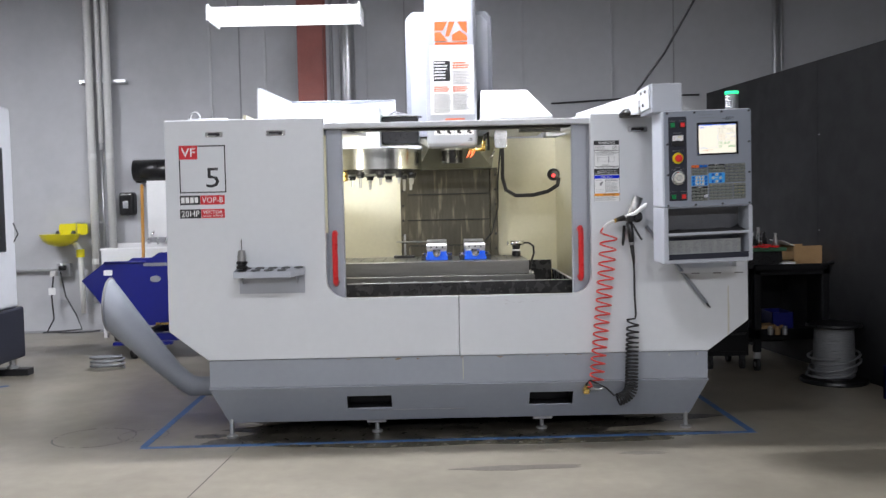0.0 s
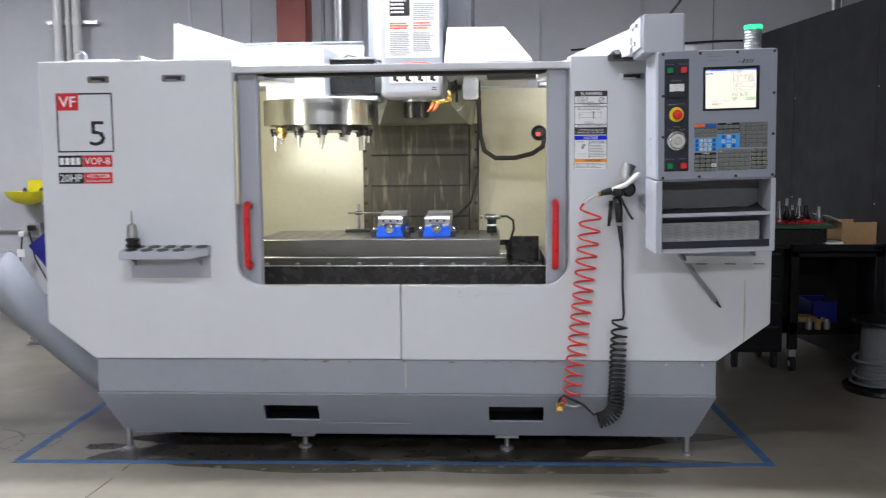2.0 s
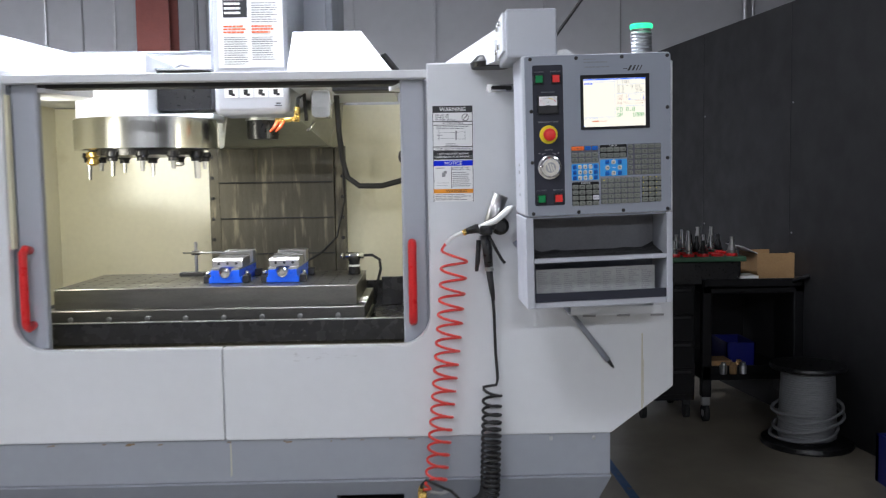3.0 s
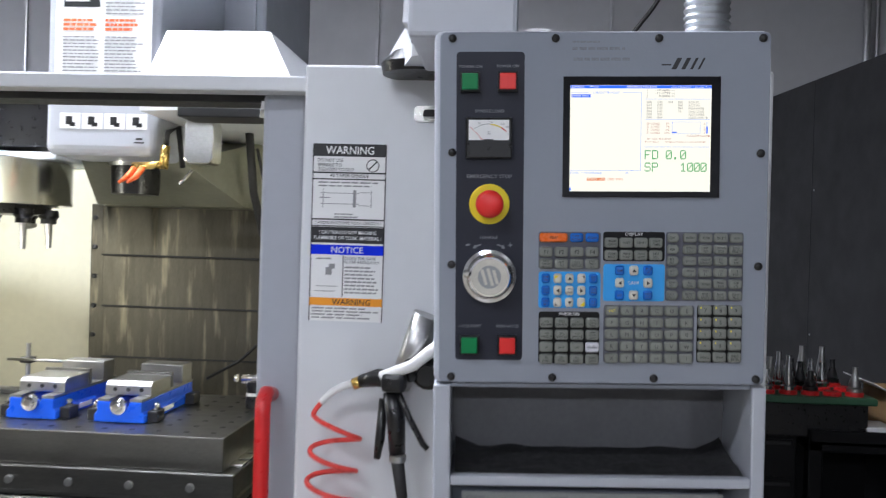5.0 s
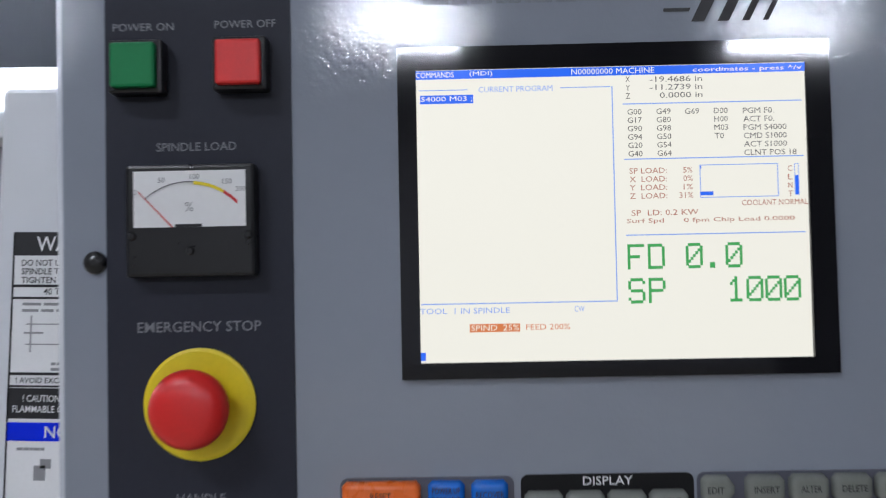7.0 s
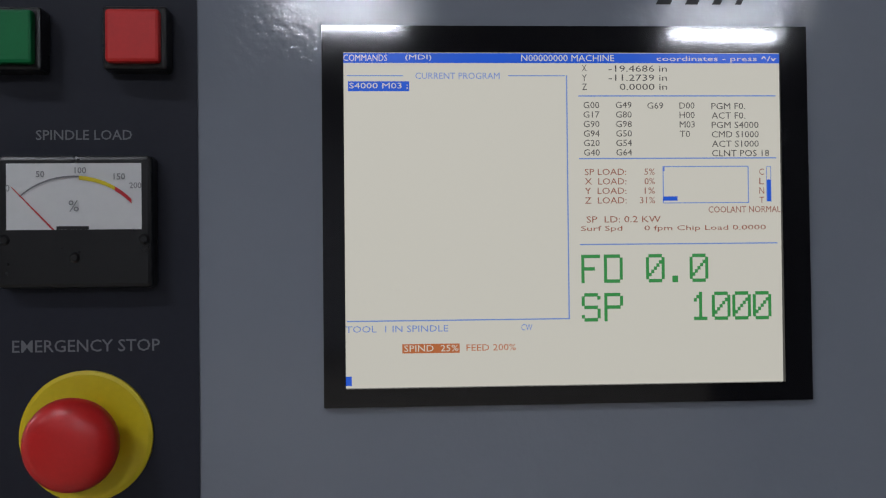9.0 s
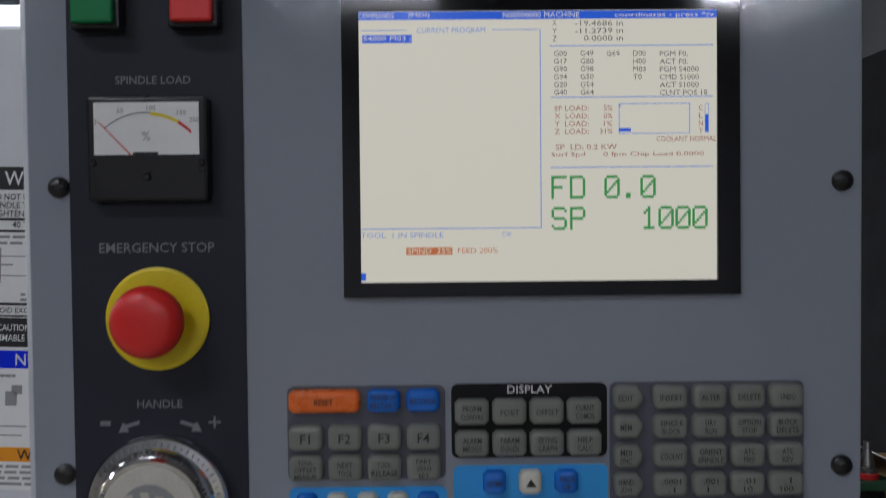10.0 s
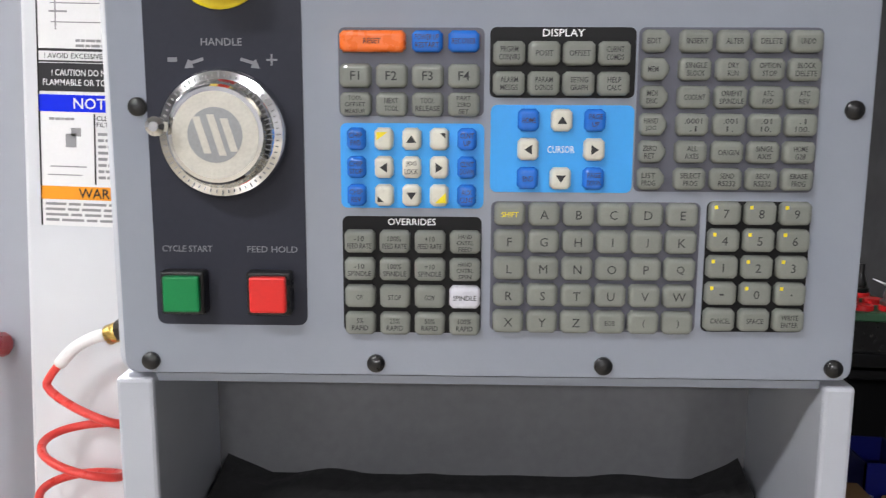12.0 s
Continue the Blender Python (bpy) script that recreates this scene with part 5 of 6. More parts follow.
for name, bx, bz, mat in (("POWER ON", 1.1655, 1.8465, green_button), ("POWER OFF", 1.2205, 1.847, red_button), ("CYCLE START", 1.1665, 1.459, green_button), ("FEED HOLD", 1.2225, 1.459, red_button)):
    b = part("push_button", box(bx - 0.0142, bx + 0.0142, PF - 0.012, PF - 0.0004, bz - 0.0142, bz + 0.0142, 0.0015), black, pend, "black button housing")
    part("cap", box(bx - 0.0118, bx + 0.0118, PF - 0.0165, PF - 0.011, bz - 0.0118, bz + 0.0118, 0.0015), mat, b, "green square cap" if mat is green_button else "red square cap")
    lettering("legend", [(name, bx + 0.001, bz + (0.0235 if bz > 1.6 else 0.0275), 0.0042, 0.033, "c")], ink_light, pend, SY)
lettering("legend", [("SPINDLE LOAD", 1.1945, 1.805, 0.0046, 0.043, "c"), ("EMERGENCY STOP", 1.195, 1.709, 0.0056, 0.066, "c"), ("HANDLE", 1.195, 1.6185, 0.0046, 0.026, "c"), ("+", 1.2265, 1.6075, 0.007, None, "c"), ("-", 1.1635, 1.6075, 0.0028, 0.006, "c")], ink_light, pend, SY)
for s in (-1, 1):
    c = 1.195
    arrow = bmesh.new()
    v = [arrow.verts.new((c + s * u, SY, w)) for u, w in ((0.0115, 1.607), (0.019, 1.6047), (0.018, 1.6025), (0.024, 1.602), (0.0215, 1.6078), (0.0197, 1.6066), (0.012, 1.609))]
    arrow.faces.new(v if s < 0 else v[::-1])
    part("arrow", arrow, ink_light, pend)
# load meter
MX0, MX1, MZ0, MZ1 = 1.1595, 1.2275, 1.7355, 1.7945
meter = part("load_meter", box(MX0, MX1, PF - 0.011, PF - 0.0004, MZ0, MZ1, 0.002), black, pend, "black analogue meter")
bars("dial", [(MX0 + 0.0045, MX1 - 0.0045, 1.7615, 1.791)], label_white, meter, PF - 0.0113)
arc_pts = [(1.1935 + 0.034 * math.sin(radians(a)), 1.7535 + 0.032 * math.cos(radians(a))) for a in range(-52, 53, 4)]


def arc_band(i0, i1, mat, w):
    bm = bmesh.new()
    for i in range(i0, i1):
        (xa, za), (xb, zb) = arc_pts[i], arc_pts[i + 1]
        bm.faces.new([bm.verts.new((x, PF - 0.0119, z)) for x, z in ((xa, za - w), (xb, zb - w), (xb, zb), (xa, za))])
    part("scale_band", bm, mat, meter)


arc_band(2, 14, ink_light, 0.0007)
arc_band(14, 21, yellow_plastic, 0.0018)
arc_band(21, 25, ink_red, 0.002)
needle = bmesh.new()
needle.faces.new([needle.verts.new((x, PF - 0.012, z)) for x, z in ((1.184, 1.7615), (1.1852, 1.7615), (1.1668, 1.7805), (1.1664, 1.7803))])
part("needle", needle, ink_red, meter)
bars("hub", [(1.186, 1.2, 1.7615, 1.763)], ink_black, meter, PF - 0.012)
lettering("dial_marks", [("0", 1.1648, 1.78, 0.003, None, "c"), ("50", 1.179, 1.7862, 0.0028, None, "c"), ("100", 1.1965, 1.7878, 0.0028, None, "c"), ("150", 1.2135, 1.785, 0.0028, None, "c"), ("200", 1.2205, 1.781, 0.0026, None, "c"), ("%", 1.1935, 1.772, 0.005, None, "c")], ink_grey, meter, PF - 0.0119)
for sx in (1.163, 1.224, 1.1935):
    part("meter_screw", lathe([(0.0025, 0), (0.0015, 0.001)], (sx, PF - 0.011, 1.757 if sx != 1.1935 else 1.749), "y", 10), black, meter)
# emergency stop
stop_b = part("emergency_stop", lathe([(0.0298, 0), (0.0298, 0.0018), (0.028, 0.0024)], (1.195, PF - 0.0006, 1.668), "y", 48), yellow_plastic, pend, "yellow ring")
part("mushroom", lathe([(0.014, 0.002), (0.014, 0.014), (0.0195, 0.016), (0.0205, 0.021), (0.0198, 0.0245), (0.0175, 0.0278), (0.0135, 0.0296), (0.007, 0.0306), (0.001, 0.0309)], (1.195, PF, 1.668), "y", 40), red_button, stop_b, "red mushroom button")
# hand wheel
wheel = part("hand_wheel", lathe([(0.0405, 0), (0.0405, 0.009), (0.039, 0.0115), (0.034, 0.0125), (0.031, 0.017), (0.031, 0.0215), (0.0295, 0.0235), (0.02, 0.0238)], (1.1955, PF - 0.0004, 1.5615), "y", 56), chrome, pend, "chrome jog wheel")
part("wheel_cap", lathe([(0.0268, 0), (0.0268, 0.0006)], (1.1955, PF - 0.0242, 1.5615), "y", 40), wheel_pale, wheel, "worn pale disc")
part("badge", lathe([(0.017, 0), (0.017, 0.0004)], (1.1955, PF - 0.0249, 1.5615), "y", 36), badge_grey, wheel, "plain grey badge")
for u in (-0.0072, 0.002, 0.0095):
    h = math.sqrt(0.0158 ** 2 - u * u) * 0.8
    part("badge_bar", prism([(1.1955 + u - 0.0025 - h * 0.35, 1.5615 + h), (1.1955 + u + 0.002 - h * 0.35, 1.5615 + h), (1.1955 + u + 0.0025 + h * 0.2, 1.5615 - h), (1.1955 + u - 0.002 + h * 0.2, 1.5615 - h)], PF - 0.0258, PF - 0.0253), wheel_pale, wheel, "plain pale bar")
part("spinner", lathe([(0.004, 0), (0.004, 0.004), (0.0062, 0.007), (0.006, 0.013), (0.003, 0.0155)], (1.1625, PF - 0.0235, 1.567), "y", 16), chrome, wheel, "small chrome spinner")
ticks = bmesh.new()
for k in range(60):
    a = 2 * math.pi * k / 60
    r0, r1 = 0.0352, 0.0372 if k % 5 else 0.0382
    w = 0.0004
    ca, sa = math.cos(a), math.sin(a)
    ticks.faces.new([ticks.verts.new((1.1955 + r * ca - o * sa, PF - 0.0131, 1.5615 + r * sa + o * ca)) for r, o in ((r0, -w), (r1, -w), (r1, w), (r0, w))])
tagged(part("graduation", ticks, ink_grey, wheel), kind="stuff")
# display
DX0, DX1, DZ0, DZ1 = 1.3025, 1.5315, 1.679, 1.8555
AX0, AX1, AZ0, AZ1 = 1.3125, 1.5185, 1.6875, 1.843
bez = bmesh.new()
tilt = 0.0022 / (DZ1 - DZ0)
loops = [[bez.verts.new((x, PF + 0.003 if back else PF - 0.0012 - tilt * (DZ1 - z), z)) for x, z in ring] for back in (False, True) for ring in (((DX0, DZ0), (DX1, DZ0), (DX1, DZ1), (DX0, DZ1)), ((AX0, AZ0), (AX1, AZ0), (AX1, AZ1), (AX0, AZ1)))]
for a, b in ((0, 1), (2, 3), (0, 2), (1, 3)):
    for k in range(4):
        bez.faces.new((loops[a][k], loops[a][(k + 1) % 4], loops[b][(k + 1) % 4], loops[b][k]))
bmesh.ops.recalc_face_normals(bez, faces=bez.faces[:])
display = part("display", bez, black_gloss, pend, "black glossy screen surround")
part("screen", box(AX0, AX1, PF - 0.0006, PF + 0.002, AZ0, AZ1), screen_lit, display, "lit cream screen")
Q = PF - 0.0009
Q2 = PF - 0.0013
SW, SH = AX1 - AX0, AZ1 - AZ0


def sx_(u):
    return AX0 + SW * (u - 655) / 712


def sz_(v):
    return AZ1 - SH * (v - 88) / 544


def sc(s, u, v, w, align="l", h=10.5):
    return (s, sx_(u), sz_(v), h * SH / 544, w * SW / 712 if w else None, align)


def srect(u0, u1, v0, v1):
    return (sx_(u0), sx_(u1), sz_(v1), sz_(v0))


bars("title_bar", [srect(655, 1367, 89, 105), srect(662, 760, 135, 151), srect(1171, 1195, 325, 332), srect(1171, 1174, 277, 283), srect(1344, 1350, 298, 334), srect(654, 664, 613, 628)], screen_blue, display, Q, depth=0.0002)
bars("highlight", [srect(745, 837, 562, 577)], screen_orange, display, Q, depth=0.0002)
bars("screen_rule", [srect(660, 750, 125, 126.5), srect(920, 1012, 125, 126.5), srect(1014, 1016, 125, 524), srect(657, 1016, 523, 525), srect(1034, 1360, 158, 160), srect(1034, 1360, 261, 263), srect(1034, 1360, 402, 404), srect(1171, 1313, 275, 276.5), srect(1171, 1313, 335, 336.5), srect(1171, 1172.5, 275, 336), srect(1312, 1313.5, 275, 336), srect(1343, 1344, 276, 335), srect(1350, 1351, 276, 335), srect(1343, 1351, 276, 277)], screen_sky, display, Q, depth=0.0002)
lettering("screen_text", [sc("COMMANDS", 655, 97, 70), sc("(MDI)", 754, 97, 42), sc("N00000000 MACHINE", 941, 97, 152), sc("coordinates - press ^/v", 1163, 99, 198), sc("S4000 M03 ;", 664, 143, 94)], screen_lit, display, Q2)
lettering("screen_text", [sc("CURRENT PROGRAM", 838, 126, 136, "c"), sc("TOOL  1 IN SPINDLE", 655, 537, 164), sc("CW", 937, 537, 18)], screen_sky, display, Q)
lettering("screen_text", [sc("X", 1040, 113, 8), sc("Y", 1040, 129, 8), sc("Z", 1040, 144, 8), sc("-19.4686 in", 1180, 114, 96, "r"), sc("-11.2739 in", 1180, 129, 96, "r"), sc("0.0000 in", 1180, 144, 78, "r")]
          + [sc(t, 1042, 174 + k * 15.6, 26) for k, t in enumerate(("G00", "G17", "G90", "G94", "G20", "G40"))]
          + [sc(t, 1095, 174 + k * 15.6, 26) for k, t in enumerate(("G49", "G80", "G98", "G50", "G54", "G64"))]
          + [sc("G69", 1147, 175, 26)] + [sc(t, 1200, 175 + k * 15.6, 25 if k < 3 else 17) for k, t in enumerate(("D00", "H00", "M03", "T0"))]
          + [sc(t, 1253, 176 + k * 15.6, (56, 56, 78, 78, 78, 95)[k]) for k, t in enumerate(("PGM F0.", "ACT F0.", "PGM S4000", "CMD S1000", "ACT S1000", "CLNT POS 18"))], screen_ink, display, Q)
lettering("screen_text", [sc(t, 1043, 284 + k * 15.6, 68) for k, t in enumerate(("SP LOAD:", "X  LOAD:", "Y  LOAD:", "Z  LOAD:"))]
          + [sc(t, 1158, 284 + k * 15.6, 25 if len(t) > 2 else 17, "r") for k, t in enumerate(("5%", "0%", "1%", "31%"))]
          + [sc("SP  LD: 0.2 KW", 1045, 362, 122), sc("Surf Spd      0 fpm Chip Load 0.0000", 1036, 378, 305), sc("COOLANT NORMAL", 1246, 347, 120)] + [sc(t, 1331, 285 + k * 15.6, 8) for k, t in enumerate("CLNT")], screen_brown, display, Q)
lettering("screen_text", [sc("SPIND  25%", 748, 569, 87)], screen_lit, display, Q2)
lettering("screen_text", [sc("FEED 200%", 848, 569, 80)], screen_orange, display, Q)
GLYPHS = {
    "F": ["#######", "#", "#", "#", "#####", "#", "#", "#", "#"],
    "D": ["######", "#     #", "#     #", "#     #", "#     #", "#     #", "#     #", "#     #", "######"],
    "S": [" #####", "#     #", "#", "#", " #####", "      #", "      #", "#     #", " #####"],
    "P": ["######", "#     #", "#     #", "#     #", "######", "#", "#", "#", "#"],
    "0": [" #####", "#     #", "#    ##", "#   # #", "#  #  #", "# #   #", "##    #", "#     #", " #####"],
    "1": ["   #", "  ##", " # #", "   #", "   #", "   #", "   #", "   #", " #####"],
    ".": ["", "", "", "", "", "", "", " ##", " ##"],
}


def figure(ch, u, v, w=64, h=46):
    """A figure of square dots, its left edge at u and its middle at v on the screen's own scale."""
    rects = []
    for r, row in enumerate(GLYPHS[ch]):
        c = 0
        while c < len(row):
            if row[c] == "#":
                e = c
                while e < len(row) and row[e] == "#":
                    e += 1
                rects.append((sx_(u + c * w / 7 - 0.4), sx_(u + e * w / 7 + 0.4), sz_(v - h / 2 + (r + 1) * h / 9 + 0.3), sz_(v - h / 2 + r * h / 9 - 0.3)))
                c = e
            c += 1
    bm = bmesh.new()
    for x0, x1, z0, z1 in rects:
        bm.faces.new([bm.verts.new((x, Q, z)) for x, z in ((x0, z0), (x1, z0), (x1, z1), (x0, z1))])
    part("screen_figure", bm, screen_green, display)


for words, v, us in (("FD0.0", 443, (1036, 1073, 1142, 1181, 1214)), ("SP1000", 506, (1036, 1073, 1216, 1250, 1284, 1318))):
    for ch, u in zip(words, us):
        figure(ch, u, v, 30)
# the maker's mark above the screen becomes plain slanted bars
mk = bmesh.new()
for x0, x1 in ((1.4595, 1.4705), (1.4735, 1.4835), (1.4865, 1.4945), (1.4975, 1.5045)):
    mk.faces.new([mk.verts.new((x, PF - 0.0006, z)) for x, z in ((x0, 1.866), (x1 - 0.004, 1.866), (x1 + 0.0045, 1.8825), (x0 + 0.0085, 1.8825))])
mk.faces.new([mk.verts.new((x, PF - 0.0006, z)) for x, z in ((1.445, 1.8715), (1.4585, 1.8715), (1.4595, 1.8735), (1.445, 1.8735))])
bmesh.ops.recalc_face_normals(mk, faces=mk.faces[:])
part("mark", mk, ink_black, pend, "plain slanted dark bars")
# faint hand-written pencil notes
bars("pencil_note", text_rows(1.315, 1.36, 1.9075, 1, 0.01, 0.003, 41) + text_rows(1.315, 1.41, 1.8985, 1, 0.01, 0.0045, 42) + text_rows(1.317, 1.40, 1.883, 1, 0.01, 0.0045, 43), pencil, pend, PF - 0.0004)

def key_x(x):
    return 1.2685 + (x - 1.2685) * 0.991


def key_z(z):
    return 1.4325 + (z - 1.4325) * 0.985


# key blocks: (name of overlay material, x0, x1, z0, z1)
for mat, x0, x1, z0, z1 in ((slate_overlay, 1.2685, 1.361, 1.575, 1.6305), (sky_overlay, 1.269, 1.3615, 1.5155, 1.5705), (black_overlay, 1.2695, 1.3605, 1.4315, 1.51), (black_overlay, 1.3645, 1.456, 1.587, 1.631), (sky_overlay, 1.3655, 1.4565, 1.5265, 1.5825), (slate_overlay, 1.4575, 1.572, 1.5275, 1.631), (slate_overlay, 1.3665, 1.5015, 1.4335, 1.5205), (black_overlay, 1.5055, 1.572, 1.4345, 1.5215)):
    rim = part("key_field", prism(round_rect(key_x(x0), key_x(x1), key_z(z0), key_z(z1), 0.004), PF - 0.0006, PF + 0.001), mat, pend)
KEYCAPS = {}


def key_mesh(w, h, mat, point=False):
    tag = (w, h, mat.name, point)
    if tag not in KEYCAPS:
        bm = bmesh.new()
        layers = []
        for inset, y in ((0.0, 0.0), (0.0003, -0.0032), (0.0008, -0.0044), (0.0018, -0.0052), (0.0034, -0.0054)):
            a, b, c = w / 2 - inset, h / 2 - inset, 0.0024 - inset * 0.4
            if point:
                pts = [(-a, -b + c), (-a + c, -b), (a * 0.55, -b), (a, -b * 0.3), (a, b * 0.3), (a * 0.55, b), (-a + c, b), (-a, b - c)]
            else:
                pts = [(-a, -b + c), (-a + c, -b), (a - c, -b), (a, -b + c), (a, b - c), (a - c, b), (-a + c, b), (-a, b - c)]
            layers.append([bm.verts.new((x, y, z)) for x, z in pts])
        for lo, hi in zip(layers, layers[1:]):
            for k in range(8):
                bm.faces.new((lo[k], lo[(k + 1) % 8], hi[(k + 1) % 8], hi[k])).smooth = True
        bm.faces.new(layers[-1])
        bmesh.ops.recalc_face_normals(bm, faces=bm.faces[:])
        KEYCAPS[tag] = mesh_of("key", bm, mat)
    return KEYCAPS[tag]


def key(x, z, words, mat=key_grey, w=0.0202, h=0.0152, ink=None, point=False, big=False):
    x, z = key_x(x), key_z(z)
    ob = seat(new("key", key_mesh(w, h, mat, point)), pend, at=(x, PF - 0.0007, z))
    ink = ink or ink_black
    y = PF - 0.0064
    if words in "^v<>" and words:
        s = 0.0032
        pts = {"^": ((-s, -s * 0.7), (s, -s * 0.7), (0, s * 0.8)), "v": ((-s, s * 0.7), (0, -s * 0.8), (s, s * 0.7)), "<": ((-s * 0.8, 0), (s * 0.7, -s), (s * 0.7, s)), ">": ((-s * 0.7, -s), (s * 0.8, 0), (-s * 0.7, s))}[words]
        bm = bmesh.new()
        bm.faces.new([bm.verts.new((x + u, y, z + v)) for u, v in pts])
        part("legend", bm, ink, ob)
    elif words:
        rows = words.split("|")
        if big:
            lettering("legend", [(rows[0], x, z, {"-": 0.0011, ".": 0.0013}.get(rows[0], 0.0056), None, "c")], ink, ob, y)
        else:
            ht = 0.0034 if len(rows) < 3 else 0.0027
            lettering("legend", [(r, x - (0.002 if point else 0), z + ((len(rows) - 1) / 2 - i) * (ht + 0.0014), ht, min(len(r) * 0.00215, w * 0.76), "c") for i, r in enumerate(rows)], ink, ob, y)
    return ob


key(1.2905, 1.622, "RESET", key_orange, 0.0415, 0.0135)
key(1.325, 1.622, "POWER UP|RESTART", key_blue, 0.0195, 0.0135)
key(1.348, 1.622, "RECOVER", key_blue, 0.0195, 0.0135)
for i, (a, b) in enumerate((("F1", "TOOL|OFFSET|MEASUR"), ("F2", "NEXT|TOOL"), ("F3", "TOOL|RELEASE"), ("F4", "PART|ZERO|SET"))):
    key(1.2795 + i * 0.0229, 1.6005, a, big=True)
    key(1.2795 + i * 0.0229, 1.5825, b)
JOG = [("CHIP|FWD", "q", "^", "q", "CLNT|UP"), ("CHIP|STOP", "<", "JOG|LOCK", ">", "CLNT|DOWN"), ("CHIP|REV", "q", "v", "q", "AUX|CLNT")]
for r, row in enumerate(JOG):
    for c, w in enumerate(row):
        edge = c in (0, 4)
        kx, kz = 1.2795 + c * 0.01775, 1.5605 - r * 0.0182
        k = key(kx, kz, "" if w == "q" else w, key_blue if edge else key_white, 0.0122, 0.0142)
        if w == "q":
            bm = bmesh.new()
            s = 0.0045
            yel = (r, c) in ((0, 1), (2, 3))
            pts = {(0, 1): ((-s, s), (-s, -s * 0.2), (s * 0.6, s)), (0, 3): ((s * 0.1, s * 0.9), (s * 0.9, s * 0.1), (s * 0.9, s * 0.9)), (2, 1): ((-s * 0.9, -s * 0.9), (-s * 0.9, 0), (0, -s * 0.9)), (2, 3): ((s, -s), (s, s * 0.5), (-s * 0.6, -s))}[(r, c)]
            bm.faces.new([bm.verts.new((key_x(kx) + u, PF - 0.0064, key_z(kz) + v)) for u, v in pts])
            bmesh.ops.recalc_face_normals(bm, faces=bm.faces[:])
            part("legend", bm, yellow_plastic if yel else ink_black, k)
OVER = [("-10|FEED RATE", "100%|FEED RATE", "+10|FEED RATE", "HAND|CNTRL|FEED"), ("-10|SPINDLE", "100%|SPINDLE", "+10|SPINDLE", "HAND|CNTRL|SPIN"), ("CW", "STOP", "CCW", "SPINDLE"), ("5%|RAPID", "25%|RAPID", "50%|RAPID", "100%|RAPID")]
for r, row in enumerate(OVER):
    for c, w in enumerate(row):
        key(1.281 + c * 0.02295, 1.4935 - r * 0.0184, w, key_pale if (r, c) == (2, 3) else key_grey)
for r, row in enumerate((("PRGRM|CONVRS", "POSIT", "OFFSET", "CURNT|COMDS"), ("ALARM|MESGS", "PARAM|DGNOS", "SETNG|GRAPH", "HELP|CALC"))):
    for c, w in enumerate(row):
        key(1.3765 + c * 0.0219, 1.6148 - r * 0.0188, w)
for r, row in enumerate((("HOME", "^", "PAGE|UP"), ("<", None, ">"), ("END", "v", "PAGE|DOWN"))):
    for c, w in enumerate(row):
        if w:
            key(1.3895 + c * 0.021, 1.573 - r * 0.0186, w, key_white if w in "^v<>" else key_blue, 0.0135, 0.0142)
MODE = [("EDIT", "INSERT", "ALTER", "DELETE", "UNDO"), ("MEM", "SINGLE|BLOCK", "DRY|RUN", "OPTION|STOP", "BLOCK|DELETE"), ("MDI|DNC", "COOLNT", "ORIENT|SPINDLE", "ATC|FWD", "ATC|REV"), ("HAND|JOG", ".0001|.1", ".001|1.", ".01|10.", ".1|100."), ("ZERO|RET", "ALL|AXES", "ORIGIN", "SINGL|AXIS", "HOME|G28"), ("LIST|PROG", "SELECT|PROG", "SEND|RS232", "RECV|RS232", "ERASE|PROG")]
for r, row in enumerate(MODE):
    for c, w in enumerate(row):
        key((1.468, 1.4925, 1.5155, 1.538, 1.5605)[c], 1.6225 - r * 0.0173, w, w=0.0172 if c == 0 else 0.0202, h=0.0142, point=c == 0)
for r, row in enumerate(("?ABCDE", "FGHIJK", "LMNOPQ", "RSTUVW", "XYZ;()")):
    for c, w in enumerate(row):
        x, z = 1.3785 + c * 0.02215, 1.5125 - r * 0.01795
        if w == "?":
            key(x, z, "SHIFT", ink=yellow_plastic)
        elif w == ";":
            key(x, z, "EOB")
        else:
            key(x, z, w, big=True)
for r, row in enumerate((("7", "8", "9"), ("4", "5", "6"), ("1", "2", "3"), ("-", "0", "."), ("CANCEL", "SPACE", "WRITE|ENTER"))):
    for c, w in enumerate(row):
        x, z = 1.5165 + c * 0.0224, 1.514 - r * 0.0177
        k = key(x, z, w, big=len(w) == 1)
        if r < 4:
            x, z = key_x(x), key_z(z)
            bars("yellow_dot", [(x - 0.0075, x - 0.0055, z + 0.003, z + 0.0053)], yellow_plastic, k, PF - 0.0064)
lettering("legend", [("DISPLAY", key_x(1.4105), key_z(1.6275), 0.0046, 0.026, "c"), ("OVERRIDES", key_x(1.315), key_z(1.5065), 0.0044, 0.031, "c"), ("CURSOR", key_x(1.4105), key_z(1.5543), 0.0044, 0.017, "c")], label_white, pend, PF - 0.0014)

# storage box below the face
part("storage_side", box(1.113, 1.139, PF + 0.002, 4.9, 1.09, 1.3965, 0.003), pend_light, pend)
part("storage_side", box(1.588, 1.609, PF + 0.002, 4.9, 1.09, 1.3965, 0.003), pend_light, pend)
part("storage_back", box(1.138, 1.589, 4.86, 4.9, 1.095, 1.397), pend_grey, pend)
part("storage_top", box(1.138, 1.589, PF + 0.012, 4.87, 1.392, 1.3975), pend_grey, pend)
part("shelf_bar", box(1.139, 1.588, PF + 0.003, PF + 0.02, 1.243, 1.258, 0.002), pend_light, pend)
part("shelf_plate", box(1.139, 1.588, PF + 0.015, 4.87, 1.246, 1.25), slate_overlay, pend)
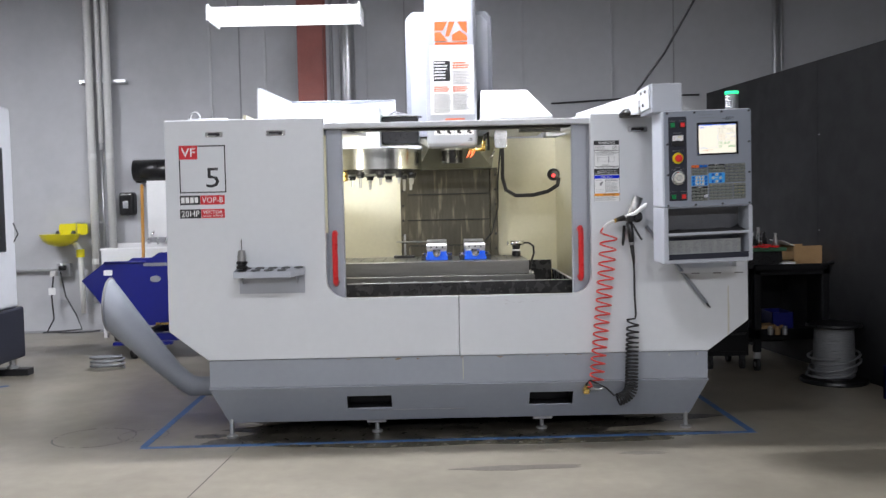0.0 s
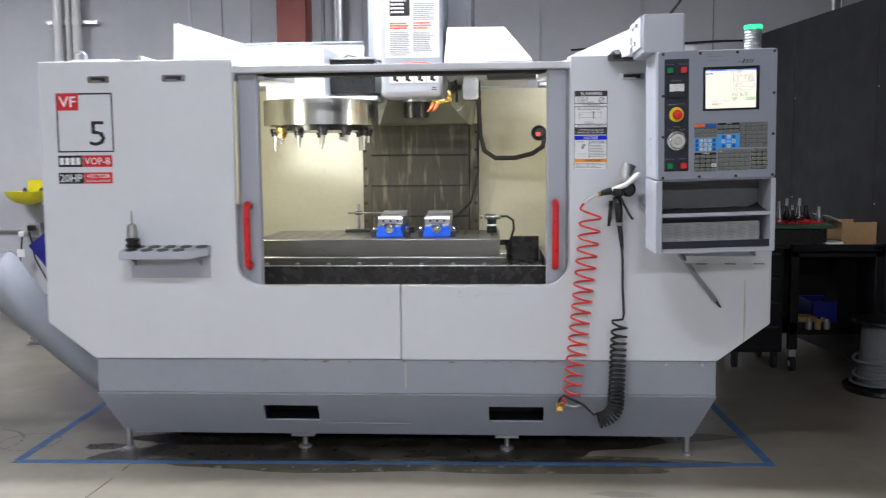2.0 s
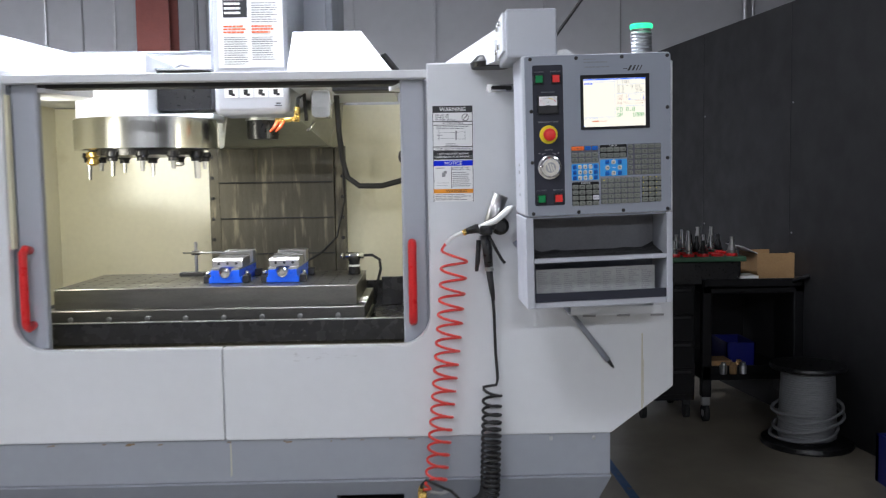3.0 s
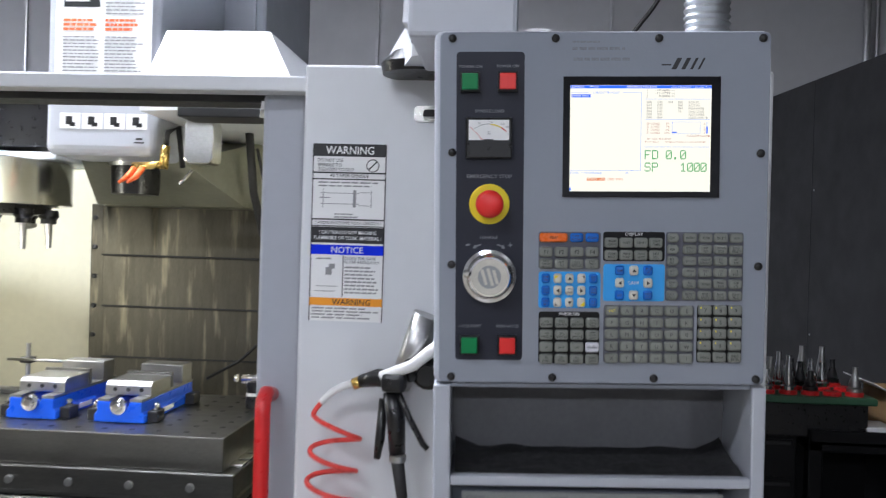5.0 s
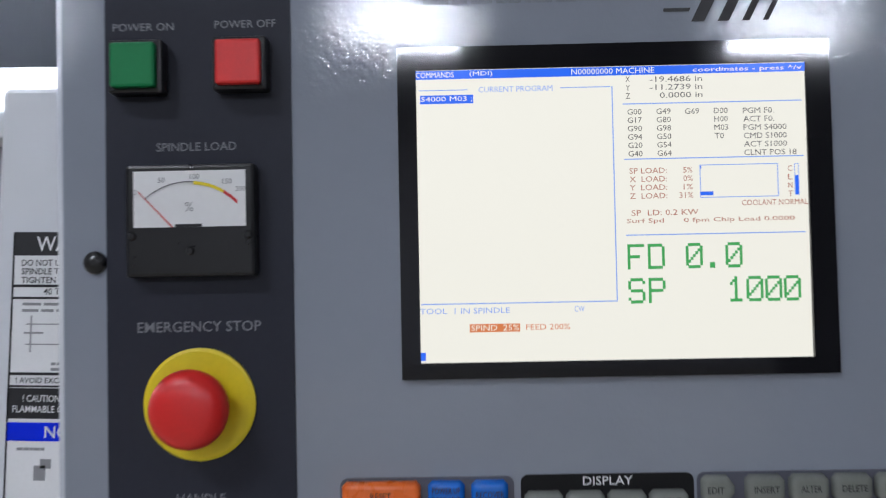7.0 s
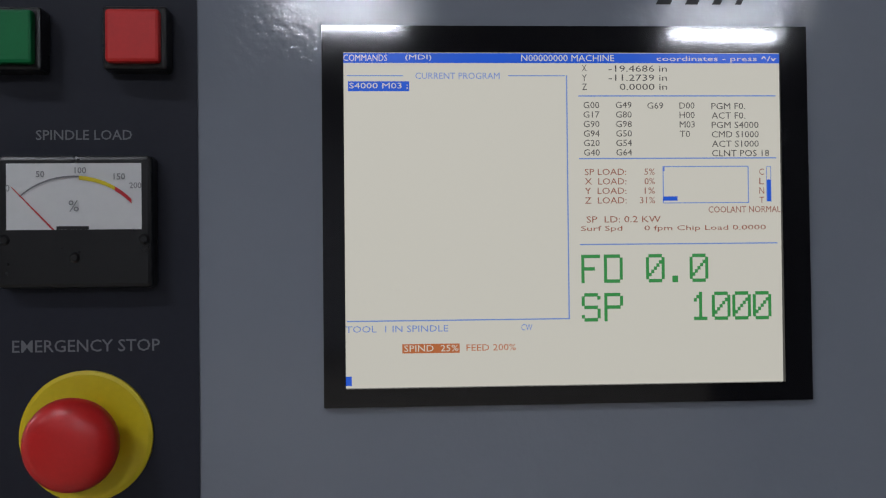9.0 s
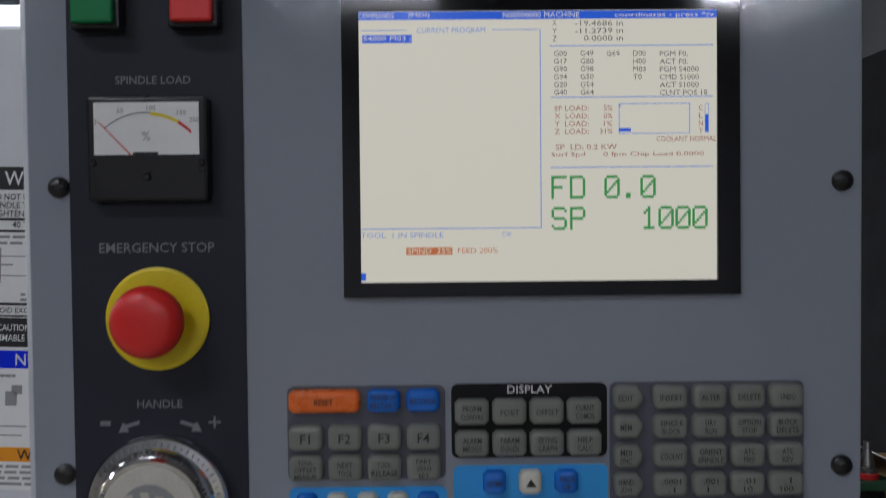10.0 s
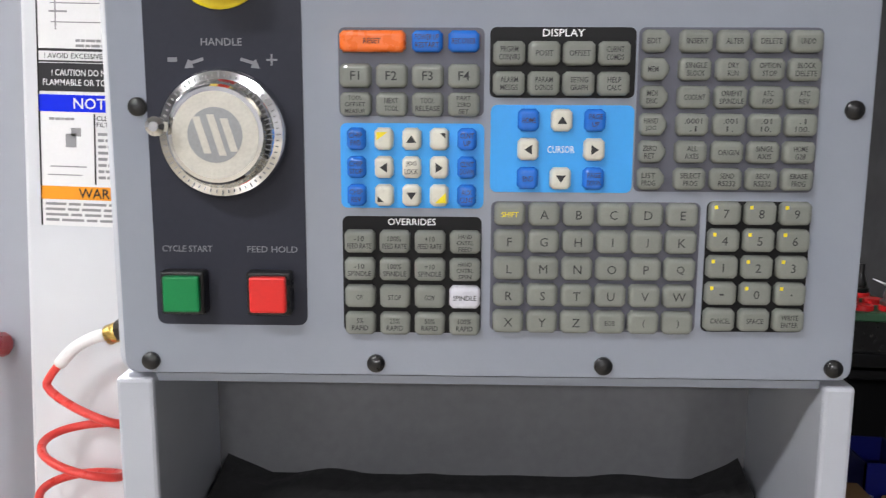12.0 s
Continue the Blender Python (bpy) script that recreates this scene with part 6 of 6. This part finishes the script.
part("bottom_plate", box(1.1135, 1.6085, PF + 0.012, 4.9, 1.088, 1.11, 0.003), pend_light, pend)
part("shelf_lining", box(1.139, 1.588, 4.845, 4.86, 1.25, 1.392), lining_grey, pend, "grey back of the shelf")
placard = part("placard", box(1.156, 1.57, 4.77, 4.774, 1.115, 1.21, 0.001), paper_grey, pend, "worn grey instruction placard")
bars("small_print", [r for k in range(9) for r in text_rows(1.163 + k * 0.045, 1.2 + k * 0.045, 1.203 - 0.004 * (k % 3), 12 - k % 4, 0.0068, 0.0032, 60 + k, 0.6)], ink_grey, placard, 4.7695)
part("pocket_front", box(1.139, 1.588, PF + 0.008, PF + 0.012, 1.11, 1.14), strip_dark, pend)
# rubber mesh mat crumpled in the shelf
matm = bmesh.new()
cols, rowsn = 46, 12
gv = []
for j in range(rowsn):
    yy = PF + 0.022 + j * (0.14 / (rowsn - 1))
    gv.append([matm.verts.new((1.145 + i * (0.438 / (cols - 1)), yy, 1.2545 + 0.008 * max(0, noise.noise((i * 0.16, j * 0.3, 3.1))) + 0.008 * (j / (rowsn - 1)) ** 2 + 0.02 * max(0, 1 - i / 4) * (j / rowsn) + 0.02 * max(0, 1 - (cols - 1 - i) / 4) * (j / rowsn))) for i in range(cols)])
for j in range(rowsn - 1):
    for i in range(cols - 1):
        matm.faces.new((gv[j][i], gv[j][i + 1], gv[j + 1][i + 1], gv[j + 1][i]))
bmesh.ops.recalc_face_normals(matm, faces=matm.faces[:])
bmesh.ops.solidify(matm, geom=matm.faces[:], thickness=0.002)
part("mesh_mat", matm, rubber, pend, "crumpled black mesh mat")
# side screws of the case and the bolts on the flank
for z in (1.5, 1.47, 1.57, 1.545):
    part("flank_bolt", rod((1.1105, 4.8, z), (1.1135, 4.8, z), 0.006, n=10), galvanised, pend)
# beacon
beacon = thing("beacon_light", "stacked signal beacon with lit green top", "beacon", (1.535, 4.79, 1.924))
hang(beacon)
part("stem", lathe([(0.036, 0.0)] + [(0.036 - 0.004 * (k % 2), 0.004 + k * 0.0055) for k in range(14)] + [(0.034, 0.084)], (1.535, 4.79, 1.923), "z", 28), galvanised, beacon, "ribbed metal stem")
part("lens", lathe([(0.036, 0.0), (0.038, 0.003), (0.038, 0.014), (0.034, 0.018), (0.01, 0.02)], (1.535, 4.79, 2.007), "z", 28), green_lit, beacon, "lit green lens")

# ---------------------------------------------------------------- right corner: cart, boxes, spool
cart = thing("utility_cart", "black two-tier utility cart on castors", "cart", (2.8, 7.4, 0))
nudge(cart, 0, 0.06, 0, (1, 1, 1.045))
CX0, CX1, CY0, CY1 = 2.47, 3.09, 7.02, 7.82
for zt in (0.81, 0.3):
    part("shelf", joined(box(CX0, CX1, CY0, CY1, zt - 0.03, zt, 0.01), box(CX0, CX1, CY0, CY0 + 0.02, zt - 0.05, zt + 0.035, 0.006), box(CX0, CX1, CY1 - 0.02, CY1, zt - 0.05, zt + 0.035, 0.006), box(CX0, CX0 + 0.02, CY0, CY1, zt - 0.05, zt + 0.035, 0.006), box(CX1 - 0.02, CX1, CY0, CY1, zt - 0.05, zt + 0.035, 0.006)), black_overlay, cart)
for lx in (CX0 + 0.03, CX1 - 0.03):
    for ly in (CY0 + 0.03, CY1 - 0.03):
        part("post", box(lx - 0.03, lx + 0.03, ly - 0.03, ly + 0.03, 0.15, 0.8, 0.008), black_overlay, cart)
        c = part("castor", rod((lx - 0.015, ly, 0.052), (lx + 0.015, ly, 0.052), 0.05, n=20), rubber, cart)
        part("hub", rod((lx - 0.018, ly, 0.052), (lx + 0.018, ly, 0.052), 0.022, n=12), galvanised, c)
        part("fork", box(lx - 0.025, lx + 0.025, ly - 0.02, ly + 0.02, 0.1, 0.155, 0.004), galvanised, c)
part("handle", tube([(CX1 - 0.08, CY0 + 0.02, 0.82), (CX1 + 0.0, CY0 - 0.06, 0.86), (CX1 + 0.02, CY0 - 0.06, 0.86), (CX1 + 0.02, CY0 + 0.1, 0.84)], 0.014, 8), black_overlay, cart)
# black sheets added to keep the space between the cart shelves dark
part("back_panel", box(CX0 + 0.06, CX1 - 0.06, CY1 - 0.045, CY1 - 0.03, 0.12, 0.78, 0.003), black_overlay, cart)
part("side_panel", box(CX1 - 0.045, CX1 - 0.03, CY0 + 0.06, CY1 - 0.06, 0.12, 0.78, 0.003), black_overlay, cart)
cabinet = thing("tool_cabinet", "matt black tool cabinet on castors beside the cart", "cabinet", (2.27, 7.4, 0))
part("body", box(2.1, 2.45, 7.16, 7.62, 0.12, 0.846, 0.006), black_overlay, cabinet)
for dz in (0.16, 0.33, 0.5, 0.67):
    drawer = part("drawer", box(2.115, 2.435, 7.148, 7.159, dz, dz + 0.155, 0.003), black_overlay, cabinet)
    part("pull", box(2.13, 2.42, 7.138, 7.149, dz + 0.135, dz + 0.15, 0.003), rubber, drawer)
for lx in (2.14, 2.41):
    for ly in (7.21, 7.57):
        part("castor", joined(rod((lx - 0.015, ly, 0.047), (lx + 0.015, ly, 0.047), 0.045, n=18), box(lx - 0.022, lx + 0.022, ly - 0.02, ly + 0.02, 0.085, 0.122, 0.003)), rubber, cabinet)
cardbox = thing("cardboard_box", "open brown cardboard box on the cart", "box", (2.95, 7.4, 0.82))
nudge(cardbox, -0.02, 0, 0.036)
bx0, bx1, by0, by1, bz0, bz1 = 2.86, 3.09, 7.18, 7.5, 0.812, 0.99
for wall in (box(bx0, bx1, by0, by0 + 0.005, bz0, bz1), box(bx0, bx1, by1 - 0.005, by1, bz0, bz1), box(bx0, bx0 + 0.005, by0 + 0.005, by1 - 0.005, bz0, bz1), box(bx1 - 0.005, bx1, by0 + 0.005, by1 - 0.005, bz0, bz1), box(bx0, bx1, by0, by1, bz0 - 0.001, bz0 + 0.005)):
    part("panel", wall, cardboard, cardbox)
flap = prism([(by0, bz1), (by1, bz1), (by1, bz1 + 0.004), (by0, bz1 + 0.004)], bx0 - 0.1, bx0, "x")
bmesh.ops.rotate(flap, verts=flap.verts[:], cent=(bx0, by0, bz1), matrix=Matrix.Rotation(radians(25), 3, "Y"))
part("flap", flap, label_white, cardbox, "pale open flap")
small = solid("small_box", box(2.68, 2.82, 7.1, 7.26, 0.849, 0.9, 0.004), label_white, "small white carton on the cart", "box")
solid("small_box", box(2.53, 2.66, 7.1, 7.25, 0.302, 0.38, 0.004), cardboard, "small brown carton on the lower cart shelf", "box")
solid("parts_bin", joined(box(2.66, 2.84, 7.2, 7.5, 0.302, 0.31), box(2.66, 2.84, 7.2, 7.208, 0.302, 0.47), box(2.66, 2.84, 7.49, 7.5, 0.302, 0.47), box(2.66, 2.668, 7.2, 7.5, 0.302, 0.47), box(2.832, 2.84, 7.2, 7.5, 0.302, 0.47)), cart_blue, "blue plastic bin on the lower cart shelf", "bin")
for k in range(6):
    bxx = 2.6 + (k % 3) * 0.06
    solid("parts_jar", lathe([(0.022, 0), (0.024, 0.05), (0.016, 0.06), (0.016, 0.07)], (bxx, 7.08 + (k // 3) * 0.07, 0.302 if k < 3 else 0.302), "z", 12), cardboard if k % 2 else galvanised, "small jar of parts on the lower cart shelf", "jar", "jars on the cart")
caddy = thing("tool_caddy", "green tray of red sockets with tool holders standing in it", "tool tray", (2.45, 7.25, 0.9))
nudge(caddy, 0.03, 0.06, 0.036)
part("case", box(2.06, 2.68, 7.04, 7.55, 0.812, 0.955, 0.008), black, caddy, "black case")
part("tray", box(2.05, 2.7, 7.0, 7.56, 0.955, 0.985, 0.006), green_mat, caddy, "green tray")
rnd = random.Random(7)
for i in range(7):
    for j in range(4):
        hx, hy = 2.1 + i * 0.088, 7.06 + j * 0.13
        part("socket", lathe([(0.036, 0), (0.036, 0.016), (0.03, 0.018)], (hx, hy, 0.985), "z", 16), red_plastic, caddy)
        if rnd.random() < 0.72:
            h = rnd.choice((0.05, 0.07, 0.11))
            part("tool_holder", lathe([(0.03, 0), (0.032, 0.014), (0.022, 0.02), (0.024, 0.03), (0.012, h), (0.012, h + 0.03)], (hx, hy, 1.003), "z", 14), rnd.choice((steel, black, chrome)), caddy)
spool = thing("cable_spool", "grey cable wound on a black spool on the floor", "spool", (2.92, 6.62, 0))
part("flange", lathe([(0.245, 0), (0.25, 0.01), (0.245, 0.03)], (2.92, 6.62, 0.0), "z", 40), black, spool)
part("flange", lathe([(0.2, 0), (0.205, 0.01), (0.2, 0.025)], (2.92, 6.62, 0.43), "z", 40), black, spool)
part("core", lathe([(0.135, 0.03), (0.12, 0.44)], (2.92, 6.62, 0.0), "z", 32), black, spool)
wind = []
for i in range(30 * 28 + 1):
    a = 2 * math.pi * i / 28
    k = i / (30 * 28)
    r = 0.15 - 0.015 * k
    wind.append((2.92 + r * math.cos(a), 6.62 + r * math.sin(a), 0.045 + 0.375 * k))
part("cable", tube(wind, 0.0085, 6), cable_grey, spool, "grey cable winding")
loose = []
for i in range(150):
    a = 2 * math.pi * i / 40
    k = i / 149
    loose.append((2.92 + (0.175 + 0.03 * math.sin(a * 0.7)) * math.cos(a), 6.62 + (0.175 + 0.02 * math.cos(a * 1.3)) * math.sin(a), 0.06 + 0.17 * k + 0.035 * math.sin(a + 1)))
part("loose_cable", tube(loose, 0.0095, 6), cable_grey, spool, "loose turns of grey cable")
tote = thing("blue_tote", "blue plastic tote on the floor by the partition", "tote", (3.08, 5.75, 0))
part("shell", joined(box(2.99, 3.17, 5.62, 5.66, 0.0, 0.24, 0.006), box(2.99, 3.17, 5.96, 6.0, 0.0, 0.24, 0.006), box(2.99, 3.01, 5.62, 6.0, 0.0, 0.24, 0.006), box(3.14, 3.17, 5.62, 6.0, 0.0, 0.24, 0.006), box(3.0, 3.16, 5.64, 5.98, 0.0, 0.02)), cart_blue, tote)
solid("yellow_post", box(2.80, 2.87, 5.36, 5.43, 0.0, 0.72, 0.004), wood, "yellow-orange wooden post by the partition", "post")

# ---------------------------------------------------------------- left: hopper cart and the neighbouring machine
hopper = thing("chip_hopper", "dark blue tilting chip hopper cart on castors", "hopper", (-2.6, 8.2, 0))
nudge(hopper, -0.1, 0.35, 0, (1.03, 1.03, 1.03))
prof = [(-3.43, 0.75), (-3.21, 0.915), (-2.83, 0.915), (-2.7, 1.0), (-2.0, 1.0), (-1.95, 0.32), (-2.75, 0.32), (-3.1, 0.33)]
for ya, yb in ((8.0, 8.02), (8.75, 8.77)):
    part("side", prism(prof, ya, yb), cart_blue, hopper)
part("chute_floor", prism([(-3.43, 0.75), (-3.1, 0.33), (-1.95, 0.32), (-1.95, 0.345), (-3.08, 0.355), (-3.41, 0.765)], 8.02, 8.75), cart_blue, hopper)
part("back_plate", box(-2.0, -1.97, 8.02, 8.75, 0.33, 1.0), cart_blue, hopper)
part("rim", rod((-3.21, 7.995, 0.915), (-2.83, 7.995, 0.915), 0.012, n=8), cart_blue, hopper)
part("frame", joined(box(-2.95, -1.9, 8.03, 8.1, 0.17, 0.24, 0.004), box(-2.95, -1.9, 8.67, 8.74, 0.17, 0.24, 0.004), box(-2.95, -2.88, 8.03, 8.74, 0.17, 0.24, 0.004)), cart_blue, hopper)
part("foot_bar", box(-3.15, -2.6, 7.96, 8.02, 0.14, 0.17, 0.004), cart_blue, hopper)
part("edge_strip", box(-2.75, -1.95, 7.985, 7.998, 0.325, 0.345, 0.002), brass, hopper)
for lx in (-2.98, -2.1):
    for ly in (8.06, 8.7):
        part("castor", rod((lx - 0.02, ly, 0.075), (lx + 0.02, ly, 0.075), 0.073, n=20), rubber, hopper)
bars("label_plate", [(-3.22, -3.14, 0.795, 0.845)], label_white, hopper, 7.997)
bars("name_plate", [(-2.85, -2.62, 0.875, 0.905)], ink_light, hopper, 7.997)
part("oval_badge", prism([(-2.74 + 0.05 * math.cos(a * 0.314), 0.755 + 0.03 * math.sin(a * 0.314)) for a in range(20)], 7.99, 7.998), galvanised, hopper)
hose = thing("floor_hose", "grey hose coiled on the floor beside the hopper", "hose", (-3.1, 7.9, 0))
part("coil", tube([(-3.15 + 0.15 * math.cos(a * 0.5), 7.85 + 0.1 * math.sin(a * 0.5), 0.015 + 0.003 * a) for a in range(38)], 0.012, 6), cable_grey, hose)
drainpipe = solid("drain_pipe", tube([(-3.75, 9.6, 0.45), (-3.62, 9.6, 0.45), (-3.56, 9.6, 0.42), (-3.55, 9.6, 0.0)], 0.03, 12), pipe_white, "white drain pipe elbow under the sink", "pipe")
drainpipe.location = (-0.13, 0.37, 0)
solid("waste_bin", lathe([(0.13, 0), (0.16, 0.4), (0.165, 0.4), (0.165, 0.41), (0.15, 0.41)], (-3.63, 9.72, 0), "z", 20), rubber, "dark waste bin by the sink", "bin")

other = thing("white_machine", "white machine with dark grey base and side window", "machine", (-4.8, 7.0, 0))
nudge(other, 0.06)
part("body", box(-5.6, -3.94, 6.0, 7.74, 0.6, 2.36, 0.03, 3), white_paint, other, "white upper body")
part("base", box(-5.6, -3.9, 6.0, 7.76, 0.15, 0.602, 0.02), strip_dark, other, "dark grey base")
part("door_window", box(-3.942, -3.934, 6.3, 7.55, 1.1, 2.0, 0.003), black_gloss, other, "dark side window")
part("runner", box(-5.6, -3.82, 7.6, 7.72, 0.0, 0.06, 0.004), ink_black, other)
for fx in (-3.98, -5.4):
    part("levelling_foot", lathe([(0.05, 0.0), (0.05, 0.02), (0.025, 0.03), (0.025, 0.1)], (fx, 7.66, 0.06), "z", 16), galvanised, other)
part("side_cable", tube([(-3.94, 7.7, 1.35), (-3.9, 7.7, 1.25), (-3.94, 7.7, 1.18)], 0.006, 6), rubber, other)

# ---------------------------------------------------------------- lettering
jobs = []
for name, lines, mat, parent, y, label in LETTERS:
    for words, x, z, h, w, align in lines:
        cu = bpy.data.curves.new("letters", "FONT")
        cu.body, cu.resolution_u, cu.fill_mode, cu.offset = words, 2, "FRONT", -0.014 if mat is screen_green else 0.0 if mat in (screen_ink, screen_brown, screen_sky, screen_lit, screen_orange) or len(words) < 2 else 0.007
        jobs.append((new("letters", cu)))
bpy.context.view_layer.update()
graph = bpy.context.evaluated_depsgraph_get()
outlines = []
for ob in jobs:
    ev = ob.evaluated_get(graph)
    me = ev.to_mesh()
    outlines.append(([tuple(v.co[:2]) for v in me.vertices], [tuple(p.vertices) for p in me.polygons]))
    ev.to_mesh_clear()
for ob in jobs:
    cu = ob.data
    bpy.data.objects.remove(ob)
    bpy.data.curves.remove(cu)
i = 0
for name, lines, mat, parent, y, label in LETTERS:
    verts, faces = [], []
    for words, x, z, h, w, align in lines:
        pts, polys = outlines[i]
        i += 1
        if not pts:
            continue
        lo_x, hi_x = min(p[0] for p in pts), max(p[0] for p in pts)
        lo_y, hi_y = min(p[1] for p in pts), max(p[1] for p in pts)
        kz = h / max(hi_y - lo_y, 1e-6)
        kx = kz if w is None else w / max(hi_x - lo_x, 1e-6)
        wide = (hi_x - lo_x) * kx
        left = {"l": x, "c": x - wide / 2, "r": x - wide}[align]
        base = len(verts)
        verts += [(left + (px - lo_x) * kx, y, z - h / 2 + (py - lo_y) * kz) for px, py in pts]
        faces += [tuple(base + k for k in poly) for poly in polys]
    me = bpy.data.meshes.new(name)
    me.from_pydata(verts, [], faces)
    me.materials.append(mat)
    tagged(seat(new(name, me), parent, label), kind="stuff" if len(lines) > 1 or len(lines[0][0]) > 1 else "")
